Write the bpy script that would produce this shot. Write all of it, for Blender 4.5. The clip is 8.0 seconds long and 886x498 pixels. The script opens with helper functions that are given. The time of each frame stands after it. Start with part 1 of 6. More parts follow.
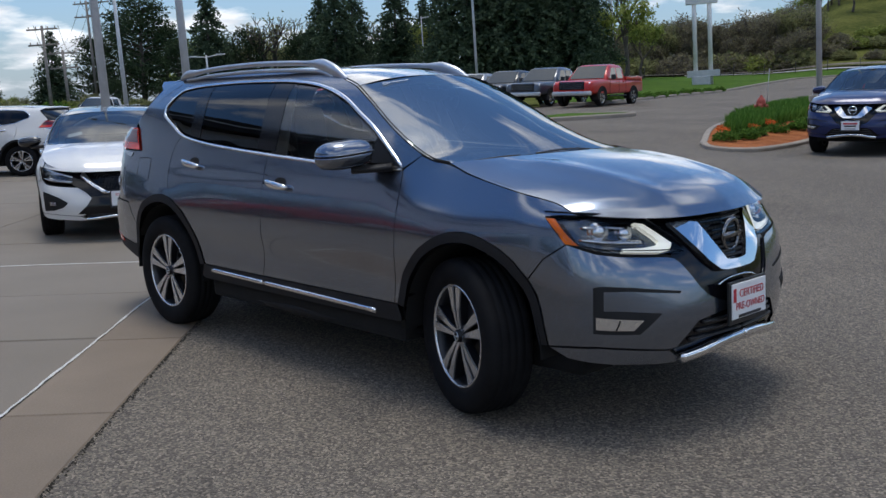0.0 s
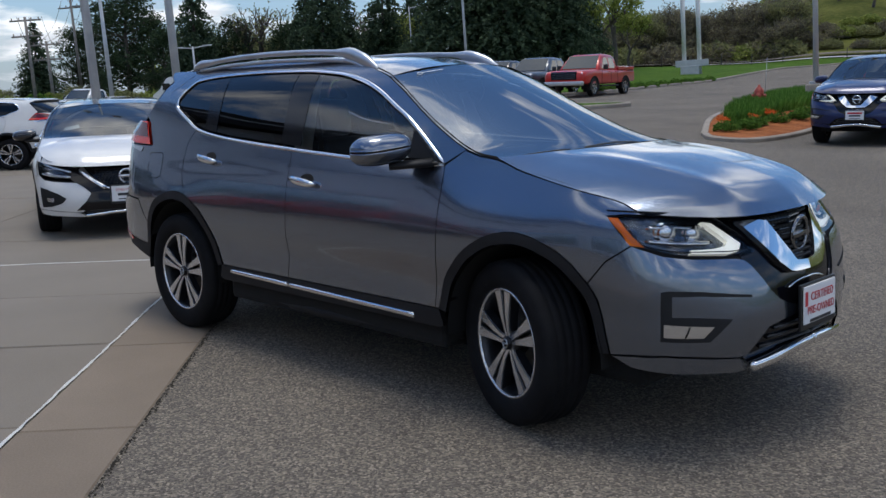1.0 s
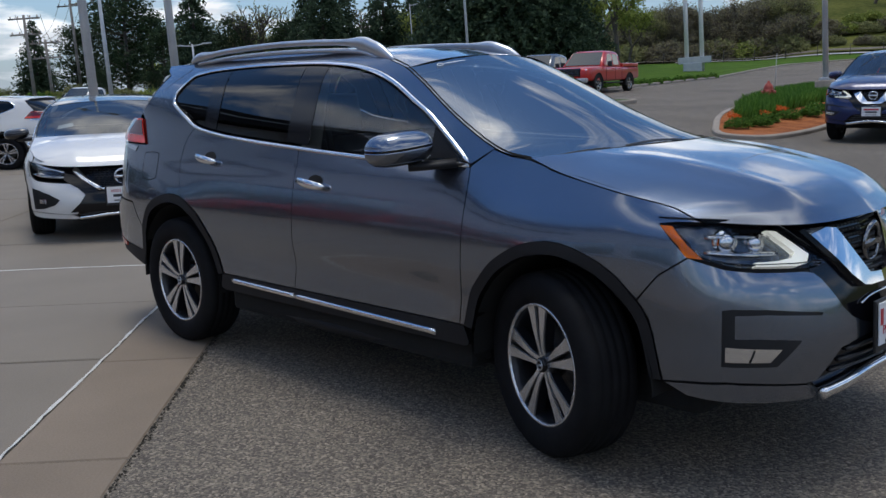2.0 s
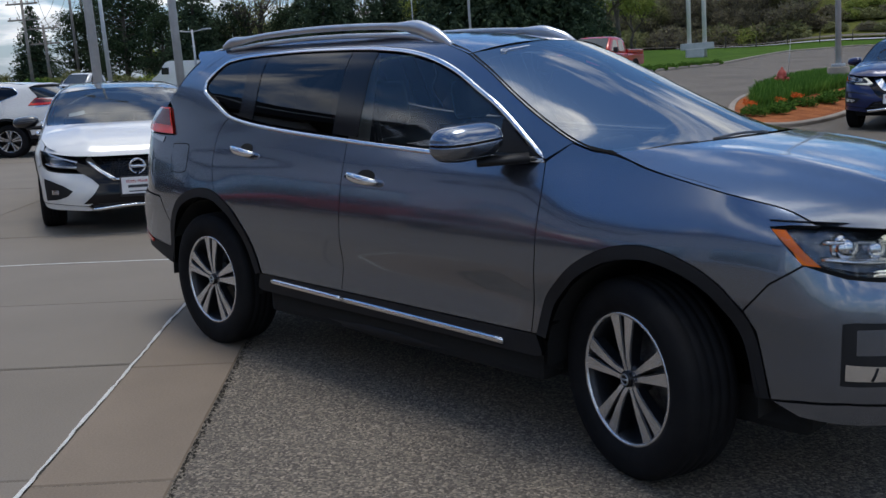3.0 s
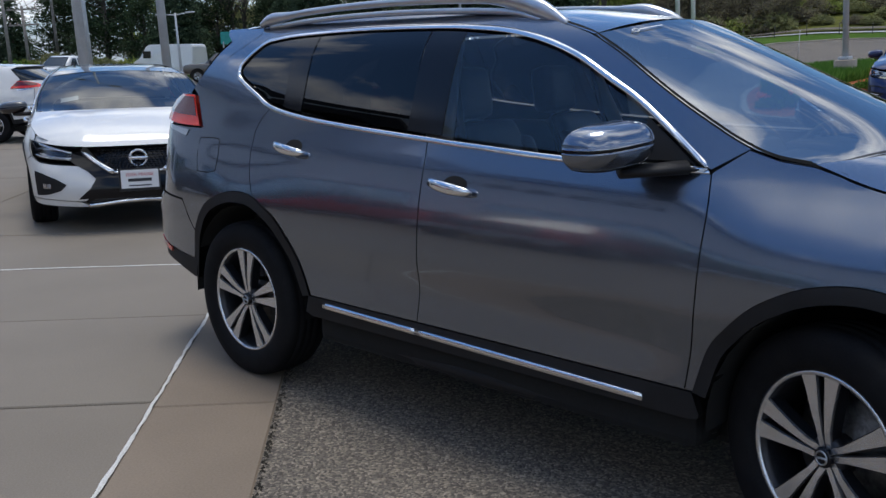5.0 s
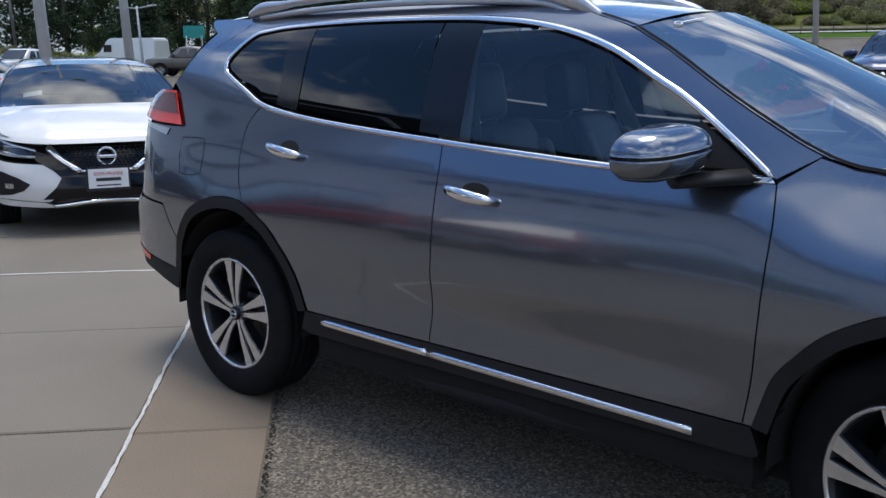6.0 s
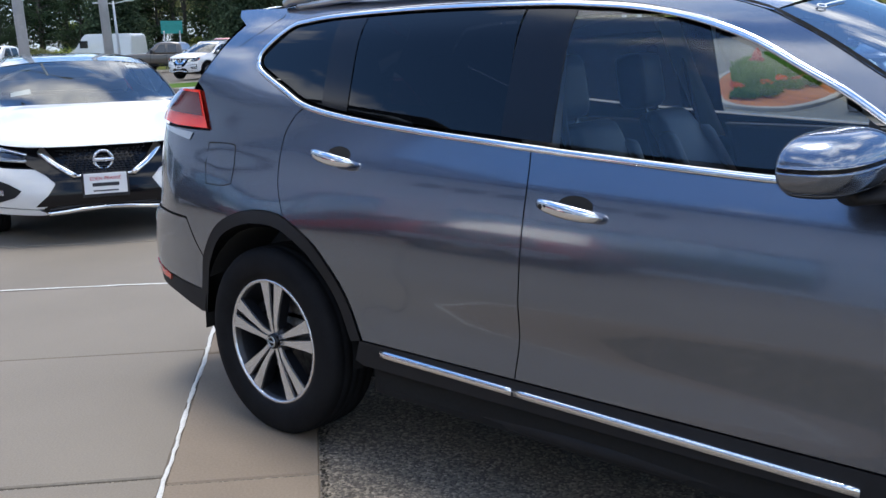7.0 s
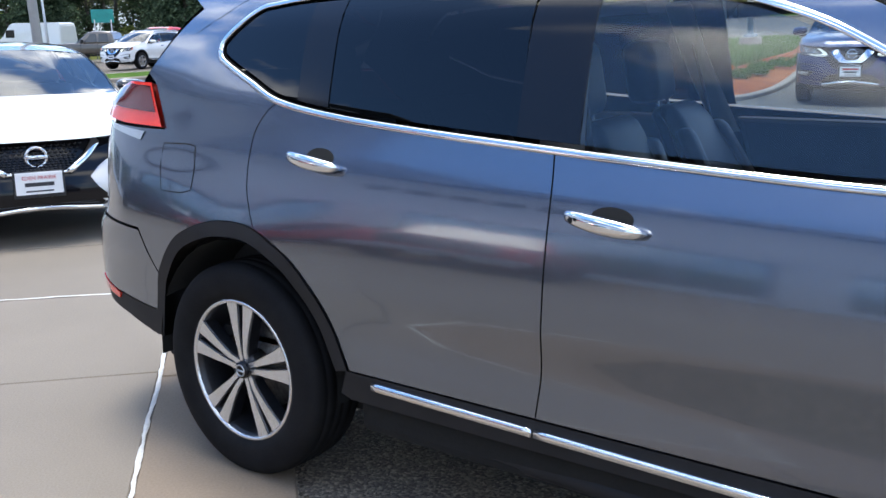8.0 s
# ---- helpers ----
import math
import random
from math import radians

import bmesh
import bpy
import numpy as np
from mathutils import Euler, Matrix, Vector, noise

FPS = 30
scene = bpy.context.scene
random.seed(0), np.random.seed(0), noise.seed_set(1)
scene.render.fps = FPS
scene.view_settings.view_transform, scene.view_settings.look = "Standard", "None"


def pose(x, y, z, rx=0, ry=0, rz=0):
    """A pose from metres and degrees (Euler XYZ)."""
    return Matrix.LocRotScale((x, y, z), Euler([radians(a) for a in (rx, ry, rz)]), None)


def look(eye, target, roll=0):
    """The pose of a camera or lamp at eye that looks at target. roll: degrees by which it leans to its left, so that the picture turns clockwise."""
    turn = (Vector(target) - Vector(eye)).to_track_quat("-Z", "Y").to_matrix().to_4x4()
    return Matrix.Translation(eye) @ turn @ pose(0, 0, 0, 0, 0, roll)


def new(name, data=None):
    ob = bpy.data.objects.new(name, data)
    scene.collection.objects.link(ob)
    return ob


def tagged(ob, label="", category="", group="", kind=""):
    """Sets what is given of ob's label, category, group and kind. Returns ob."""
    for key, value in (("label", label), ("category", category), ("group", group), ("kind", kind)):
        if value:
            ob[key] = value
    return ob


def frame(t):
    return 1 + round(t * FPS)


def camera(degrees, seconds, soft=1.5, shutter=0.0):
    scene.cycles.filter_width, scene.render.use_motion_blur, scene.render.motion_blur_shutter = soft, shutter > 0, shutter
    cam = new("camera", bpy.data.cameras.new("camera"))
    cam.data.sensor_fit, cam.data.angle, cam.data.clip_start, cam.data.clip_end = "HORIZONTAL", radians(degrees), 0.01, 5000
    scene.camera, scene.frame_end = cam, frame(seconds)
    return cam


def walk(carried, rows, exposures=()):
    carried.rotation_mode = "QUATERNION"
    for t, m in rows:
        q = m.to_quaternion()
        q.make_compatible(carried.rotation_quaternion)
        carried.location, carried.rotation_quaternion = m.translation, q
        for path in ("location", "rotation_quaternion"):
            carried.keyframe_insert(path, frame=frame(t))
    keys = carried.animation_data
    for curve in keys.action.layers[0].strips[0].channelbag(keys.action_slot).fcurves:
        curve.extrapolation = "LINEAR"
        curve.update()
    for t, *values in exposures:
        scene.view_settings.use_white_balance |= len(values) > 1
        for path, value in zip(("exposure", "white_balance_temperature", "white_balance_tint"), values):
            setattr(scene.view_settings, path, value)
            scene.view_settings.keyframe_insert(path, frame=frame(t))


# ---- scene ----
cam = camera(48.2, 8.0)
PATH = [
    (0, (4.472, -3.872, 1.437), (3.027, -2.524, 1.127), -1.5),
    (0.5, (4.226, -3.875, 1.443), (2.789, -2.522, 1.123), -1.6),
    (1, (4.08, -3.858, 1.443), (2.656, -2.492, 1.114), -1.7),
    (1.5, (3.891, -3.724, 1.436), (2.473, -2.354, 1.098), -2.0),
    (1.7, (3.815, -3.66, 1.419), (2.393, -2.293, 1.09), -1.9),
    (3, (3.265, -3.585, 1.434), (1.847, -2.221, 1.074), -1.8),
    (3.5, (3.09, -3.54, 1.43), (1.679, -2.172, 1.062), -1.7),
    (4, (2.842, -3.4, 1.44), (1.438, -2.026, 1.068), -1.7),
    (4.5, (2.648, -3.343, 1.423), (1.247, -1.966, 1.043), -0.9),
    (5, (2.37, -3.332, 1.427), (0.984, -1.942, 1.043), -1.0),
    (5.2, (2.298, -3.338, 1.408), (0.927, -1.93, 1.037), -0.5),
    (6.5, (1.754, -3.113, 1.428), (0.434, -1.665, 1.027), -0.9),
    (7, (1.458, -3.076, 1.421), (0.158, -1.611, 1.015), -1.1),
    (7.5, (1.272, -3.041, 1.428), (0.053, -1.513, 1.005), -1.0),
    (8, (1.047, -2.866, 1.413), (-0.156, -1.327, 0.985), -1.1),
]
walk(cam, [(t, look(eye, target, roll)) for t, eye, target, roll in PATH],
     [(0, -0.06), (3.0, -0.17), (5.0, 0.0), (6.3, 0.36), (7.0, 0.74), (8.0, 1.18)])
# ---- world, sun, exposure ----
SUN_AZ, SUN_EL = 152.0, 80.0            # degrees: from the x axis towards y, and above the ground
world = bpy.data.worlds.new("sky")
scene.world = world
world.use_nodes = True
wn, wl = world.node_tree.nodes, world.node_tree.links
wn.clear()
w_out, w_bg = wn.new("ShaderNodeOutputWorld"), wn.new("ShaderNodeBackground")
sky = wn.new("ShaderNodeTexSky")
sky.sky_type, sky.sun_disc = "NISHITA", False
sky.sun_elevation, sky.sun_rotation = radians(SUN_EL), radians(90 - SUN_AZ)
sky.air_density, sky.dust_density, sky.ozone_density = 1.0, 1.0, 1.6
w_tc, w_map = wn.new("ShaderNodeTexCoord"), wn.new("ShaderNodeMapping")
w_map.inputs["Scale"].default_value = (1.0, 1.0, 1.0)
w_map.inputs["Location"].default_value = (0.6, -0.5, 0.0)
w_noise = wn.new("ShaderNodeTexNoise")
w_noise.inputs["Scale"].default_value, w_noise.inputs["Detail"].default_value, w_noise.inputs["Roughness"].default_value = 1.5, 10.0, 0.55
w_ramp = wn.new("ShaderNodeValToRGB")
w_ramp.color_ramp.elements[0].position, w_ramp.color_ramp.elements[1].position = 0.50, 0.60
w_ramp.color_ramp.elements[0].color, w_ramp.color_ramp.elements[1].color = (0.0, 0.0, 0.0, 1), (1, 1, 1, 1)
w_shade = wn.new("ShaderNodeTexNoise")
w_shade.inputs["Scale"].default_value, w_shade.inputs["Detail"].default_value = 3.4, 6.0
w_cloud = wn.new("ShaderNodeValToRGB")
w_cloud.color_ramp.elements[0].position, w_cloud.color_ramp.elements[1].position = 0.38, 0.66
w_cloud.color_ramp.elements[0].color, w_cloud.color_ramp.elements[1].color = (8.2, 8.5, 9.0, 1), (15.0, 15.0, 15.0, 1)
w_mix = wn.new("ShaderNodeMix")
w_mix.data_type = "RGBA"
# a level cloud layer: directions are carried up to a plane overhead
w_sep, w_up, w_lift, w_x, w_y, w_flat = (wn.new("ShaderNode" + k) for k in ("SeparateXYZ", "Math", "Math", "Math", "Math", "CombineXYZ"))
w_up.operation, w_lift.operation, w_x.operation, w_y.operation = "MAXIMUM", "ADD", "DIVIDE", "DIVIDE"
w_up.inputs[1].default_value, w_lift.inputs[1].default_value = 0.0, 0.18
wl.new(w_tc.outputs["Generated"], w_sep.inputs[0])
wl.new(w_sep.outputs["Z"], w_up.inputs[0])
wl.new(w_up.outputs[0], w_lift.inputs[0])
for axis, node in (("X", w_x), ("Y", w_y)):
    wl.new(w_sep.outputs[axis], node.inputs[0])
    wl.new(w_lift.outputs[0], node.inputs[1])
    wl.new(node.outputs[0], w_flat.inputs[axis])
wl.new(w_flat.outputs[0], w_map.inputs["Vector"])
# haze over the horizon, all round
w_haze = wn.new("ShaderNodeMapRange")
w_haze.inputs["From Min"].default_value, w_haze.inputs["From Max"].default_value = 0.0, 0.17
w_haze.inputs["To Min"].default_value, w_haze.inputs["To Max"].default_value = 0.75, 0.0
wl.new(w_sep.outputs["Z"], w_haze.inputs["Value"])
w_veil = wn.new("ShaderNodeMix")
w_veil.data_type = "RGBA"
w_veil.inputs["B"].default_value = (3.7, 4.2, 4.9, 1)
wl.new(w_map.outputs["Vector"], w_noise.inputs["Vector"])
wl.new(w_map.outputs["Vector"], w_shade.inputs["Vector"])
wl.new(w_noise.outputs["Fac"], w_ramp.inputs["Fac"])
wl.new(w_shade.outputs["Fac"], w_cloud.inputs["Fac"])
wl.new(w_ramp.outputs["Color"], w_mix.inputs["Factor"])
wl.new(w_haze.outputs["Result"], w_veil.inputs["Factor"])
w_tint = wn.new("ShaderNodeMix")
w_tint.data_type, w_tint.blend_type = "RGBA", "MULTIPLY"
w_tint.inputs["Factor"].default_value, w_tint.inputs["B"].default_value = 1.0, (0.63, 0.91, 1.19, 1)
wl.new(sky.outputs["Color"], w_tint.inputs["A"])
wl.new(w_tint.outputs["Result"], w_mix.inputs["A"])
wl.new(w_cloud.outputs["Color"], w_mix.inputs["B"])
wl.new(w_mix.outputs["Result"], w_veil.inputs["A"])
wl.new(w_veil.outputs["Result"], w_bg.inputs["Color"])
wl.new(w_bg.outputs["Background"], w_out.inputs["Surface"])
w_bg.inputs["Strength"].default_value = 0.13

sun_data = bpy.data.lights.new("sun", "SUN")
sun_data.energy, sun_data.angle, sun_data.color = 1.65, radians(22.0), (1.0, 0.95, 0.87)
sun = new("sun", sun_data)
_a, _e = radians(SUN_AZ), radians(SUN_EL)
sun.matrix_world = look((60 * math.cos(_a) * math.cos(_e), 60 * math.sin(_a) * math.cos(_e), 60 * math.sin(_e)), (0, 0, 0))
scene.view_settings.exposure = 0.0


# ---- materials ----
def node_material(name):
    m = bpy.data.materials.new(name)
    m.use_nodes = True
    t = m.node_tree
    return m, t.nodes, t.links, t.nodes["Principled BSDF"]


def surface(name, dark, light, rough=0.6, metal=0.0, scale=8.0, fine=90.0, bump=0.15, coat=0.0, spec=0.5, spread=0.12, vary=0.0, distance=0.004):
    """A surface whose colour wanders between two tones at two scales, with a fine relief."""
    m, n, l, b = node_material(name)
    tc = n.new("ShaderNodeTexCoord")
    big, small, ramp, mix = n.new("ShaderNodeTexNoise"), n.new("ShaderNodeTexNoise"), n.new("ShaderNodeValToRGB"), n.new("ShaderNodeMath")
    big.inputs["Scale"].default_value, big.inputs["Detail"].default_value = scale, 6.0
    small.inputs["Scale"].default_value, small.inputs["Detail"].default_value = fine, 3.0
    for node in (big, small):
        l.new(tc.outputs["Object"], node.inputs["Vector"])
    mix.operation = "MULTIPLY_ADD"
    mix.inputs[1].default_value = 0.5
    half = n.new("ShaderNodeMath")
    half.operation = "MULTIPLY"
    half.inputs[1].default_value = 0.5
    l.new(small.outputs["Fac"], half.inputs[0])
    l.new(big.outputs["Fac"], mix.inputs[0])
    l.new(half.outputs[0], mix.inputs[2])
    ramp.color_ramp.elements[0].position, ramp.color_ramp.elements[1].position = 0.5 - spread, 0.5 + spread
    ramp.color_ramp.elements[0].color, ramp.color_ramp.elements[1].color = (*dark, 1), (*light, 1)
    fac = mix.outputs[0]
    if vary:
        info, add = n.new("ShaderNodeObjectInfo"), n.new("ShaderNodeMath")
        add.operation = "MULTIPLY_ADD"
        add.inputs[1].default_value = vary
        l.new(info.outputs["Random"], add.inputs[0])
        l.new(fac, add.inputs[2])
        fac = add.outputs[0]
    l.new(fac, ramp.inputs["Fac"])
    l.new(ramp.outputs["Color"], b.inputs["Base Color"])
    b.inputs["Roughness"].default_value, b.inputs["Metallic"].default_value = rough, metal
    b.inputs["Coat Weight"].default_value, b.inputs["Coat Roughness"].default_value = coat, 0.03
    b.inputs["Specular IOR Level"].default_value = spec
    if bump:
        bp = n.new("ShaderNodeBump")
        bp.inputs["Strength"].default_value, bp.inputs["Distance"].default_value = bump, distance
        l.new(small.outputs["Fac"], bp.inputs["Height"])
        l.new(bp.outputs["Normal"], b.inputs["Normal"])
    return m


def paint(name, colour, metal=0.5, rough=0.38, clear=1.5):
    """Car paint: a flaked base under a clear coat."""
    m, n, l, b = node_material(name)
    tc, flake, ramp = n.new("ShaderNodeTexCoord"), n.new("ShaderNodeTexNoise"), n.new("ShaderNodeValToRGB")
    flake.inputs["Scale"].default_value, flake.inputs["Detail"].default_value = 900.0, 1.0
    l.new(tc.outputs["Object"], flake.inputs["Vector"])
    ramp.color_ramp.elements[0].position, ramp.color_ramp.elements[1].position = 0.3, 0.7
    ramp.color_ramp.elements[0].color = (*[c * 0.82 for c in colour], 1)
    ramp.color_ramp.elements[1].color = (*[min(1, c * 1.18) for c in colour], 1)
    l.new(flake.outputs["Fac"], ramp.inputs["Fac"])
    l.new(ramp.outputs["Color"], b.inputs["Base Color"])
    dust, dr = n.new("ShaderNodeTexNoise"), n.new("ShaderNodeMapRange")
    dust.inputs["Scale"].default_value, dust.inputs["Detail"].default_value = 3.0, 8.0
    l.new(tc.outputs["Object"], dust.inputs["Vector"])
    dr.inputs["To Min"].default_value, dr.inputs["To Max"].default_value = 0.03, 0.10
    l.new(dust.outputs["Fac"], dr.inputs["Value"])
    l.new(dr.outputs["Result"], b.inputs["Coat Roughness"])
    b.inputs["Metallic"].default_value, b.inputs["Roughness"].default_value, b.inputs["Coat Weight"].default_value = metal, rough, 1.0
    b.inputs["Coat IOR"].default_value = clear
    return m


def glass(name, tint, gloss=1.5):
    """A pane: tinted see-through, with the mirror of plain glass."""
    m, n, l, b = node_material(name)
    n.remove(b)
    see, mirror, mix, fr = n.new("ShaderNodeBsdfTransparent"), n.new("ShaderNodeBsdfGlossy"), n.new("ShaderNodeMixShader"), n.new("ShaderNodeFresnel")
    see.inputs["Color"].default_value = (*tint, 1)
    mirror.inputs["Roughness"].default_value = 0.01
    mirror.inputs["Color"].default_value = (0.95, 0.97, 1, 1)
    fr.inputs["IOR"].default_value = gloss
    l.new(fr.outputs["Fac"], mix.inputs["Fac"])
    l.new(see.outputs[0], mix.inputs[1])
    l.new(mirror.outputs[0], mix.inputs[2])
    l.new(mix.outputs[0], n["Material Output"].inputs["Surface"])
    return m


def plain(name, colour, rough=0.5, metal=0.0, coat=0.0, emit=0.0, spec=0.5):
    m, n, l, b = node_material(name)
    b.inputs["Base Color"].default_value = (*colour, 1)
    b.inputs["Roughness"].default_value, b.inputs["Metallic"].default_value, b.inputs["Coat Weight"].default_value = rough, metal, coat
    b.inputs["Specular IOR Level"].default_value = spec
    if emit:
        b.inputs["Emission Color"].default_value, b.inputs["Emission Strength"].default_value = (*colour, 1), emit
    return m


GUNMETAL = paint("gunmetal_paint", (0.138, 0.165, 0.218), 0.95, 0.24, 1.75)
WHITE_PAINT = paint("white_paint", (0.66, 0.66, 0.65), 0.0, 0.4)
BLUE_PAINT = paint("blue_paint", (0.003, 0.012, 0.075), 0.3, 0.3, 1.35)
RED_PAINT = paint("red_paint", (0.46, 0.010, 0.006), 0.1, 0.35, 1.3)
BLACK_PAINT = paint("black_paint", (0.012, 0.013, 0.017), 0.2, 0.35)
BROWN_PAINT = paint("brown_paint", (0.10, 0.085, 0.07), 0.4, 0.35)
SLATE_PAINT = paint("slate_paint", (0.06, 0.075, 0.1), 0.4, 0.35)
CLADDING = surface("black_plastic", (0.009, 0.009, 0.010), (0.016, 0.016, 0.018), 0.6, spec=0.3, fine=700, bump=0.08, distance=0.0006)
SATIN_BLACK = surface("satin_black", (0.008, 0.008, 0.009), (0.014, 0.014, 0.016), 0.42, bump=0.0)
GLOSS_BLACK = plain("gloss_black", (0.005, 0.005, 0.007), 0.12, spec=0.35)
DARK = surface("dark_void", (0.003, 0.003, 0.003), (0.006, 0.006, 0.006), 0.9, bump=0.0)
CHROME = plain("chrome", (0.82, 0.83, 0.85), 0.07, 1.0)
SATIN_SILVER = surface("satin_silver", (0.52, 0.53, 0.55), (0.62, 0.63, 0.65), 0.28, 0.9, fine=400, bump=0.0)
MACHINED = surface("machined_alloy", (0.62, 0.62, 0.63), (0.74, 0.74, 0.75), 0.26, 0.85, fine=600, bump=0.04, distance=0.0004)
DARK_ALLOY = surface("dark_alloy", (0.012, 0.013, 0.016), (0.022, 0.023, 0.028), 0.3, 0.3, bump=0.0)
IRON = surface("cast_iron", (0.09, 0.085, 0.08), (0.2, 0.19, 0.18), 0.45, 0.8, scale=20)
RUBBER = surface("tyre_rubber", (0.005, 0.005, 0.006), (0.011, 0.011, 0.012), 0.8, spec=0.16, scale=14, fine=240, bump=0.25, distance=0.001)
GLASS_CLEAR = glass("clear_glass", (0.76, 0.84, 0.88), 1.65)
GLASS_SCREEN = glass("windscreen_glass", (0.42, 0.52, 0.56), 3.9)
GLASS_FAR = glass("tinted_screen", (0.34, 0.42, 0.46), 1.7)
GLASS_DARK = glass("privacy_glass", (0.02, 0.024, 0.034), 1.45)
LENS = glass("lamp_lens", (0.88, 0.9, 0.92), 1.35)
AMBER = plain("amber_lens", (0.95, 0.20, 0.003), 0.25, spec=0.3)
LAMP_BOWL = surface("lamp_bowl", (0.05, 0.06, 0.08), (0.13, 0.15, 0.18), 0.22, 0.9, scale=14, bump=0.0)
LAMP_DARK = plain("smoked_red", (0.10, 0.006, 0.008), 0.1, coat=1.0)
RED_LENS = surface("red_lens", (0.72, 0.014, 0.010), (0.88, 0.045, 0.02), 0.12, fine=220, bump=0.0, coat=1.0)
REFLECTOR = plain("lamp_reflector", (0.75, 0.76, 0.78), 0.16, 1.0)
LAMP_STRIP = plain("lamp_strip", (0.95, 0.95, 0.86), 0.25, 0.0, 1.0, emit=0.55)
DARK_CHROME = plain("dark_chrome", (0.22, 0.225, 0.235), 0.12, 1.0)
TEAL = surface("teal_sign", (0.01, 0.22, 0.2), (0.02, 0.3, 0.27), 0.5)
LEATHER = surface("charcoal_leather", (0.02, 0.021, 0.024), (0.036, 0.037, 0.042), 0.5, scale=10, fine=350, bump=0.2, distance=0.001)
INTERIOR = surface("interior_plastic", (0.022, 0.023, 0.026), (0.035, 0.036, 0.04), 0.6, fine=500, bump=0.1, distance=0.0006)
HEADLINER = surface("headliner_cloth", (0.26, 0.26, 0.255), (0.31, 0.31, 0.305), 0.9, fine=300, bump=0.0)
PAPER = plain("plate_paper", (0.78, 0.78, 0.78), 0.5)
PRINT_RED = plain("red_print", (0.5, 0.03, 0.04), 0.5)
PRINT_DARK = plain("dark_print", (0.03, 0.03, 0.035), 0.5)
STEEL = surface("galvanised_steel", (0.34, 0.35, 0.36), (0.44, 0.45, 0.46), 0.45, 0.5, scale=3, fine=60, bump=0.05)


# ---- shaping helpers ----
def mesh_of(name, verts, faces, mat, normals=None, smooth=True):
    me = bpy.data.meshes.new(name)
    me.from_pydata([tuple(map(float, v)) for v in verts], [], [tuple(int(i) for i in f) for f in faces])
    me.validate()
    if smooth:
        me.polygons.foreach_set("use_smooth", [True] * len(me.polygons))
    if normals is not None and len(normals) == len(me.vertices):
        me.normals_split_custom_set_from_vertices([tuple(map(float, v)) for v in normals])
    for m in (mat if isinstance(mat, (list, tuple)) else [mat]):
        me.materials.append(m)
    return me


def part(name, me, parent, label="", place=None):
    """One mesh object under a thing or a part."""
    ob = new(name, me)
    ob.parent = parent
    if place is not None:
        ob.matrix_basis = place
    return tagged(ob, label)


def bm_mesh(name, bm, mat, smooth=False):
    me = bpy.data.meshes.new(name)
    bmesh.ops.recalc_face_normals(bm, faces=bm.faces)
    bm.to_mesh(me)
    bm.free()
    if smooth:
        me.polygons.foreach_set("use_smooth", [True] * len(me.polygons))
    me.materials.append(mat)
    return me


def block(size, at=(0, 0, 0), bevel=0.0, turn=None, bm=None, segs=2, taper=None):
    """A bevelled block in a bmesh; taper narrows its top (x, y)."""
    own = bmesh.new()
    bmesh.ops.create_cube(own, size=1.0)
    for v in own.verts:
        k = (v.co.z + 0.5)
        tx, ty = (1 + (taper[0] - 1) * k, 1 + (taper[1] - 1) * k) if taper else (1, 1)
        v.co = Vector((v.co.x * size[0] * tx, v.co.y * size[1] * ty, v.co.z * size[2]))
    if bevel:
        bmesh.ops.bevel(own, geom=list(own.edges), offset=bevel, segments=segs, affect="EDGES", profile=0.6)
    m = Matrix.Translation(at) @ (turn if turn is not None else Matrix())
    bmesh.ops.transform(own, matrix=m, verts=own.verts)
    if bm is None:
        return own
    tmp = bpy.data.meshes.new("tmp")
    own.to_mesh(tmp)
    own.free()
    bm.from_mesh(tmp)
    bpy.data.meshes.remove(tmp)
    return bm


def tube(points, radii, sides=10, caps=True, squash=(1, 1)):
    """Verts and faces of a tube along points; squash flattens its section (across, up)."""
    pts = [Vector(p) for p in points]
    rs = radii if isinstance(radii, (list, tuple)) else [radii] * len(pts)
    verts, faces = [], []
    up = Vector((0, 0, 1))
    for i, p in enumerate(pts):
        t = (pts[min(i + 1, len(pts) - 1)] - pts[max(i - 1, 0)]).normalized()
        ref = up if abs(t.z) < 0.95 else Vector((1, 0, 0))
        a = t.cross(ref).normalized()
        b = a.cross(t).normalized()
        for k in range(sides):
            w = 2 * math.pi * k / sides
            verts.append(p + a * (rs[i] * squash[0] * math.cos(w)) + b * (rs[i] * squash[1] * math.sin(w)))
    for i in range(len(pts) - 1):
        for k in range(sides):
            a, b = i * sides + k, i * sides + (k + 1) % sides
            faces.append((a, b, b + sides, a + sides))
    if caps:
        faces.append(tuple(reversed(range(sides))))
        faces.append(tuple(range(len(verts) - sides, len(verts))))
    return verts, faces


def joined(*pieces):
    verts, faces = [], []
    for v, f in pieces:
        o = len(verts)
        verts += list(v)
        faces += [tuple(i + o for i in q) for q in f]
    return verts, faces


def revolve(profile, sides=48, axis="y"):
    """Verts and faces of a profile (radius, along) turned round an axis."""
    verts, faces, n = [], [], len(profile)
    for k in range(sides):
        w = 2 * math.pi * k / sides
        for r, d in profile:
            verts.append((r * math.cos(w), d, r * math.sin(w)) if axis == "y" else (r * math.cos(w), r * math.sin(w), d))
    for k in range(sides):
        for i in range(n - 1):
            a, b = k * n + i, ((k + 1) % sides) * n + i
            faces.append((a, a + 1, b + 1, b))
    return verts, faces


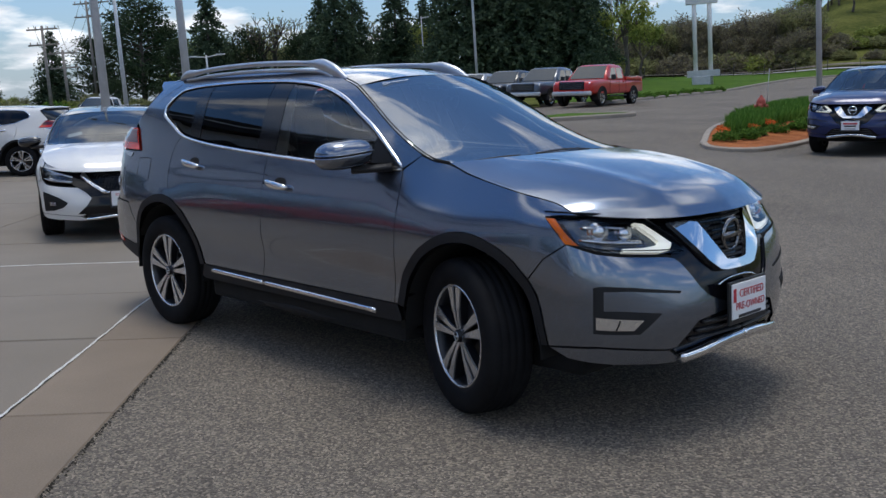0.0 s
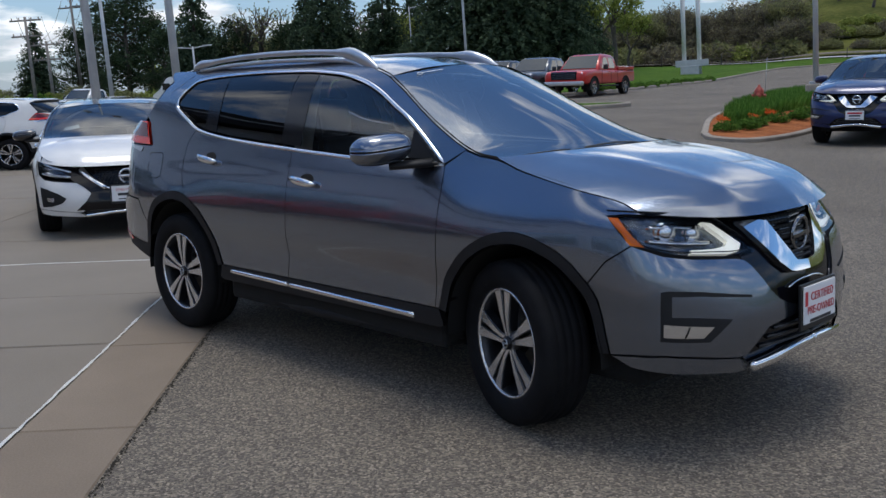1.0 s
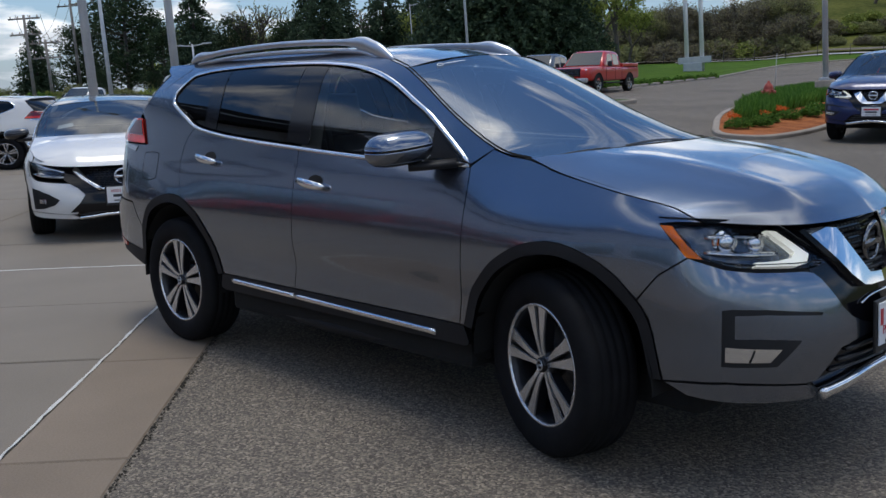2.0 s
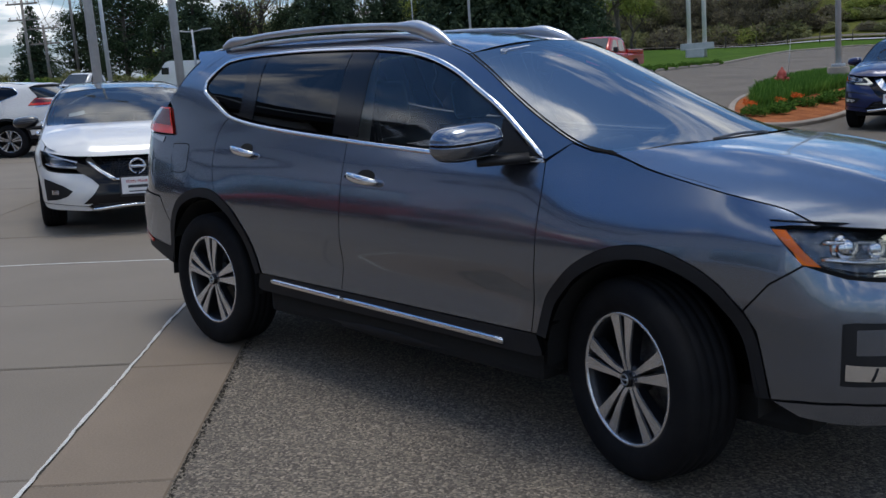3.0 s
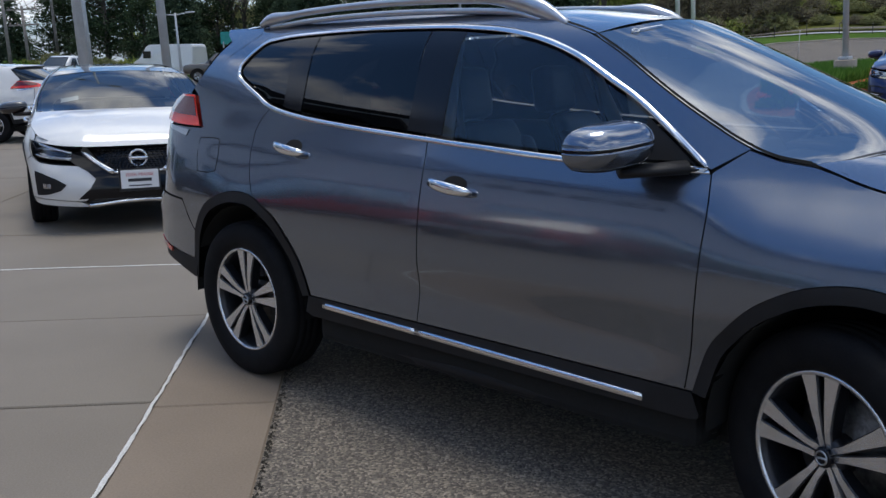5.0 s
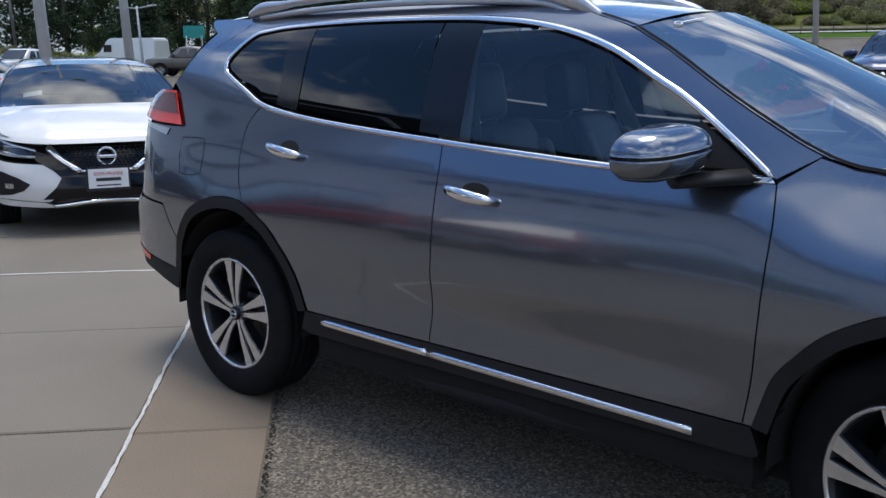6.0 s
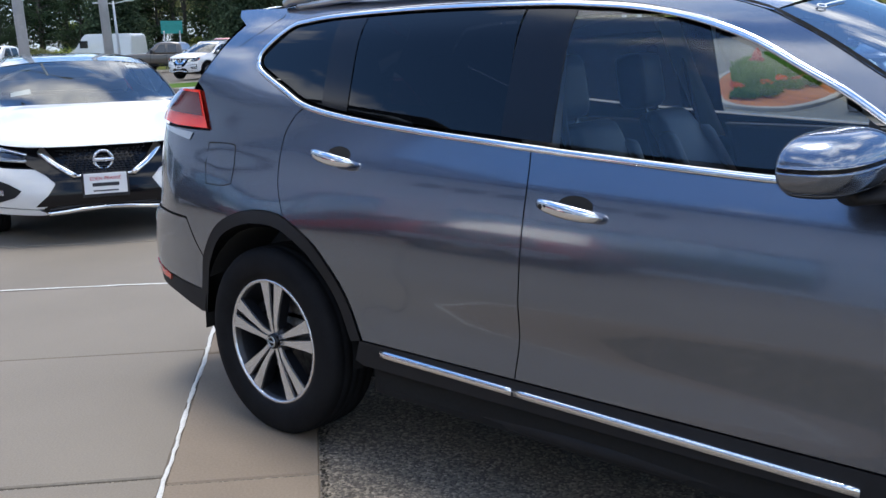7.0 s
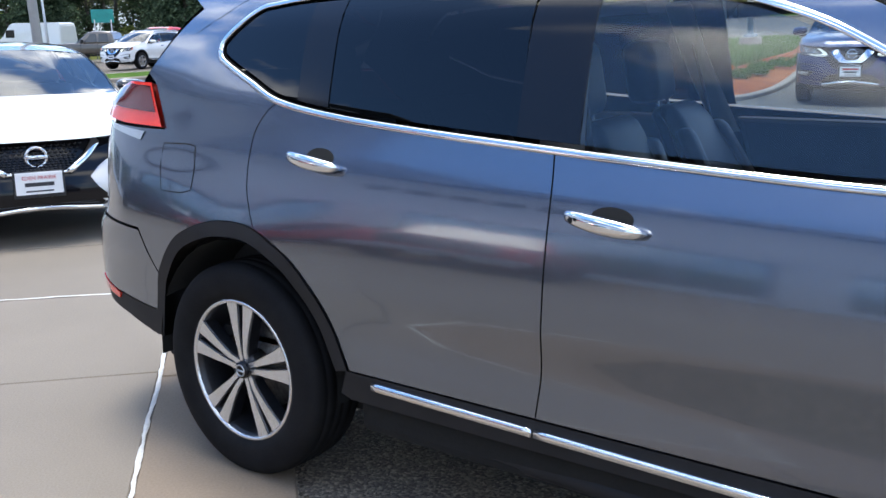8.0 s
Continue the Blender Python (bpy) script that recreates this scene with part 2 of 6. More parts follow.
# ---- the car body's curved skin ----
CX = [(-2.45, 0.0), (-2.42, -0.35), (-2.36, -0.60), (-2.22, -0.78), (-2.0, -0.86), (-1.7, -0.89), (-1.35, -0.90), (-0.8, -0.905),
      (0.0, -0.905), (0.8, -0.905), (1.35, -0.905), (1.7, -0.89), (1.92, -0.86), (2.055, -0.80), (2.138, -0.69), (2.206, -0.52), (2.258, -0.27), (2.275, 0.0)]
SIDE = [(0.16, 0.12), (0.26, 0.055), (0.34, 0.036), (0.42, 0.031), (0.55, 0.025), (0.64, 0.013), (0.70, 0.006), (0.79, 0.007), (0.87, 0.014), (0.95, 0.028), (1.02, 0.047), (1.08, 0.070),
        (1.14, 0.092), (1.25, 0.130), (1.35, 0.17), (1.45, 0.22), (1.52, 0.28), (1.60, 0.38)]
NOSE = [(0.16, 0.12), (0.26, 0.05), (0.34, 0.02), (0.5, 0.0), (0.62, 0.0), (0.72, 0.008), (0.80, 0.018), (0.88, 0.032), (0.92, 0.05), (0.96, 0.085), (1.05, 0.25), (1.6, 0.6)]
TAIL = [(0.16, 0.14), (0.26, 0.07), (0.4, 0.03), (0.6, 0.0), (0.74, 0.01), (0.82, 0.05), (1.0, 0.06), (1.15, 0.09), (1.3, 0.2), (1.45, 0.32), (1.6, 0.5)]


# how far the middle of the nose leans back, by height
RAKE = [(0.16, 0.0), (0.50, 0.0), (0.62, 0.018), (0.72, 0.042), (0.80, 0.062), (0.88, 0.078), (0.95, 0.085), (1.6, 0.09)]


def spline(keys, vals, at):
    """A smooth curve through (key, value) pairs, with no overshoot."""
    k, v, at = np.asarray(keys, float), np.asarray(vals, float), np.asarray(at, float)
    h = np.diff(k)
    s = np.diff(v) / h
    m = np.zeros(len(k))
    m[1:-1] = np.where(s[:-1] * s[1:] > 0, 2 * s[:-1] * s[1:] / np.where(s[:-1] + s[1:] == 0, 1, s[:-1] + s[1:]), 0)
    m[0], m[-1] = s[0], s[-1]
    i = np.clip(np.searchsorted(k, at) - 1, 0, len(h) - 1)
    t = (at - k[i]) / h[i]
    return (2*t**3 - 3*t**2 + 1) * v[i] + (t**3 - 2*t**2 + t) * h[i] * m[i] + (3*t**2 - 2*t**3) * v[i+1] + (t**3 - t**2) * h[i] * m[i+1]


def smooth(a, b, v):
    t = np.clip((np.asarray(v, float) - a) / (b - a), 0, 1)
    return t * t * (3 - 2 * t)


def _round(pts, n=40):
    """A finer line along control points (Catmull-Rom)."""
    p = np.array([(2*pts[0][0] - pts[1][0], 2*pts[0][1] - pts[1][1])] + list(pts) + [(2*pts[-1][0] - pts[-2][0], 2*pts[-1][1] - pts[-2][1])])
    out = []
    for i in range(1, len(p) - 2):
        t = np.linspace(0, 1, n, endpoint=False)[:, None]
        a, b, c, d = p[i-1], p[i], p[i+1], p[i+2]
        out.append(0.5 * (2*b + (c - a)*t + (2*a - 5*b + 4*c - d)*t**2 + (3*b - a - 3*c + d)*t**3))
    return np.vstack(out + [p[-2][None]])


_C = _round(CX)
_U = np.concatenate([[0], np.cumsum(np.hypot(*np.diff(_C, axis=0).T))])
_U = _U - np.interp(0.0, _C[:, 0], _U)      # u is x along the flank
_T = np.gradient(_C, axis=0)
_T /= np.hypot(_T[:, 0], _T[:, 1])[:, None]
U_MIN, U_MAX = float(_U[0]), float(_U[-1])


def flank(u, z, out=0.0):
    """The car's right-hand skin: u runs along the flank (x on the straight part), z is the height."""
    u, z = np.asarray(u, float), np.asarray(z, float)
    x, y = np.interp(u, _U, _C[:, 0]), np.interp(u, _U, _C[:, 1])
    tx, ty = np.interp(u, _U, _T[:, 0]), np.interp(u, _U, _T[:, 1])
    nx, ny = ty, -tx                        # outwards
    a = spline(*zip(*SIDE), z)
    b = spline(*zip(*NOSE), z)
    c = spline(*zip(*TAIL), z)
    wn, wt = smooth(1.65, 2.15, u), 1 - smooth(-2.35, -1.9, u)
    d = a * (1 - wn) * (1 - wt) + b * wn + c * wt
    # a shallow hollow along the doors, and the shoulder over the wheels
    d = d + 0.012 * np.exp(-((z - 0.58) / 0.09) ** 2) * smooth(-1.0, -0.7, u) * (1 - smooth(0.7, 0.95, u))
    d = d - 0.012 * np.exp(-((z - 0.80) / 0.1) ** 2) * np.exp(-((np.abs(u) - 1.36) / 0.35) ** 2)
    d = d + spline(*zip(*RAKE), z) * smooth(2.0, 2.6, u) + 0.045 * smooth(0.70, 0.92, z) * smooth(1.88, 2.25, u) * (1 - smooth(2.45, 2.75, u))
    # the fender's top rolls inwards to the hood
    d = d + 0.03 * smooth(0.86, 1.08, z) * smooth(0.8, 1.2, u) * (1 - smooth(1.75, 2.05, u))
    d = d - out
    return np.stack([x - nx * d, y - ny * d, z], -1)


def line(pts, n=6):
    """A smooth run of points through control points."""
    return [tuple(p) for p in _round(pts, n)]


def straight(pts, step=0.03):
    out = []
    for (a, b), (c, d) in zip(pts, pts[1:]):
        k = max(1, int(math.hypot(c - a, d - b) / step))
        out += [(a + (c - a) * i / k, b + (d - b) * i / k) for i in range(k)]
    return out + [pts[-1]]


def fill(poly, step):
    """A flat polygon in (u, z), cut into cells: points and faces."""
    area = sum(a[0] * b[1] - b[0] * a[1] for a, b in zip(poly, poly[1:] + poly[:1]))
    poly = poly if area > 0 else poly[::-1]
    clean = [p for i, p in enumerate(poly) if math.hypot(p[0] - poly[i-1][0], p[1] - poly[i-1][1]) > 1e-4]
    bm = bmesh.new()
    bm.faces.new([bm.verts.new((u, 0, z)) for u, z in clean])
    us, zs = [p[0] for p in clean], [p[1] for p in clean]
    for lo, hi, no in ((min(us), max(us), (1, 0, 0)), (min(zs), max(zs), (0, 0, 1))):
        k = int((hi - lo) / step)
        for i in range(1, k + 1):
            at = lo + (hi - lo) * i / (k + 1) + 0.00037
            bmesh.ops.bisect_plane(bm, geom=bm.verts[:] + bm.edges[:] + bm.faces[:], plane_co=(at * no[0], 0, at * no[2]), plane_no=no)
    bm.verts.index_update()
    pts = np.array([(v.co.x, v.co.z) for v in bm.verts])
    faces = [[v.index for v in f.verts] for f in bm.faces]
    rim = [(e.verts[0].index, e.verts[1].index) for e in bm.edges if e.is_boundary]
    bm.free()
    return pts, faces, rim


def grown(poly, d):
    """The polygon moved outwards by d (inwards where negative)."""
    area = sum(a[0] * b[1] - b[0] * a[1] for a, b in zip(poly, poly[1:] + poly[:1]))
    s, n, out = (1 if area > 0 else -1), len(poly), []
    for i in range(n):
        (ax, ay), (bx, by), (cx, cy) = poly[i-1], poly[i], poly[(i+1) % n]
        e, f = Vector((bx - ax, by - ay)), Vector((cx - bx, cy - by))
        if e.length < 1e-6 or f.length < 1e-6:
            continue
        e.normalize(), f.normalize()
        m = Vector((e.y + f.y, -e.x - f.x)) * s
        m = m / max(0.5, m.length_squared / 2)
        out.append((bx + m.x * d, by + m.y * d))
    return out


class Skin:
    """Turns (u, z) shapes into parts of one car; left=True mirrors, warp reshapes the whole car."""

    def __init__(self, warp=None):
        self.warp = warp or (lambda p: p)

    def at(self, u, z, out=0.0):
        return self.warp(flank(u, z, out))

    def shape(self, poly, out=0.0, depth=0.012, step=0.05, left=False, gap=0.0):
        poly = grown(poly, -gap) if gap else list(poly)
        uz, faces, rim = fill(poly, step)
        u, z = uz[:, 0], uz[:, 1]
        p = self.at(u, z, out)
        e = 2e-3
        n = np.cross(self.at(u + e, z, out) - self.at(u - e, z, out), self.at(u, z + e, out) - self.at(u, z - e, out))
        n /= np.linalg.norm(n, axis=1)[:, None]
        verts, normals = list(p), list(n)
        if depth:
            for a, b in rim:
                o = len(verts)
                verts += [p[a], p[b], p[b] - n[b] * depth, p[a] - n[a] * depth]
                normals += [n[a] * 0.7, n[b] * 0.7, n[b] * 0.0, n[a] * 0.0]
                faces.append([o, o + 1, o + 2, o + 3])
        if left:
            verts = [(v[0], -v[1], v[2]) for v in verts]
            normals = [(v[0], -v[1], v[2]) for v in normals]
            faces = [f[::-1] for f in faces]
        return verts, faces, normals

    def panel(self, name, poly, mat, parent, label="", left=False, **kw):
        v, f, n = self.shape(poly, left=left, **kw)
        return part(name, mesh_of(name, v, f, mat, n), parent, label)

    def ribbon(self, curve, width, height, left=False, out=0.0):
        """Verts and faces of a rounded strip that follows a curve in (u, z)."""
        c = np.array(curve, float)
        t = np.gradient(c, axis=0)
        t /= np.hypot(t[:, 0], t[:, 1])[:, None] + 1e-9
        m = np.stack([-t[:, 1], t[:, 0]], -1)
        rows = []
        for s, h in ((-0.5, -0.3), (-0.5, 0.55), (-0.3, 1.0), (0.3, 1.0), (0.5, 0.55), (0.5, -0.3)):
            q = c + m * (s * width)
            rows.append(self.at(q[:, 0], q[:, 1], out + h * height))
        k, verts, faces = len(c), [], []
        for r in rows:
            verts += list(r)
        for j in range(len(rows) - 1):
            for i in range(k - 1):
                faces.append((j * k + i, j * k + i + 1, (j + 1) * k + i + 1, (j + 1) * k + i))
        faces.append(tuple(j * k for j in range(len(rows))))
        faces.append(tuple(j * k + k - 1 for j in reversed(range(len(rows)))))
        if left:
            verts = [(v[0], -v[1], v[2]) for v in verts]
            faces = [f[::-1] for f in faces]
        return verts, faces

    def strip(self, name, curve, width, height, mat, parent, label="", **kw):
        return part(name, mesh_of(name, *self.ribbon(curve, width, height, **kw), mat), parent, label)

    def sheet(self, name, fn, na, nb, mat, parent, label="", smooth=True):
        """A part from a surface over a in 0..1 and b in -1..1."""
        a, b = np.meshgrid(np.linspace(0, 1, na), np.linspace(-1, 1, nb), indexing="ij")
        p = self.warp(fn(a.ravel(), b.ravel()))
        faces = [(i * nb + j, (i + 1) * nb + j, (i + 1) * nb + j + 1, i * nb + j + 1) for i in range(na - 1) for j in range(nb - 1)]
        pa = self.warp(fn(np.clip(a.ravel() + 1e-3, 0, 1), b.ravel())) - self.warp(fn(np.clip(a.ravel() - 1e-3, 0, 1), b.ravel()))
        pb = self.warp(fn(a.ravel(), b.ravel() + 1e-3)) - self.warp(fn(a.ravel(), b.ravel() - 1e-3))
        n = np.cross(pa, pb)
        n /= np.linalg.norm(n, axis=1)[:, None] + 1e-12
        if n[:, 2].mean() < 0:
            n, faces = -n, [f[::-1] for f in faces]
        return part(name, mesh_of(name, p, faces, mat, n), parent, label)


# outlines along the flank, in (u, z)
BELT = [(-1.53, 1.37), (-1.50, 1.335), (-1.34, 1.268), (-1.20, 1.216), (-0.95, 1.180), (-0.60, 1.152), (-0.20, 1.128), (0.0, 1.117), (0.5, 1.095), (0.94, 1.094)]
CANT = [(0.94, 1.094), (0.80, 1.195), (0.654, 1.288), (0.53, 1.350), (0.406, 1.412), (0.29, 1.455), (0.174, 1.486), (0.04, 1.510), (-0.10, 1.524), (-0.31, 1.536), (-0.76, 1.540), (-1.17, 1.528),
        (-1.34, 1.512), (-1.40, 1.500), (-1.46, 1.460), (-1.52, 1.405), (-1.53, 1.37)]
SCREEN_EDGE = [(1.23, 1.123), (1.11, 1.138), (1.01, 1.174), (0.90, 1.230), (0.74, 1.316), (0.56, 1.419), (0.414, 1.488)]
GUTTER = [(0.414, 1.488), (0.28, 1.524), (0.1, 1.558), (-0.5, 1.588), (-1.2, 1.596), (-1.70, 1.562)]
ARCH_F = [(0.938, 0.452), (0.986, 0.59), (1.05, 0.67), (1.118, 0.735), (1.20, 0.785), (1.278, 0.818), (1.38, 0.838), (1.48, 0.833), (1.594, 0.798), (1.66, 0.763), (1.718, 0.718), (1.806, 0.61), (1.858, 0.40)]
ARCH_R = [(-1.806, 0.40), (-1.758, 0.59), (-1.70, 0.68), (-1.618, 0.766), (-1.52, 0.815), (-1.41, 0.845), (-1.30, 0.852), (-1.218, 0.840), (-1.13, 0.800), (-1.046, 0.745), (-0.95, 0.632), (-0.87, 0.452)]
SPLIT = [(-0.205, 1.125), (-0.190, 1.0), (-0.190, 0.8), (-0.2, 0.65), (-0.225, 0.452)]
DOOR_F = [(0.91, 0.452), (0.935, 0.60), (0.951, 0.76), (0.958, 0.96), (0.945, 1.085)]
DOOR_R = [(-1.218, 0.840), (-1.255, 0.92), (-1.272, 0.98), (-1.284, 1.11), (-1.25, 1.18), (-1.21, 1.212)]
SHUT = [(1.23, 1.120), (1.30, 1.102), (1.398, 1.074), (1.742, 1.008), (1.886, 0.978), (1.986, 0.938)]


def between(curve, a, b):
    """The stretch of a curve with a <= u <= b, in its own order."""
    return [p for p in curve if a <= p[0] <= b]


def outlines():
    belt, cant = line(BELT), line(CANT)
    af, ar, split, shut = line(ARCH_F), line(ARCH_R), line(SPLIT), line(SHUT)
    door_r = line(DOOR_R)
    o = {}
    o["front_door"] = straight([(-0.22, 0.452), (0.905, 0.452)]) + line(DOOR_F) + [p for p in belt[::-1] if -0.2 < p[0] < 0.93] + split
    o["rear_door"] = [p for p in ar if p[0] > -1.215 and p[1] > 0.455] + straight([(-0.868, 0.452), (-0.23, 0.452)]) + split[::-1] + [p for p in belt[::-1] if -1.2 < p[0] < -0.21] + door_r[::-1]
    o["fender"] = line(DOOR_F)[::-1] + [p for p in af if p[0] < 1.755] + [(1.768, 0.669), (1.849, 0.763), (1.948, 0.827), (1.912, 0.862), (1.838, 0.932), (1.90, 0.938), (1.975, 0.938)] + shut[::-1] + [(1.13, 1.130), (1.04, 1.155), (0.95, 1.092)]
    o["quarter"] = ([p for p in ar[::-1] if p[0] > -1.735 and p[0] < -1.219][::1] + [(-1.742, 0.625), (-1.838, 0.776), (-2.16, 0.79), (-2.2, 1.118), (-1.9, 1.112), (-1.748, 1.112), (-1.80, 1.19), (-1.862, 1.26), (-1.95, 1.272)]
                    + straight([(-1.95, 1.272), (-1.718, 1.506), (-1.68, 1.55)]) + line([(-1.68, 1.55), (-1.2, 1.596), (-1.17, 1.533)], 3)[2:]
                    + [p for p in cant if p[0] < -1.18] + [p for p in belt if p[0] < -1.21] + door_r[::-1])
    o["cant_rail"] = cant[:[i for i, p in enumerate(cant) if p[0] < -1.16][0]] + [(-1.17, 1.53), (-1.2, 1.596)] + line(GUTTER)[::-1][8:] + line(SCREEN_EDGE)[::-1] + [(1.13, 1.133), (1.045, 1.157)]
    o["front_bumper"] = [(1.862, 0.398), (1.812, 0.61), (1.77, 0.668), (1.85, 0.762), (1.95, 0.826), (2.078, 0.790), (2.20, 0.773), (2.34, 0.761), (2.45, 0.752), (2.50, 0.742), (2.532, 0.720), (2.58, 0.666), (2.62, 0.616), (2.67, 0.575), (2.74, 0.548), (2.802, 0.534),
                         (2.806, 0.496), (2.68, 0.486), (2.593, 0.473), (2.53, 0.42), (2.474, 0.374), (2.42, 0.372), (2.2, 0.402), (2.08, 0.414), (1.95, 0.408)]
    o["rear_bumper"] = [(-1.785, 0.487), (-1.765, 0.585), (-1.742, 0.62), (-1.838, 0.77), (-2.16, 0.784), (-2.55, 0.79), (U_MIN, 0.79), (U_MIN, 0.51), (-2.3, 0.512), (-2.05, 0.512), (-1.92, 0.498), (-1.79, 0.487)]
    return o


def hood(a, b):
    k = np.abs(b)
    eu, ez = spline([0, 0.15, 0.6, 0.85, 1], [1.23, 1.39, 1.74, 1.886, 1.986], a), spline([0, 0.15, 0.6, 0.85, 1], [1.128, 1.08, 1.010, 0.980, 0.942], a)
    e = flank(eu, ez)
    mx = spline([0, 0.3, 0.7, 0.92, 1], [1.43, 1.67, 1.99, 2.155, 2.212], a)
    mz = spline([0, 0.3, 0.6, 0.82, 0.93, 1], [1.152, 1.125, 1.075, 1.02, 0.965, 0.910], a)
    p = 2 + 1.5 * a
    x = mx - (mx - e[:, 0]) * k ** p
    z = mz - (mz - e[:, 2]) * k ** (2.2 + 1.2 * a)
    z = z + 0.010 * np.exp(-((k - 0.60 + 0.12 * a) / 0.10) ** 2) * smooth(0.0, 0.2, a) * (1 - smooth(0.75, 1.0, a))
    y = -e[:, 1] * np.sign(b) * np.abs(b) ** 0.96
    return np.stack([x, y, z], -1)


def roof(a, b):
    k = np.abs(b)
    g = line(GUTTER, 8)
    gu, gz = np.array([p[0] for p in g]), np.array([p[1] for p in g])
    eu = 0.414 - a * 2.114
    e = flank(eu, np.interp(-eu, -gu, gz), -0.004)
    mx = 0.50 - a * 2.28
    mz = spline([0, 0.2, 0.5, 0.8, 1], [1.545, 1.598, 1.624, 1.614, 1.578], a)
    x = mx - (mx - e[:, 0]) * k ** 2.2
    z = mz - (mz - e[:, 2]) * k ** 2.6
    return np.stack([x, -e[:, 1] * b, z], -1)


def screen(a, b):
    k = np.abs(b)
    s = line(SCREEN_EDGE, 8)
    w = np.linspace(0, 1, len(s))
    e = flank(np.interp(a, w, [p[0] for p in s]), np.interp(a, w, [p[1] for p in s]), -0.008)
    mx, mz = 1.370 - 0.865 * a, 1.150 + 0.393 * a + 0.02 * np.sin(np.pi * a)
    x = mx - (mx - e[:, 0]) * k ** 2.1
    z = mz - (mz - e[:, 2]) * k ** 2.1
    return np.stack([x, -e[:, 1] * b, z], -1)


def rear_screen(a, b):
    k = np.abs(b)
    u, z = -1.72 - 0.24 * a, 1.535 - 0.27 * a
    e = flank(u, z, -0.004)
    mx = -1.80 - 0.46 * a
    x = mx - (mx - e[:, 0]) * k ** 2.5
    return np.stack([x, -e[:, 1] * b, e[:, 2] + 0.01 * (1 - k ** 2)], -1)


def seat(place, parent):
    """A car seat: the cushion, with backrest and headrest under it."""
    cushion = part("seat", bm_mesh("seat", block((0.50, 0.50, 0.17), (0, 0, 0), 0.055, segs=3), LEATHER, True), parent, "charcoal leather car seat", place)
    bm = block((0.14, 0.48, 0.54), (-0.30, 0, 0.29), 0.06, Matrix.Rotation(radians(-14), 4, "Y"), segs=3, taper=(0.8, 0.82))
    block((0.06, 0.09, 0.44), (-0.25, 0.2, 0.27), 0.028, Matrix.Rotation(radians(-14), 4, "Y"), bm)
    block((0.06, 0.09, 0.44), (-0.25, -0.2, 0.27), 0.028, Matrix.Rotation(radians(-14), 4, "Y"), bm)
    part("backrest", bm_mesh("backrest", bm, LEATHER, True), cushion)
    bm = block((0.12, 0.27, 0.21), (-0.46, 0, 0.655), 0.05, Matrix.Rotation(radians(-10), 4, "Y"), segs=3)
    part("headrest", bm_mesh("headrest", bm, LEATHER, True), cushion)
    part("headrest_post", mesh_of("headrest_post", *joined(tube([(-0.41, 0.06, 0.45), (-0.44, 0.06, 0.62)], 0.007, 6), tube([(-0.41, -0.06, 0.45), (-0.44, -0.06, 0.62)], 0.007, 6)), CHROME), cushion)


_wheel = {}


def cap_ring():
    """A small raised ring with a bar, on the hub cap's face."""
    ring = revolve([(0.0165, -0.0975), (0.0165, -0.0995), (0.0205, -0.0995), (0.0205, -0.0965)], 24)
    bar = tube([(-0.020, -0.0985, 0), (0.020, -0.0985, 0)], 0.0032, 6)
    if "cap" not in _wheel:
        _wheel["cap"] = mesh_of("cap_ring", *joined(ring, bar), SATIN_SILVER)
    return _wheel["cap"]


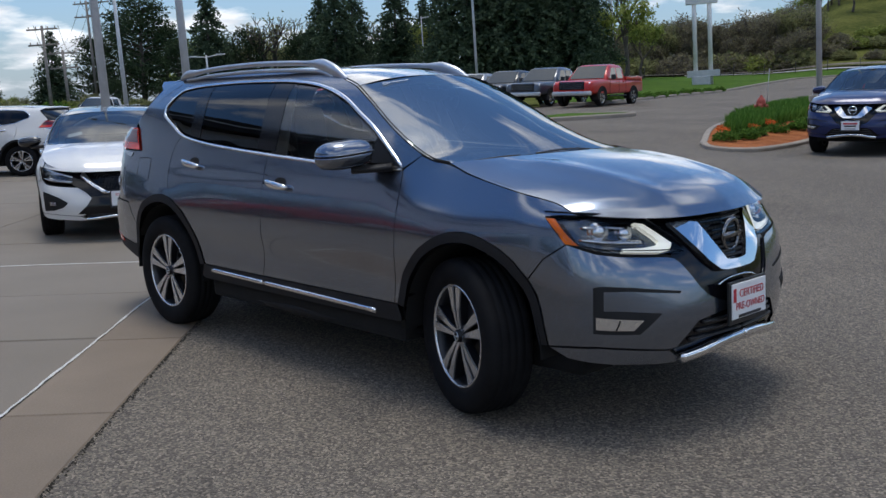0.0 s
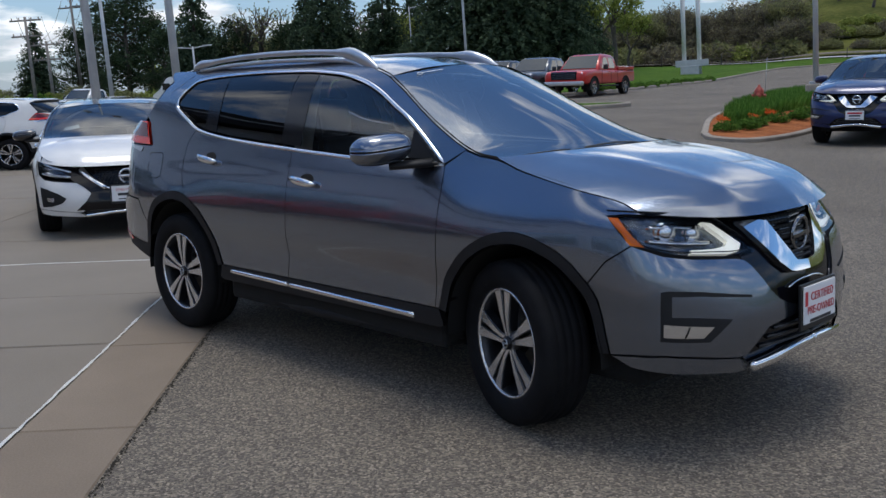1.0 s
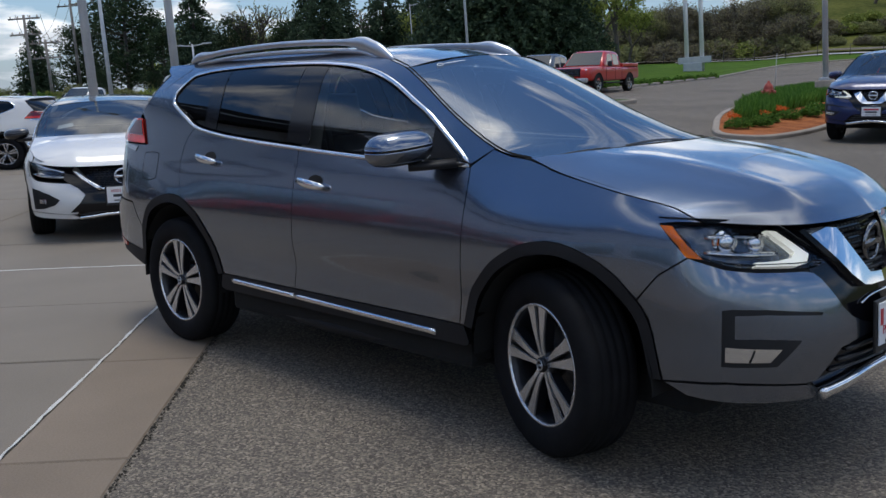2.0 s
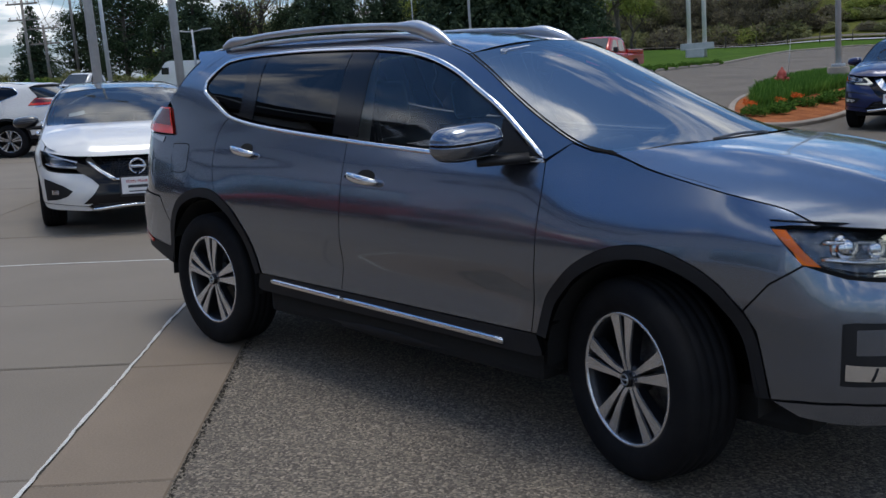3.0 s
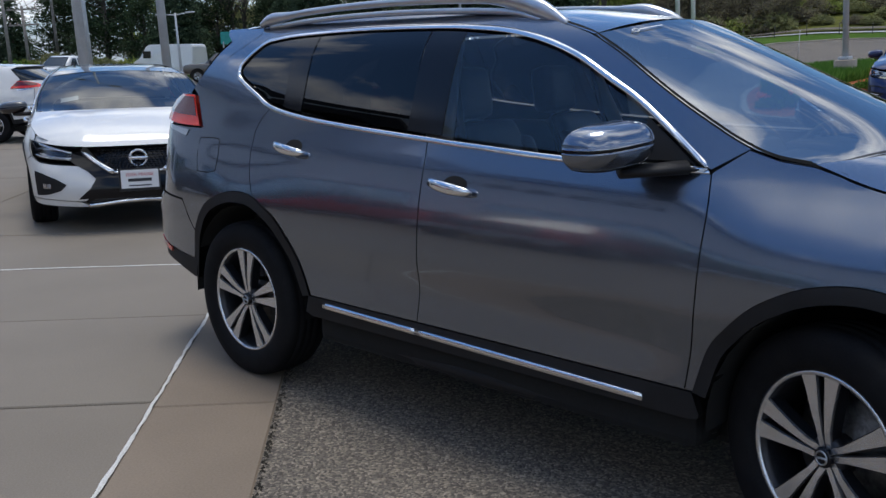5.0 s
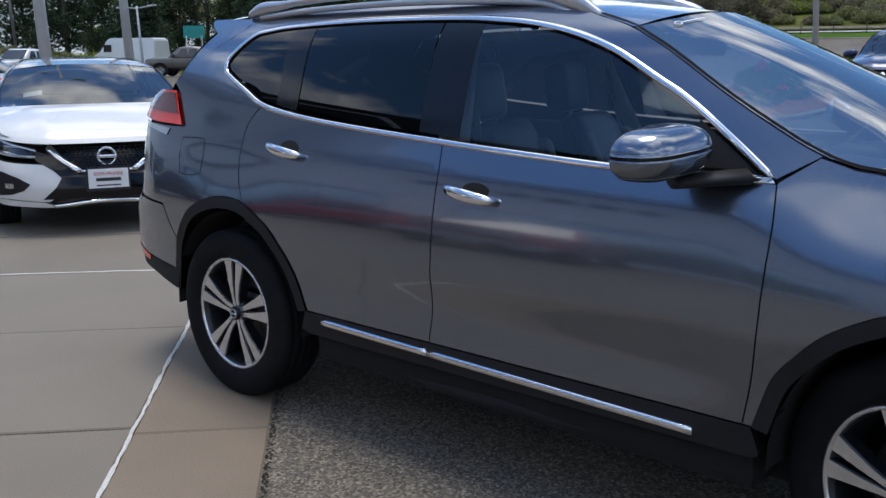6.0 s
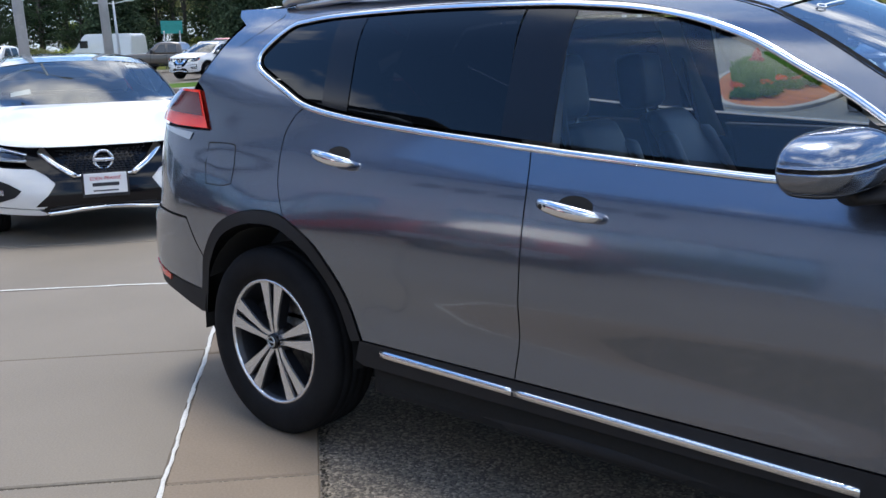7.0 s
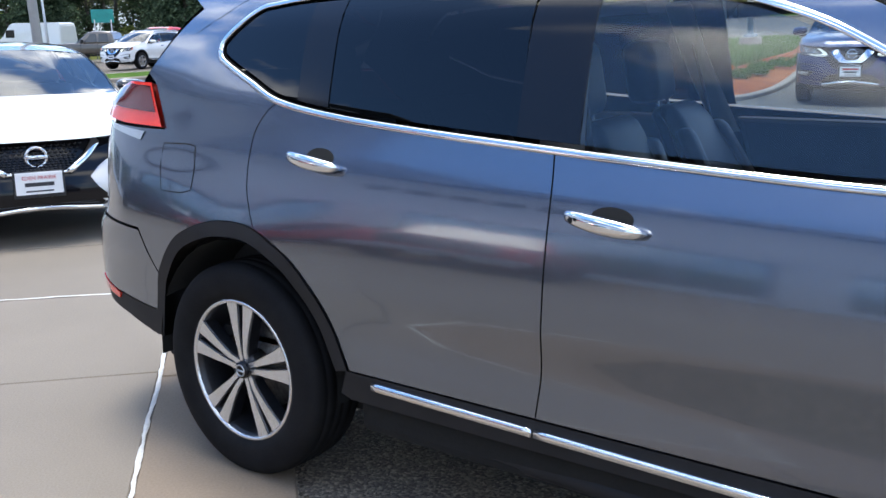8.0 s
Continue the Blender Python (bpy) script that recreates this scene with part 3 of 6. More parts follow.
def wheel(parent, x, left=False, steer=0.0, spin=0.0, r=0.355, y=0.775):
    """Tyre, rim with five pairs of spokes, disc and cap. The outer face looks along -y before it is turned."""
    key = round(r, 3)
    if key not in _wheel:
        k = r / 0.355
        tyre = [(0.232, -0.075), (0.238, -0.098), (0.262, -0.111), (0.295, -0.114), (0.325, -0.110), (0.342, -0.100), (0.351, -0.086), (0.3535, -0.062), (0.3522, -0.060), (0.3522, -0.052), (0.355, -0.050),
                (0.3555, -0.024), (0.3530, -0.022), (0.3530, -0.012), (0.3555, -0.010), (0.3555, 0.010), (0.3530, 0.012), (0.3530, 0.022), (0.3555, 0.024), (0.355, 0.050), (0.3522, 0.052), (0.3522, 0.060), (0.3535, 0.062), (0.351, 0.086), (0.342, 0.100), (0.31, 0.112), (0.26, 0.108), (0.232, 0.09)]
        barrel = [(0.233, -0.094), (0.224, -0.090), (0.214, -0.070), (0.206, -0.02), (0.206, 0.09), (0.232, 0.095)]
        lip = [(0.2235, -0.088), (0.2245, -0.0965), (0.2345, -0.0985), (0.2375, -0.092)]
        disc = [(0.0, -0.012), (0.07, -0.012), (0.075, -0.005), (0.155, -0.005), (0.155, 0.012), (0.0, 0.012)]
        cap = [(0.0, -0.098), (0.024, -0.097), (0.029, -0.092), (0.029, -0.07)]

        def sc(p):
            return [(a * k, b * k) for a, b in p]

        def spoke(s):
            """One spoke: a dark body under a machined face."""
            verts, faces, mats = [], [], []
            for grow, top, deep, mi in ((0.0035, -0.086, -0.045, 0), (0.0, -0.0925, -0.086, 1)):
                o = len(verts)
                rows = ((0.026, 0.0105, 0.0085, 0.012), (0.07, 0.0135, 0.0085, 0.004), (0.13, 0.0225, 0.0130, 0.0), (0.19, 0.0320, 0.0190, 0.0), (0.2255, 0.0385, 0.0235, -0.001))
                for along, mid, half, d in rows:
                    g = grow if along > 0.03 else 0
                    for across in (s * mid - half - g, s * mid + half + g):
                        rad = math.sqrt(along ** 2 - across ** 2) if along > 0.1 else along
                        for dep in (top + d, deep + (d if mi else 0)):
                            verts.append((-across * k, dep * k, rad * k))
                n = len(rows)
                for j in range(n - 1):
                    q = o + j * 4
                    faces += [(q, q + 4, q + 6, q + 2), (q, q + 1, q + 5, q + 4), (q + 2, q + 6, q + 7, q + 3)]
                    mats += [mi] * 3
            me = mesh_of("spoke", verts, faces, [DARK_ALLOY, MACHINED], smooth=False)
            me.polygons.foreach_set("material_index", mats[:len(me.polygons)])
            return me
        hub = revolve(sc([(0.0, -0.080), (0.045, -0.080), (0.056, -0.070), (0.058, -0.02), (0.0, -0.02)]), 24)
        _wheel[key] = [mesh_of("tyre", *revolve(sc(tyre), 72), RUBBER), mesh_of("wheel", *revolve(sc(barrel + [(0.20, 0.05), (0.05, 0.045), (0.02, 0.04)]), 56), DARK_ALLOY),
                       mesh_of("rim", *revolve(sc(lip), 72), MACHINED), mesh_of("brake_disc", *revolve(sc(disc), 40), IRON),
                       mesh_of("hub_cap", *revolve(sc(cap), 28), GLOSS_BLACK), mesh_of("hub", *hub, DARK_ALLOY), spoke(-1), spoke(1)]
    tyre, barrel, rim, disc, cap, hub, s1, s2 = _wheel[key]
    w = part("wheel", barrel, parent, "", pose(x, y if left else -y, r, 0, spin, (180 if left else 0) + steer))
    for n, me in (("tyre", tyre), ("rim", rim), ("brake_disc", disc), ("hub_cap", cap), ("hub", hub)):
        part(n, me, w)
    if r == 0.355:
        part("cap_ring", cap_ring(), w, "pale ring on the hub cap")
    for i in range(5):
        for me in (s1, s2):
            part("spoke", me, w, "", pose(0, 0, 0, 0, 72 * i, 0))
    return w


def emblem(parent, place, size=0.075, mat=None):
    """A plain chrome ring with a bar across."""
    ring = [(size + 0.011 * math.cos(t), 0.011 * math.sin(t)) for t in np.linspace(0, 2 * math.pi, 9)]
    v, f = revolve([(a, b) for a, b in ring], 36, "z")
    bar, bf = tube([(-size * 1.12, 0, 0.006), (size * 1.12, 0, 0.006)], 0.016, 8, squash=(1, 0.5))
    return part("emblem", mesh_of("emblem", *joined((v, f), (bar, bf)), mat or CHROME), parent, "ring emblem with a bar", place)


def words(text, size, mat, parent, place, name="lettering"):
    """Raised letters as a mesh."""
    cu = bpy.data.curves.new(name, "FONT")
    cu.body, cu.size, cu.extrude, cu.align_x, cu.align_y = text, size, 0.0006, "CENTER", "CENTER"
    tmp = bpy.data.objects.new("tmp", cu)
    scene.collection.objects.link(tmp)
    me = bpy.data.meshes.new_from_object(tmp.evaluated_get(bpy.context.evaluated_depsgraph_get()))
    bpy.data.objects.remove(tmp)
    bpy.data.curves.remove(cu)
    me.materials.clear()
    me.materials.append(mat)
    return part(name, me, parent, "", place)


def front_plate(parent, place, lines, w=0.305, h=0.152):
    """A paper number-plate insert in a dark frame. lines: (text or None for a bar, height, y, material)."""
    frame_bm = block((w + 0.03, h + 0.035, 0.012), (0, -0.004, -0.007), 0.004)
    base = part("plate", bm_mesh("plate", frame_bm, SATIN_BLACK), parent, "dealer plate in a dark frame", place)
    part("plate_insert", bm_mesh("plate_insert", block((w, h, 0.006), (0, 0.004, 0.003), 0.002), PAPER), base, "white paper insert")
    for text, height, y, mat, width, *x in lines:
        if text:
            words(text, height, mat, base, Matrix.Translation((width, y, 0.0075)))
        else:
            part("print_bar", bm_mesh("print_bar", block((width, height, 0.002), (x[0] if x else 0.0, y, 0.0068)), mat), base)
    return base


# ---- the ground ----
def asphalt():
    """Worn asphalt: pale and dark stones in a grey binder, with broad stains."""
    m, n, l, b = node_material("asphalt")
    tc, vor, stone, big, fine = n.new("ShaderNodeTexCoord"), n.new("ShaderNodeTexVoronoi"), n.new("ShaderNodeValToRGB"), n.new("ShaderNodeTexNoise"), n.new("ShaderNodeTexNoise")
    vor.inputs["Scale"].default_value = 105.0
    big.inputs["Scale"].default_value, big.inputs["Detail"].default_value = 0.35, 7.0
    fine.inputs["Scale"].default_value, fine.inputs["Detail"].default_value = 38.0, 4.0
    for node in (vor, big, fine):
        l.new(tc.outputs["Object"], node.inputs["Vector"])
    sep = n.new("ShaderNodeSeparateColor")
    l.new(vor.outputs["Color"], sep.inputs["Color"])
    e = stone.color_ramp.elements
    e[0].position, e[1].position = 0.0, 1.0
    e[0].color, e[1].color = (0.060, 0.052, 0.044, 1), (0.29, 0.246, 0.192, 1)
    for at, c in ((0.30, (0.092, 0.079, 0.065, 1)), (0.68, (0.156, 0.133, 0.106, 1)), (0.86, (0.208, 0.176, 0.136, 1))):
        stone.color_ramp.elements.new(at).color = c
    l.new(sep.outputs["Red"], stone.inputs["Fac"])
    ramp = n.new("ShaderNodeMapRange")
    ramp.inputs["From Min"].default_value, ramp.inputs["From Max"].default_value = 0.3, 0.7
    ramp.inputs["To Min"].default_value, ramp.inputs["To Max"].default_value = 0.78, 1.2
    l.new(big.outputs["Fac"], ramp.inputs["Value"])
    mul = n.new("ShaderNodeMix")
    mul.data_type, mul.blend_type = "RGBA", "MULTIPLY"
    mul.inputs["Factor"].default_value = 1.0
    l.new(stone.outputs["Color"], mul.inputs["A"])
    l.new(ramp.outputs["Result"], mul.inputs["B"])
    l.new(mul.outputs["Result"], b.inputs["Base Color"])
    bp, add = n.new("ShaderNodeBump"), n.new("ShaderNodeMath")
    l.new(vor.outputs["Distance"], add.inputs[0])
    l.new(fine.outputs["Fac"], add.inputs[1])
    bp.inputs["Strength"].default_value, bp.inputs["Distance"].default_value, bp.invert = 0.6, 0.008, True
    l.new(add.outputs[0], bp.inputs["Height"])
    l.new(bp.outputs["Normal"], b.inputs["Normal"])
    b.inputs["Roughness"].default_value, b.inputs["Specular IOR Level"].default_value = 0.85, 0.3
    return m


ASPHALT = asphalt()
CONCRETE = surface("broom_concrete", (0.146, 0.122, 0.094), (0.215, 0.184, 0.147), 0.8, scale=0.9, fine=130, bump=0.25, spread=0.2, vary=0.07, distance=0.003)
CONCRETE_EDGE = surface("worn_concrete", (0.142, 0.108, 0.076), (0.216, 0.168, 0.122), 0.8, scale=1.6, fine=110, bump=0.3, spread=0.2, vary=0.1, distance=0.003)
KERB = surface("kerb_concrete", (0.22, 0.185, 0.148), (0.34, 0.295, 0.245), 0.85, scale=2.0, fine=60)
CAULK = surface("pale_joint_sealant", (0.50, 0.49, 0.46), (0.66, 0.65, 0.62), 0.6, scale=6, fine=90)
CRACK = surface("dark_joint", (0.03, 0.028, 0.025), (0.06, 0.055, 0.05), 0.95)
LAWN = surface("lawn", (0.036, 0.078, 0.008), (0.075, 0.135, 0.018), 0.9, scale=0.7, fine=9, bump=0.5, spec=0.05, distance=0.05)
MEADOW = surface("rough_meadow", (0.052, 0.064, 0.014), (0.118, 0.122, 0.032), 0.95, scale=0.12, fine=1.8, bump=0.5, spec=0.05, distance=0.2)
MULCH = surface("orange_bark_mulch", (0.20, 0.062, 0.02), (0.42, 0.15, 0.055), 0.9, scale=3, fine=45, bump=0.8, spec=0.1, distance=0.03)


def rise(x, y):
    """The lie of the land: level round the cars, climbing towards the road and the wooded bank."""
    dx, dy = np.asarray(x, float) - 4.0, np.asarray(y, float) + 3.9
    r, az = np.hypot(dx, dy), np.degrees(np.arctan2(dy, dx))
    w = (1 - smooth(127, 150, az)) * smooth(20, 60, az)
    dip = 0.22 * np.exp(-(((dx + 8.1) ** 2 + (dy - 19.6) ** 2) / 14.0) ** 2)
    high = spline([0, 8, 18, 48, 70, 100, 120, 170, 230, 4000], [0, 0.0, 0.27, 0.78, 1.1, 2.0, 3.4, 14.0, 21.0, 22.0], np.minimum(r, 3999))
    low = spline([0, 8, 18, 48, 70, 100, 120, 170, 230, 4000], [0, 0.0, 0.27, 0.78, 1.1, 2.0, 2.7, 4.2, 5.0, 5.5], np.minimum(r, 3999))
    bank = 1 - smooth(114.5, 119.5, az)
    return w * (high * bank + low * (1 - bank) - dip)


def polar(r, az):
    return 4 + r * math.cos(radians(az)), -3.9 + r * math.sin(radians(az))


def far_kerb(az):
    """How far the asphalt reaches, by direction."""
    return float(np.interp(az, [0, 60, 100, 110, 114, 117.2, 121, 124.8, 127.6, 131, 140, 150, 165, 185, 230, 300, 360],
                           [60, 75, 100, 104, 104.5, 97, 66.8, 52.8, 46, 47, 62, 78, 80, 70, 45, 45, 60]))


RINGS = [0.02, 2, 4, 6, 8, 10, 12, 14, 16, 18, 20, 23, 26, 30, 34, 38, 42, 46, 50, 55, 60, 65, 70, 75, 80, 85, 90, 95, 100, 105, 110, 115, 120, 126, 133, 140, 150, 160, 170, 185, 200, 230, 300, 500, 1000, 2000, 3500]


def sheet_of(name, mat, radii, azs, lift, label, category="ground"):
    """A sheet that lies on the land; radii(az) gives the rings for one direction."""
    v, f, k = [], [], len(radii(0))
    for a in azs:
        for r in radii(a):
            x, y = polar(r, a)
            v.append((x, y, float(rise(x, y)) + lift))
    for i in range(len(azs) - 1):
        for j in range(k - 1):
            f.append((i * k + j, i * k + j + 1, (i + 1) * k + j + 1, (i + 1) * k + j))
    return tagged(new(name, mesh_of(name, v, f, mat)), label, category, kind="structure")


AZS = list(np.arange(0, 360.1, 2.0))
AZS = sorted(set([round(float(a), 2) for a in AZS] + [round(float(a), 2) for a in np.arange(110, 132, 0.5)]))
sheet_of("ground", MEADOW, lambda a: RINGS, AZS, -0.07, "rough green land rising to a wooded bank")
sheet_of("asphalt_lot", ASPHALT, lambda a: list(np.linspace(0.0, 1, 41) ** 1.6 * far_kerb(a) + 0.0005), AZS, 0.0, "grey speckled asphalt car park")


def kerb_run(name, pts, h=0.14, w=0.16, label="pale concrete kerb"):
    """A kerb as a real step along points on the ground."""
    v, f, n = [], [], len(pts)
    prof = [(-w / 2, -0.1), (-w / 2, h * 0.75), (-w / 2 + 0.03, h), (w / 2 - 0.01, h), (w / 2, h - 0.01), (w / 2, -0.1)]
    for i, p in enumerate(pts):
        a, b = Vector(pts[max(0, i - 1)]), Vector(pts[min(n - 1, i + 1)])
        t = (b - a).normalized()
        for d, z in prof:
            x, y = p[0] - t.y * d, p[1] + t.x * d
            v.append((x, y, float(rise(x, y)) + z))
    k = len(prof)
    for i in range(n - 1):
        for j in range(k - 1):
            f.append((i * k + j, i * k + j + 1, (i + 1) * k + j + 1, (i + 1) * k + j))
    return tagged(new(name, mesh_of(name, v, f, KERB, smooth=False)), label, "kerb", kind="structure")


kerb_run("kerb_far", [polar(far_kerb(a) + 0.08, a) for a in np.arange(108, 131, 0.35)][::-1])
sheet_of("lawn_far", LAWN, lambda a: [far_kerb(a) + 0.1 + (max(116, far_kerb(a) + 4) - far_kerb(a)) * k / 10 for k in range(11)], [round(float(a), 2) for a in np.arange(100, 131.2, 0.6)], 0.05, "mown green lawn behind the kerb", "lawn")
PATHWAY = surface("pale_path", (0.38, 0.37, 0.35), (0.5, 0.49, 0.46), 0.8, scale=2)
sheet_of("road_far", ASPHALT, lambda a: [118.0, 119.0, 120.5], [float(a) for a in range(90, 150, 1)], 0.25, "grey road along the bank", "road")
sheet_of("path_far", PATHWAY, lambda a: [114.2, 115.7], [float(a) for a in range(100, 124, 1)], 0.16, "pale footpath by the road", "path")

# ---- the concrete apron, slab by slab ----
E1, E2 = Vector((0.755, -0.656)), Vector((0.656, 0.755))
EDGE, STRIP, PITCH, FIRST = -1.383, -1.906, 1.445, -0.10


def on_apron(a, b):
    return E1.x * a + E2.x * b, E1.y * a + E2.y * b


def slab_mesh(name, la, lb, mat):
    return bm_mesh(name, block((la - 0.012, lb - 0.012, 0.10), (0, 0, -0.05), 0.006, segs=1), mat)


apron_turn = math.degrees(math.atan2(E1.y, E1.x))
bm = block((46.0, 17.0, 0.02), (0, 0, 0))
apron = tagged(new("apron", bm_mesh("apron", bm, CRACK)), "tan concrete apron of jointed slabs with pale sealant", "pavement", kind="structure")
c = on_apron(-6.0, EDGE - 8.5)
apron.matrix_basis = pose(c[0], c[1], -0.012, 0, 0, apron_turn)
back = apron.matrix_basis.inverted()
strip_me, slab_me = slab_mesh("edge_slab", PITCH, EDGE - STRIP, CONCRETE_EDGE), slab_mesh("slab", PITCH, 2.9, CONCRETE)
for i in range(-18, 12):
    mid = FIRST + PITCH * (i + 0.5)
    x, y = on_apron(mid + 0.06, (EDGE + STRIP) / 2)
    part("edge_slab", strip_me, apron, "", back @ pose(x, y, 0.006, 0, 0, apron_turn))
    for j in range(5):
        x, y = on_apron(mid, STRIP - 2.9 * (j + 0.5))
        part("slab", slab_me, apron, "", back @ pose(x, y, 0.005 + 0.002 * ((i * 7 + j * 3) % 3), 0, 0, apron_turn))


def bead(name, a0, a1, b0, b1, width):
    """A wavering bead of sealant in a joint."""
    rnd = random.Random(int(100 * (a0 + b0)))
    n = int(math.hypot(a1 - a0, b1 - b0) / 0.04)
    v, f = [], []
    t = Vector((a1 - a0, b1 - b0)).normalized()
    off, wid = 0.0, width
    for i in range(n + 1):
        off = 0.88 * off + rnd.uniform(-0.0035, 0.0035)
        wid = 0.6 * wid + 0.4 * width * rnd.uniform(0.35, 1.75)
        a, b = a0 + (a1 - a0) * i / n - t.y * off, b0 + (b1 - b0) * i / n + t.x * off
        for s, z in ((-0.5, 0.009), (-0.2, 0.0125), (0.2, 0.0125), (0.5, 0.009)):
            x, y = on_apron(a - t.y * wid * s, b + t.x * wid * s)
            v.append((x, y, z))
    f = [(i * 4 + j, i * 4 + j + 1, i * 4 + j + 5, i * 4 + j + 4) for i in range(n) for j in range(3)]
    return tagged(new(name, mesh_of(name, v, f, CAULK)), "pale grey sealant bead in a concrete joint", "sealant", kind="structure")


bead("sealant", -26, 12, STRIP, STRIP, 0.016)
bead("sealant", FIRST - 2 * PITCH, FIRST - 2 * PITCH, STRIP, STRIP - 11, 0.013)
# weeds and grit in the joint between concrete and asphalt
GRIT = surface("joint_grit", (0.02, 0.018, 0.014), (0.06, 0.05, 0.035), 0.95, fine=200)
v, f = [], []
rnd = random.Random(5)
for i in range(2600):
    a, b = rnd.uniform(-8, 5.5), EDGE + abs(rnd.gauss(0, 0.012))
    s, w = rnd.uniform(0.002, 0.008), rnd.uniform(0, 6.28)
    x, y = on_apron(a, b)
    o = len(v)
    v += [(x + s * math.cos(w), y + s * math.sin(w), 0.001), (x + s * math.cos(w + 2.1), y + s * math.sin(w + 2.1), 0.001), (x + s * math.cos(w + 4.2), y + s * math.sin(w + 4.2), 0.001), (x, y, s * 1.2)]
    f += [(o, o + 1, o + 3), (o + 1, o + 2, o + 3), (o + 2, o, o + 3)]
tagged(new("joint_grit", mesh_of("joint_grit", v, f, GRIT, smooth=False)), "dark grit and debris along the slab edge", "grit", kind="stuff")


def car(name, label, category, paint_mat, place, detail=2, warp=None, sedan=False, rails=True, steer=0.0, group="", plate=None, spins=(0, 0, 0, 0), roof_mat=None):
    """A car at place, nose along +x: panels, glass, lamps, wheels and, where detail is 2, the inside."""
    sk = Skin(warp)
    o = outlines()
    base = tagged(new(name), label, category, group)
    W = sk.warp
    step = 0.045 if detail == 2 else 0.09
    under = []
    for left in (False, True):
        for key, poly in o.items():
            title = {"quarter": "quarter_panel", "fender": "fender"}.get(key, key)
            sk.panel(title, poly, paint_mat, base, left=left, step=step, gap=0.0022)
            v, f, n = sk.shape(grown(poly, 0.008), out=-0.013, depth=0, step=0.14, left=left)
            under.append((v, f))
        # cladding over the wheels and along the sill
        for arch, centre in ((line(ARCH_F), (1.40, 0.36)), (line(ARCH_R), (-1.345, 0.36))):
            inner = [(centre[0] + (u - centre[0]) * 0.905, centre[1] + (z - centre[1]) * 0.905) for u, z in arch]
            inner = [(u, max(z, 0.375)) for u, z in inner]
            ring = arch + inner[::-1]
            sk.panel("arch_trim", ring, CLADDING, base, "black plastic wheel-arch trim", left=left, out=0.006, depth=0.075, step=step)
        sill = straight([(-0.875, 0.450), (0.935, 0.450)]) + [(0.96, 0.385), (0.955, 0.372)] + straight([(0.93, 0.365), (-0.86, 0.365)]) + [(-0.90, 0.378)]
        sk.panel("sill_trim", sill, CLADDING, base, "black plastic sill trim", left=left, out=0.004, depth=0.03, step=0.06)
        if not sedan:
            for a, b in ((-0.77, -0.232), (-0.222, 0.77)):
                sk.strip("chrome_strip", [(a + (b - a) * i / 24, 0.4245 - (a + (b - a) * i / 24 + 0.77) * 0.018) for i in range(25)], 0.026, 0.012, CHROME, base, "chrome sill strip", left=left, out=0.004)
        if not sedan:
            run = [(-0.90, -0.72, 0.305), (-0.84, -0.775, 0.29), (0.0, -0.79, 0.282), (0.86, -0.775, 0.29), (0.93, -0.72, 0.305)]
            part("rocker_panel", mesh_of("rocker_panel", *tube([W(np.array((x, -y if left else y, z))) for x, y, z in run], [0.03, 0.046, 0.048, 0.046, 0.03], 12, squash=(1.0, 0.8)), CLADDING), base, "black rocker panel under the sill")
        sk.panel("lower_lip", straight([(1.868, 0.392), (1.96, 0.400), (2.09, 0.406), (2.2, 0.394), (2.44, 0.364)]) + [(2.50, 0.325), (2.49, 0.308)] + straight([(2.44, 0.308), (2.2, 0.330), (1.95, 0.356)]), paint_mat, base, left=left, out=-0.004, depth=0.03, step=0.06)
        sk.panel("bumper_cladding", straight([(-1.79, 0.484), (-1.92, 0.494), (-2.05, 0.508), (-2.3, 0.508), (U_MIN, 0.506), (U_MIN, 0.455), (-2.22, 0.462), (-2.0, 0.432), (-1.81, 0.392)]), CLADDING, base, left=left, out=-0.002, depth=0.03, step=0.08)
        # glass in its chrome surround
        loop = line(BELT) + line(CANT)[1:]
        inner = grown(loop, -0.020)
        panes = (("quarter_glass", -1.6, -1.135, GLASS_DARK), ("rear_door_glass", -1.005, -0.335, GLASS_DARK), ("front_door_glass", -0.155, 0.70, GLASS_CLEAR))
        pillars = (("door_pillar", -1.135, -1.005), ("door_pillar", -0.335, -0.155), ("mirror_sail", 0.70, 0.95))
        cuts = [(n, a, b, m, -0.006) for n, a, b, m in panes] + [(n, a, b, GLOSS_BLACK if n != "mirror_sail" else CLADDING, -0.003) for n, a, b in pillars]
        for n, a, b, m, off in cuts:
            poly = clip(inner, a, b, 0.055 if n in ("rear_door_glass", "door_pillar", "quarter_glass") and a < -0.4 else 0.03)
            ob = sk.panel(n, poly, m, base, left=left, out=off, depth=0.004, step=step)
            if "glass" in n:
                ob.visible_shadow = False
        sk.strip("window_chrome", loop, 0.018, 0.006, CHROME, base, "bright chrome window surround", left=left, out=0.001)
        # lamps
        hl = [(1.90, 0.962), (2.05, 0.938), (2.28, 0.896), (2.43, 0.862), (2.50, 0.828), (2.40, 0.806), (2.22, 0.812), (2.08, 0.838), (1.95, 0.905)] if sedan else line([(1.828, 0.934), (1.95, 0.931), (2.086, 0.924), (2.24, 0.908), (2.398, 0.888)], 3) + line([(2.398, 0.888), (2.50, 0.826), (2.591, 0.764)], 3)[1:] + line([(2.586, 0.758), (2.46, 0.758), (2.34, 0.768), (2.20, 0.780), (2.078, 0.798), (1.951, 0.834)], 3)[1:] + [(1.912, 0.866)]
        house = sk.panel("headlight", hl, LAMP_BOWL, base, "clear headlight with amber corner", left=left, out=-0.045, depth=-0.045, step=0.06)
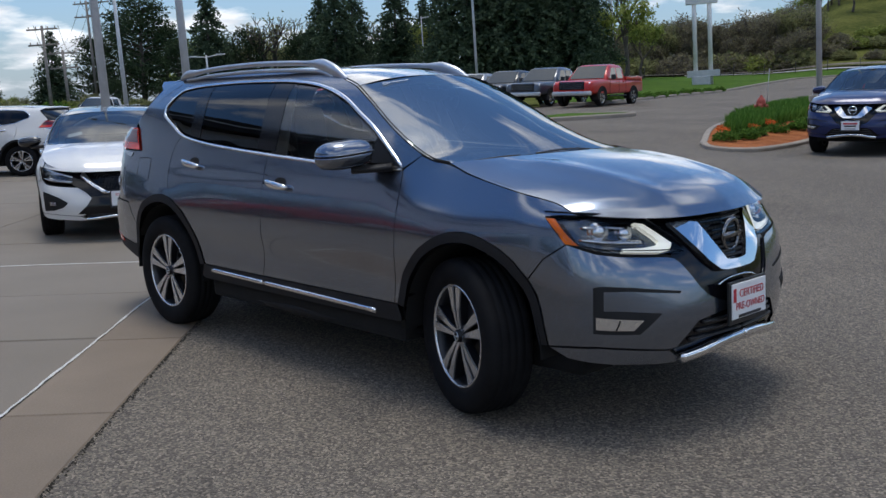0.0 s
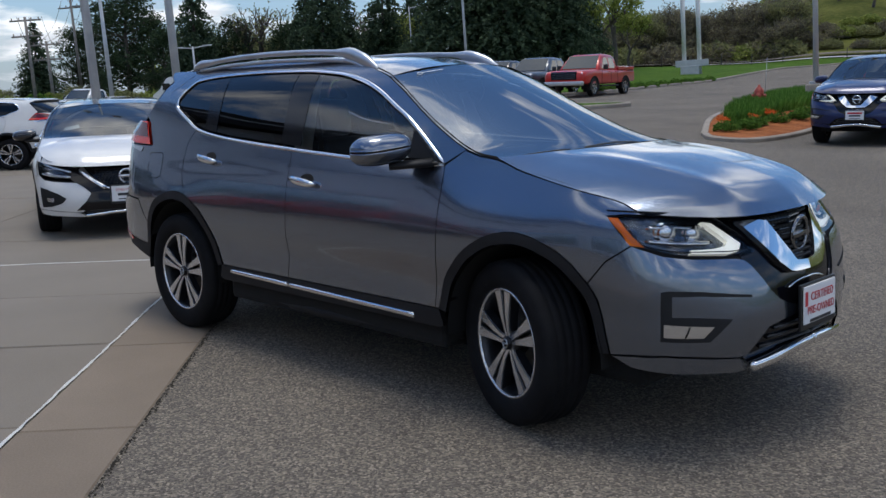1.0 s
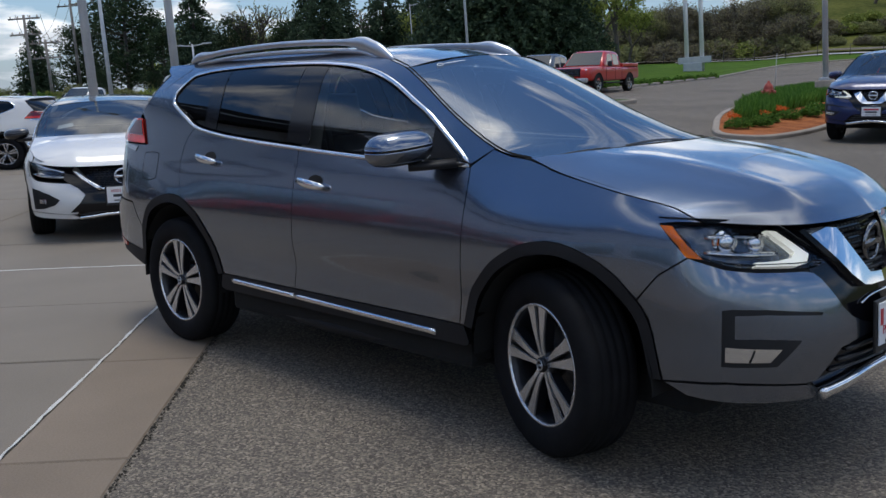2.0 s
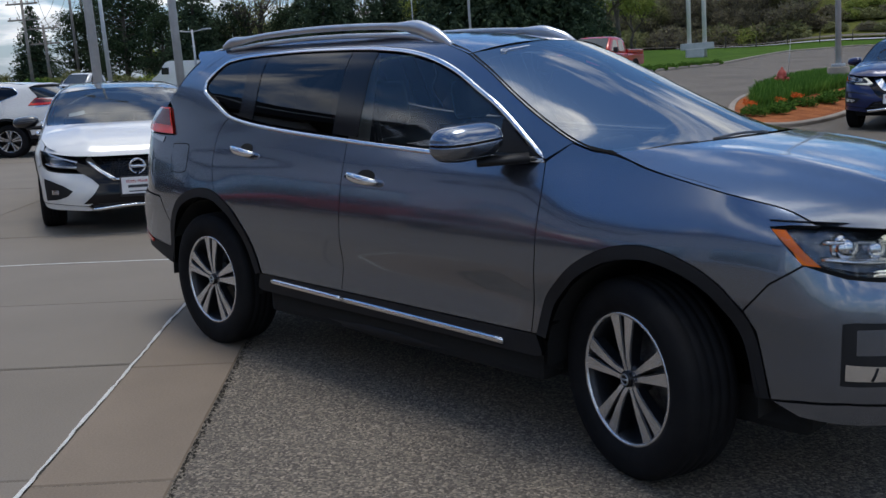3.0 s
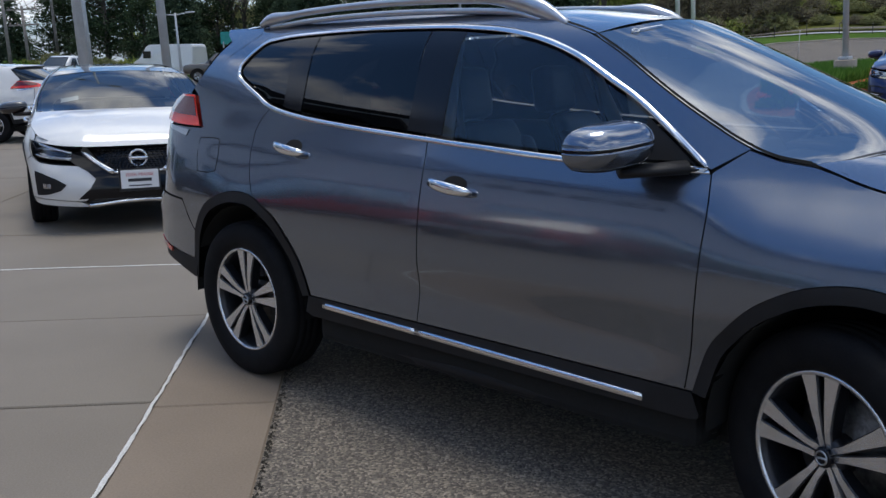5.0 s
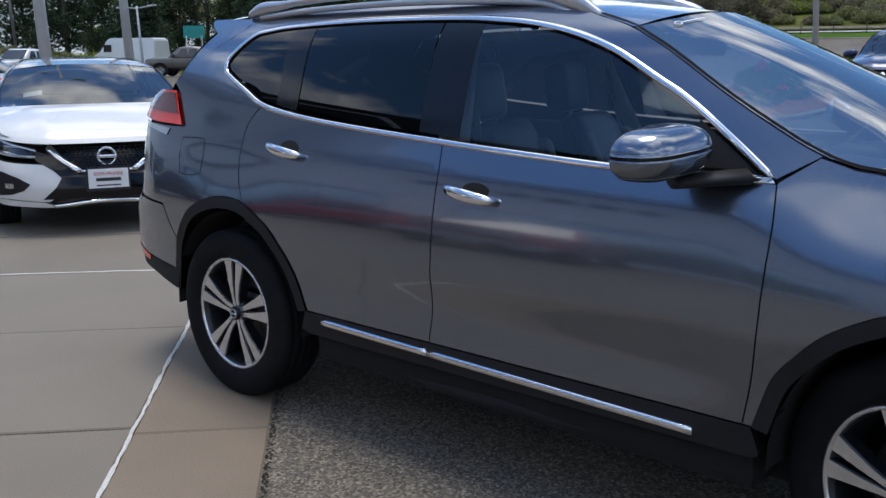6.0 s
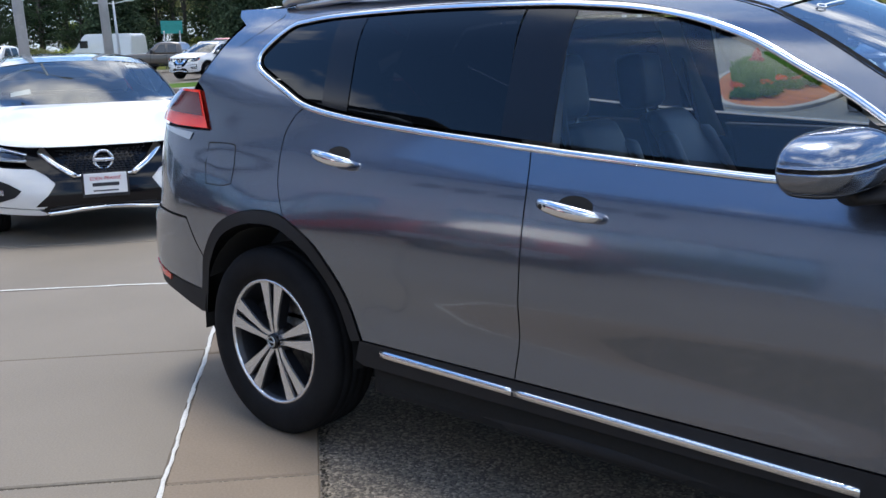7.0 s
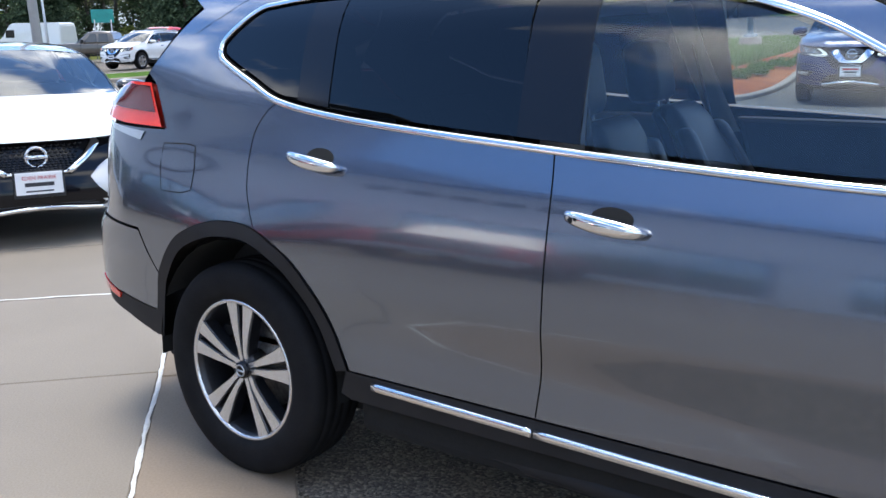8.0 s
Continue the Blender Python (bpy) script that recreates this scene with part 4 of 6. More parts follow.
        ob = sk.panel("lens", grown(hl, -0.003), LENS, house, left=left, out=0.003, depth=0.0, step=0.05)
        ob.visible_shadow = False
        if not sedan:
            sk.panel("amber_marker", [(1.842, 0.927), (1.885, 0.926), (1.95, 0.862), (2.0, 0.822), (1.938, 0.828), (1.915, 0.864)], AMBER, house, "amber side marker", left=left, out=-0.001, depth=0.01, step=0.03)
        if not sedan:
            sk.panel("light_strip", straight([(2.330, 0.892), (2.394, 0.883), (2.46, 0.846), (2.530, 0.797), (2.50, 0.772), (2.44, 0.768), (2.34, 0.777), (2.22, 0.787), (2.222, 0.800), (2.34, 0.794), (2.425, 0.796), (2.456, 0.810), (2.415, 0.842), (2.330, 0.892)], 0.03)[:-1], LAMP_STRIP, house, "white light strip", left=left, out=-0.010, depth=0.02, step=0.04)
        for cu, cz, cr in () if sedan else ((2.10, 0.866, 0.036), (2.26, 0.850, 0.032)):
            c = flank(cu, cz, -0.035)
            v, f = revolve([(cr * math.sin(t), cr * math.cos(t) * 0.6) for t in np.linspace(0.001, math.pi / 2, 8)] + [(cr * 1.25, 0), (cr * 1.25, -0.02)], 24, "z")
            sg = -1 if left else 1
            m = Matrix.Translation(Vector(W(np.array([c[0], c[1] * sg, c[2]])))) @ look((0, 0, 0), (-0.86, 0.5 * sg, 0))
            part("projector", mesh_of("projector", v, f, REFLECTOR), house, "", m)
        if sedan:
            sk.strip("lamp_fin", line([(1.95, 0.937), (2.18, 0.896), (2.42, 0.850)], 6), 0.022, 0.014, REFLECTOR, house, left=left, out=-0.018)
            sk.strip("lamp_fin", line([(2.06, 0.858), (2.22, 0.832), (2.43, 0.822)], 6), 0.016, 0.014, REFLECTOR, house, left=left, out=-0.018)
        sk.strip("lamp_fin", line([(2.0, 0.89), (2.16, 0.886), (2.34, 0.868)], 6), 0.012, 0.016, REFLECTOR, house, left=left, out=-0.028)
        sk.strip("lamp_fin", line([(2.0, 0.842), (2.16, 0.828), (2.36, 0.815)], 6), 0.014, 0.016, REFLECTOR, house, left=left, out=-0.028)
        tl = [(-1.750, 1.120), (-1.80, 1.178), (-1.872, 1.262), (-2.05, 1.264), (-2.30, 1.22), (-2.42, 1.172), (-2.38, 1.146), (-2.252, 1.142), (-2.0, 1.124)]
        lamp = sk.panel("tail_light", tl, RED_LENS, base, "red tail light", left=left, out=0.012, depth=0.03, step=0.04)
        sk.panel("smoked_lens", straight([(-1.802, 1.166), (-1.872, 1.252), (-2.05, 1.256), (-2.28, 1.214), (-2.30, 1.190), (-2.08, 1.176), (-1.802, 1.166)], 0.04)[:-1], LAMP_DARK, lamp, left=left, out=0.016, depth=0.004, step=0.04)
        sk.panel("rear_reflector", [(-2.05, 0.505), (-2.24, 0.545), (-2.24, 0.505), (-2.06, 0.485)], RED_LENS, base, left=left, out=0.004, depth=0.006)
        sk.panel("clear_lens", straight([(-1.86, 1.100), (-2.02, 1.108), (-2.20, 1.122), (-2.12, 1.098), (-1.875, 1.072), (-1.86, 1.100)], 0.04)[:-1], REFLECTOR, lamp, "clear lower lens", left=left, out=0.004, depth=0.006, step=0.04)
        # fog lamp pocket
        pocket = [(2.03, 0.70), (2.12, 0.685), (2.24, 0.63), (2.33, 0.565), (2.28, 0.50), (2.18, 0.46), (2.05, 0.445)] if sedan else [(2.066, 0.658), (2.10, 0.662), (2.23, 0.651), (2.50, 0.611), (2.49, 0.602), (2.23, 0.634), (2.108, 0.640), (2.108, 0.562), (2.20, 0.556), (2.38, 0.532), (2.27, 0.455), (2.066, 0.470)]
        pk = sk.panel("fog_lamp_surround", pocket, CLADDING, base, left=left, out=0.002, depth=0.004, step=0.04)
        sk.panel("fog_lamp", [(2.13, 0.53), (2.20, 0.525), (2.20, 0.575), (2.13, 0.58)] if sedan else [(2.077, 0.487), (2.238, 0.474), (2.286, 0.514), (2.077, 0.537)], REFLECTOR, pk, "clear fog lamp", left=left, out=0.006, depth=0.006, step=0.03)
        if not sedan:
            sk.strip("lamp_divider", [(2.176, 0.522), (2.168, 0.500), (2.158, 0.482)], 0.006, 0.004, DARK, pk, left=left, out=0.006)
        if not left:
            cap = line([(-1.73, 1.068), (-1.60, 1.072), (-1.553, 1.066)], 3) + line([(-1.553, 1.066), (-1.535, 1.0), (-1.538, 0.93)], 3)[1:] + line([(-1.538, 0.93), (-1.60, 0.918), (-1.70, 0.918)], 3)[1:] + [(-1.722, 0.99)]
            sk.strip("fuel_door", cap + cap[:1], 0.004, 0.0012, DARK, base, left=left)
        # seams of the far edges, handles
        for hu, hz in ((-1.100, 1.070), (-0.140, 0.990)):
            handle(sk, base, hu, hz, left, detail)
        mirror(sk, base, BLACK_PAINT if sedan else paint_mat, left)
        rear_w, front_w = W(np.array([-1.353, -0.775, 0.0])), W(np.array([1.353, -0.775, 0.0]))
        wheel(base, rear_w[0], left, 0, spins[0] if not left else spins[1])
        wheel(base, front_w[0], left, steer, spins[2] if not left else spins[3])
        for cx in (1.40, -1.345):
            v, f = [], []
            n = 16
            for i in range(n + 1):
                t = math.pi * (-0.02 + 1.04 * i / n)
                for yy in (-0.865, -0.42):
                    v.append((cx + 0.425 * math.cos(t), yy if not left else -yy, 0.36 + 0.425 * math.sin(t)))
            f = [(2 * i, 2 * i + 1, 2 * i + 3, 2 * i + 2) for i in range(n)]
            o2 = len(v)
            v += [(cx + 0.425 * math.cos(math.pi * (-0.02 + 1.04 * i / n)), -0.42 if not left else 0.42, 0.36 + 0.425 * math.sin(math.pi * (-0.02 + 1.04 * i / n))) for i in range(n + 1)]
            f.append(tuple(range(o2, o2 + n + 1)))
            part("wheel_arch_liner", mesh_of("wheel_arch_liner", W(np.array(v)), f, DARK), base)
    part("body_shell", mesh_of("body_shell", *joined(*under), DARK), base, "dark inner shell")
    # nose: grille, chrome V, lower intake, lip
    for left in (False, True):
        black = [(2.40, 0.892), (2.50, 0.898), (U_MAX, 0.912), (U_MAX, 0.36), (2.50, 0.34), (2.468, 0.366), (2.525, 0.422), (2.588, 0.478), (2.68, 0.492), (2.80, 0.502), (2.796, 0.528), (2.735, 0.542), (2.66, 0.570), (2.614, 0.612), (2.575, 0.662), (2.526, 0.716), (2.495, 0.738), (2.50, 0.756), (2.596, 0.760), (2.475, 0.838)]
        nose = sk.panel("grille_surround", straight(black + black[:1], 0.05)[:-1], GLOSS_BLACK, base, left=left, out=-0.012, depth=0.02, step=step)
        if sedan:
            sk.strip("chrome_v", straight([(2.455, 0.892), (2.715, 0.682)], 0.04), 0.050, 0.024, CHROME, base, "chrome V-shaped grille bar", left=left, out=0.008)
            sk.strip("chrome_bar", straight([(2.70, 0.684), (U_MAX, 0.680)], 0.05), 0.026, 0.018, CHROME, base, "chrome bar across the grille", left=left, out=0.008)
        else:
            sk.panel("chrome_v", straight([(2.535, 0.882), (2.62, 0.882), (2.696, 0.874), (2.76, 0.797), (2.836, 0.706), (2.87, 0.702), (U_MAX, 0.700), (U_MAX, 0.664), (2.82, 0.664), (2.77, 0.671), (2.70, 0.716), (2.615, 0.800), (2.535, 0.882)], 0.03)[:-1], CHROME, base, "chrome V-shaped grille surround", left=left, out=0.016, depth=0.03, step=0.04)
        if sedan:
            sk.panel("lower_grille", straight([(2.36, 0.89), (2.36, 0.80), (2.50, 0.70), (2.57, 0.62), (2.52, 0.52), (2.42, 0.40), (U_MAX, 0.40), (U_MAX, 0.66), (2.70, 0.668), (2.55, 0.80), (2.47, 0.895)], 0.05), GLOSS_BLACK, base, "black lower grille", left=left, out=0.004, depth=0.01, step=0.06)
        rows = []
        for i in range(9):
            z = 0.716 + i * 0.0205
            u0 = 2.845 - (z - 0.70) * 0.87 if not sedan else 2.70 - (z - 0.715) * 0.82
            n = 8
            for j in range(n):
                ua, ub = u0 + (U_MAX - u0) * (j + 0.12 + 0.5 * (i % 2) * 0.8) / n, u0 + (U_MAX - u0) * (j + 0.80 + 0.5 * (i % 2) * 0.8) / n
                if ub > U_MAX:
                    continue
                rows.append(sk.ribbon([(ua, z), ((ua + ub) / 2, z - 0.006), (ub, z)], 0.008, 0.009, left=left, out=-0.008))
        part("grille_mesh", mesh_of("grille_mesh", *joined(*rows), SATIN_BLACK), base, "black honeycomb grille")
        sk.strip("skid_lip", line([(2.50, 0.322), (2.62, 0.336), (2.76, 0.356), (U_MAX, 0.366)], 8), 0.046, 0.024, CHROME, base, "chrome lower lip", left=left, out=0.006)
        if not sedan:
            sk.strip("chrome_line", line([(2.755, 0.606), (2.80, 0.618), (2.86, 0.626), (U_MAX, 0.628)], 6), 0.007, 0.006, CHROME, base, "thin bright line above the plate", left=left, out=-0.006)
        for i in range(3):
            z = 0.398 + i * 0.032
            sk.strip("intake_slat", [(2.55 + 0.04 * i + (U_MAX - 2.55 - 0.04 * i) * k / 8, z) for k in range(9)], 0.014, 0.01, SATIN_BLACK, base, left=left, out=-0.008)
    sk.sheet("hood", hood, 44, 61, paint_mat, base)
    sk.sheet("roof", roof, 36, 41, roof_mat or paint_mat, base)
    ob = sk.sheet("windscreen", screen, 24, 33, GLASS_SCREEN if detail == 2 else GLASS_FAR, base, "curved windscreen")
    ob.visible_shadow = False
    ob = sk.sheet("rear_screen", rear_screen, 10, 25, GLASS_DARK, base)
    # cowl, tailgate, spoiler, floor
    cowl = lambda a, b: screen(np.zeros_like(a), b) + np.stack([-0.16 + 0.30 * a, np.zeros_like(a), -0.012 - 0.028 * a], -1)
    sk.sheet("cowl", cowl, 5, 25, CLADDING, base)

    def gate(a, b):
        e = flank(np.full_like(a, -2.2) + 0.25 * (1 - a), 1.27 - 0.5 * a, -0.004)
        mx = -2.26 - 0.17 * a
        return np.stack([mx - (mx - e[:, 0]) * np.abs(b) ** 3, -e[:, 1] * b, e[:, 2]], -1)
    sk.sheet("tailgate", gate, 12, 25, paint_mat, base)

    wing = [(-1.690 - 0.07 * (1 - (k / 8) ** 2), 0.560 * k / 8, 1.546 + 0.018 * (1 - (k / 8) ** 2)) for k in range(-8, 9)]
    v, f = tube([W(np.array(w)) for w in wing], [0.008, 0.020] + [0.028] * 13 + [0.020, 0.008], 16, squash=(3.4, 1.0))
    wing_ob = part("spoiler", mesh_of("spoiler", v, f, paint_mat), base)
    if not sedan:
        for left in (False, True):
            sk.panel("spoiler_side", straight([(-1.50, 1.562), (-1.72, 1.567), (-1.835, 1.566), (-1.80, 1.540), (-1.715, 1.505), (-1.74, 1.452), (-1.765, 1.415), (-1.70, 1.42), (-1.58, 1.48), (-1.50, 1.530), (-1.50, 1.562)], 0.05)[:-1], paint_mat, wing_ob, left=left, out=0.0008, depth=0.004, step=0.05)
    bm = block((3.9, 1.35, 0.14), (-0.05, 0, 0.30), 0.03)
    block((1.80, 1.66, 0.15), (0.03, 0, 0.325), 0.03, bm=bm)
    part("underbody", bm_mesh("underbody", bm, DARK), base)
    for b0, b1 in (() if sedan else ((-0.93, -0.50), (-0.36, 0.22))):
        n = 10
        run = [screen(np.array([0.02 + 0.012 * math.sin(math.pi * k / n)]), np.array([b0 + (b1 - b0) * k / n]))[0] + np.array([0.012, 0, -0.012]) for k in range(n + 1)]
        part("wiper", mesh_of("wiper", *tube([W(np.array(p)) for p in run], 0.010, 6), SATIN_BLACK), base, "black wiper blade")
    if rails:
        for s in (-1, 1):
            run = line([(-1.52, 1.578), (-1.46, 1.600), (-1.34, 1.622), (-1.1, 1.640), (-0.7, 1.650), (-0.3, 1.645), (0.0, 1.628), (0.12, 1.600), (0.20, 1.570), (0.262, 1.536)], 5)
            pts = [(u, s * (0.570 + 0.02 * smooth(0.0, 0.26, u)), z - 0.014 * float(smooth(-1.52, -1.3, u))) for u, z in run]
            rad = [0.014 + 0.018 * float(smooth(-0.12, 0.06, u)) * (1 - 0.85 * float(smooth(0.14, 0.262, u))) + 0.014 * float(1 - smooth(-1.5, -1.22, u)) * float(smooth(-1.53, -1.42, u)) for u, z in run]
            part("roof_rail", mesh_of("roof_rail", *tube(pts, rad, 12, squash=(0.9, 1.05)), SATIN_SILVER), base, "satin silver roof rail")
            foot = [(p[0], p[1], p[2] - 0.031 - 0.010 * math.sin(math.pi * k / (len(pts) - 1))) for k, p in enumerate(pts)][6:-8]
            part("rail_base", mesh_of("rail_base", *tube(foot, 0.013, 8, squash=(1.3, 0.9)), SATIN_SILVER), base)
    em = flank(U_MAX, 0.815 if sedan else 0.80, 0.012)
    emblem(base, look(Vector(W(em)), Vector(W(em)) + Vector((-1, 0, 0.06))), 0.068, CHROME if detail == 1 else DARK_CHROME)
    pl = Vector(W(flank(U_MAX, 0.60 if sedan else 0.528, 0.03)))
    front_plate(base, look(pl, pl + Vector((-1, 0, -0.03))), plate or [(None, 0.05, 0.0, PRINT_DARK, 0.2)])
    if sedan:
        sk.sheet("window_card", lambda a, b: screen(0.30 + 0.11 * a, -0.62 + 0.10 * b) + np.array([-0.012, 0, -0.012]), 3, 5, PAPER, base, "white paper card behind the windscreen")
        sk.sheet("window_card", lambda a, b: screen(0.88 + 0.07 * a, 0.72 + 0.07 * b) + np.array([-0.012, 0, -0.012]), 3, 5, PAPER, base, "white paper card behind the windscreen")
    if detail == 2:
        v, f = revolve([(0.0, 0.001), (0.006, 0.001), (0.0075, 0.0)], 12, "z")
        kp = sk.at(-0.10, 0.985, 0.054)
        part("keyhole", mesh_of("keyhole", v, f, DARK), base, "", Matrix.Translation(Vector(kp)) @ look((0, 0, 0), (0.1, 1, 0)))
        sk.sheet("window_decal", lambda a, b: screen(0.952 + 0.006 * a, -0.62 + 0.11 * b) + np.array([0.004, 0, 0.004]), 2, 9, PAPER, base, "thin white decal line at the top of the windscreen")
        ring = [Vector(screen(np.array([0.953 + 0.011 * math.sin(t)]), np.array([-0.765 + 0.026 * math.cos(t)]))[0]) + Vector((0.004, 0, 0.004)) for t in np.linspace(0, 2 * math.pi, 21)]
        part("decal_ring", mesh_of("decal_ring", *tube(ring, 0.0022, 5), PAPER), base, "small white oval decal")
        inside(base)
    else:
        plain_inside(base, W)
    base.matrix_basis = place
    return base


def clip(poly, a, b, lean):
    """The part of a (u, z) polygon between two slanting lines that pass u = a and u = b at z = 1.3."""
    def side(p, at, sign):
        return sign * (p[0] - (at - lean * (p[1] - 1.3) * 2.2 * (1 if at < 0.6 else 0)))
    for at, sign in ((a, 1), (b, -1)):
        out = []
        for p, q in zip(poly, poly[1:] + poly[:1]):
            sp, sq = side(p, at, sign), side(q, at, sign)
            if sp >= 0:
                out.append(p)
            if sp * sq < 0:
                t = sp / (sp - sq)
                out.append((p[0] + (q[0] - p[0]) * t, p[1] + (q[1] - p[1]) * t))
        poly = out
    return poly


def handle(sk, base, u, z, left, detail):
    """A chrome pull over a flat dark oval that paints the shade in the cup."""
    curve = [(u + 0.215 * i / 12, z - 0.026 * i / 12) for i in range(13)]
    cup = [(u + 0.118 + 0.056 * math.cos(t), z - 0.004 + 0.027 * math.sin(t)) for t in np.linspace(0, 2 * math.pi, 25)[:-1]]
    # no hollow is modelled: the cup's shade is a near-black oval on the door
    sk.panel("handle_cup", cup, DARK, base, left=left, out=0.0015, depth=0.002, step=0.05)
    rows = []
    for i, (cu, cz) in enumerate(curve):
        k = i / 12
        lift = 0.012 + 0.030 * max(0.0, math.sin(math.pi * k)) ** 0.5
        r = 0.0185 * (0.25 + 0.75 * max(0.0, math.sin(math.pi * k)) ** 0.4)
        p = sk.at(cu, cz, lift)
        rows.append((tuple(p), r))
    pts = [(p[0], -p[1] if left else p[1], p[2]) for p, r in rows]
    v, f = tube(pts, [r for p, r in rows], 12, squash=(0.75, 1.15))
    pull = part("door_handle", mesh_of("door_handle", v, f, CHROME), base, "chrome door handle")
    for i in (4, 8):
        a, b = sk.at(*curve[i], 0.0), sk.at(*curve[i], 0.03)
        s = -1 if left else 1
        part("handle_foot", mesh_of("handle_foot", *tube([(a[0], a[1] * s, a[2]), (b[0], b[1] * s, b[2])], 0.006, 8), SATIN_BLACK), pull)


def mirror(sk, base, paint_mat, left):
    """A door mirror: painted cap with a dark seam, black underside, glass, foot."""
    s = -1 if left else 1
    MX, MY, MZ = 0.690, -0.985, 1.163

    def shell(lo, hi, grow=0.0):
        v, f, n, m = [], [], 14, 40
        for i in range(n + 1):
            t = lo + (hi - lo) * i / n
            ct, st = math.cos(t), math.sin(t)
            for j in range(m):
                w = 2 * math.pi * j / m
                c, q = math.cos(w), math.sin(w)
                y = 0.128 * ct ** 0.55 * math.copysign(abs(c) ** 0.62, c)
                x = (0.105 if q > 0 else 0.062) * ct ** 0.6 * math.copysign(abs(q) ** 0.75, q)
                z = 0.067 * math.copysign(abs(st) ** 0.9, st)
                k = 1 + grow
                v.append((MX + x * k + y * 0.22, s * (MY + y * k), MZ + z * k + y * 0.10))
        for i in range(n):
            for j in range(m):
                a, b = i * m + j, i * m + (j + 1) % m
                f.append((a, b, b + m, a + m))
        f.append(tuple(range(m)))
        f.append(tuple(range(n * m, (n + 1) * m)))
        return sk.warp(np.array(v)), f
    cap = part("mirror", mesh_of("mirror", *shell(0.10, 1.54), paint_mat), base, "door mirror with painted cap")
    # a gloss-black inset band draws the seam between cap and skirt; no lamp
    part("turn_lamp", mesh_of("turn_lamp", *shell(-0.02, 0.10, -0.012), GLOSS_BLACK), cap)
    part("cap_skirt", mesh_of("cap_skirt", *shell(-0.85, -0.02), paint_mat), cap)
    part("lower_shell", mesh_of("lower_shell", *shell(-1.54, -0.85, 0.01), CLADDING), cap, "black underside")
    foot = np.array([(0.86, -0.815, 1.098), (0.80, -0.87, 1.092), (0.72, -0.95, 1.088)])
    v, f = tube([sk.warp(np.array([p[0], p[1] * s, p[2]])) for p in foot], [0.05, 0.045, 0.05], 12, squash=(1.2, 0.42))
    part("mirror_foot", mesh_of("mirror_foot", v, f, CLADDING), cap)
    g = block((0.006, 0.15, 0.085), tuple(sk.warp(np.array([MX - 0.044, s * MY, MZ]))), 0.002, Matrix.Rotation(radians(-12 * s), 4, "Z"))
    part("mirror_glass", bm_mesh("mirror_glass", g, CHROME), cap)


def inside(base):
    """Seats, dashboard, steering wheel, trim and headliner."""
    for y in (-0.38, 0.38):
        seat(pose(0.10, y, 0.62), base)
    for y in (-0.36, 0.36):
        seat(pose(-0.86, y, 0.62), base)
    bm = block((0.50, 1.42, 0.26), (1.02, 0, 0.93), 0.08, Matrix.Rotation(radians(6), 4, "Y"), segs=3)
    block((0.20, 0.36, 0.10), (0.88, 0.38, 1.055), 0.04, bm=bm)
    block((0.06, 0.26, 0.15), (0.80, 0, 1.05), 0.02, Matrix.Rotation(radians(-12), 4, "Y"), bm)
    part("dashboard", bm_mesh("dashboard", bm, INTERIOR, True), base, "dark grey dashboard")
    ring = [(0.185 + 0.016 * math.cos(t), 0.016 * math.sin(t)) for t in np.linspace(0, 2 * math.pi, 9)]
    v, f = revolve(ring, 36, "z")
    sp = [tube([(0, 0, -0.02), (0.18 * math.cos(w), 0.18 * math.sin(w), 0)], 0.016, 6) for w in (0, math.pi, -math.pi / 2)]
    part("steering_wheel", mesh_of("steering_wheel", *joined((v, f), *sp), INTERIOR), base, "", pose(0.66, 0.38, 0.98, 0, -62, 0))
    bm = block((1.0, 0.22, 0.30), (0.25, 0, 0.60), 0.05)
    part("console", bm_mesh("console", bm, INTERIOR), base)
    for s in (-1, 1):
        for a, b, n in ((-0.18, 0.9, "door_trim"), (-1.0, -0.24, "door_trim")):
            bm = block((b - a, 0.06, 0.62), ((a + b) / 2, s * 0.80, 0.79), 0.02)
            block((0.5 * (b - a), 0.09, 0.05), ((a + b) / 2, s * 0.755, 0.86), 0.02, bm=bm)
            part(n, bm_mesh(n, bm, INTERIOR), base)
        v, f = tube([(-0.24, s * 0.735, 1.05), (-0.27, s * 0.645, 1.33), (-0.31, s * 0.55, 1.50)], 0.045, 8, squash=(1.3, 0.5))
        part("pillar_trim", mesh_of("pillar_trim", v, f, HEADLINER), base)
        v, f = tube([(-0.26, s * 0.60, 1.36), (-0.22, s * 0.60, 1.1), (-0.1, s * 0.60, 0.75)], 0.022, 6, squash=(1.0, 0.15))
        part("seat_belt", mesh_of("seat_belt", v, f, INTERIOR), base)
    bm = block((0.035, 0.24, 0.065), (0.44, 0.0, 1.435), 0.015)
    part("inside_mirror", bm_mesh("inside_mirror", bm, INTERIOR), base)
    sk = Skin()
    sk.sheet("headliner", lambda a, b: roof(a, b * 0.97) - np.array([0, 0, 0.045]), 16, 15, HEADLINER, base)
    bm = block((2.6, 1.56, 0.04), (-0.35, 0, 0.44), 0.01)
    block((0.9, 1.2, 0.5), (-1.75, 0, 0.70), 0.05, bm=bm)
    part("cabin_floor", bm_mesh("cabin_floor", bm, INTERIOR), base)


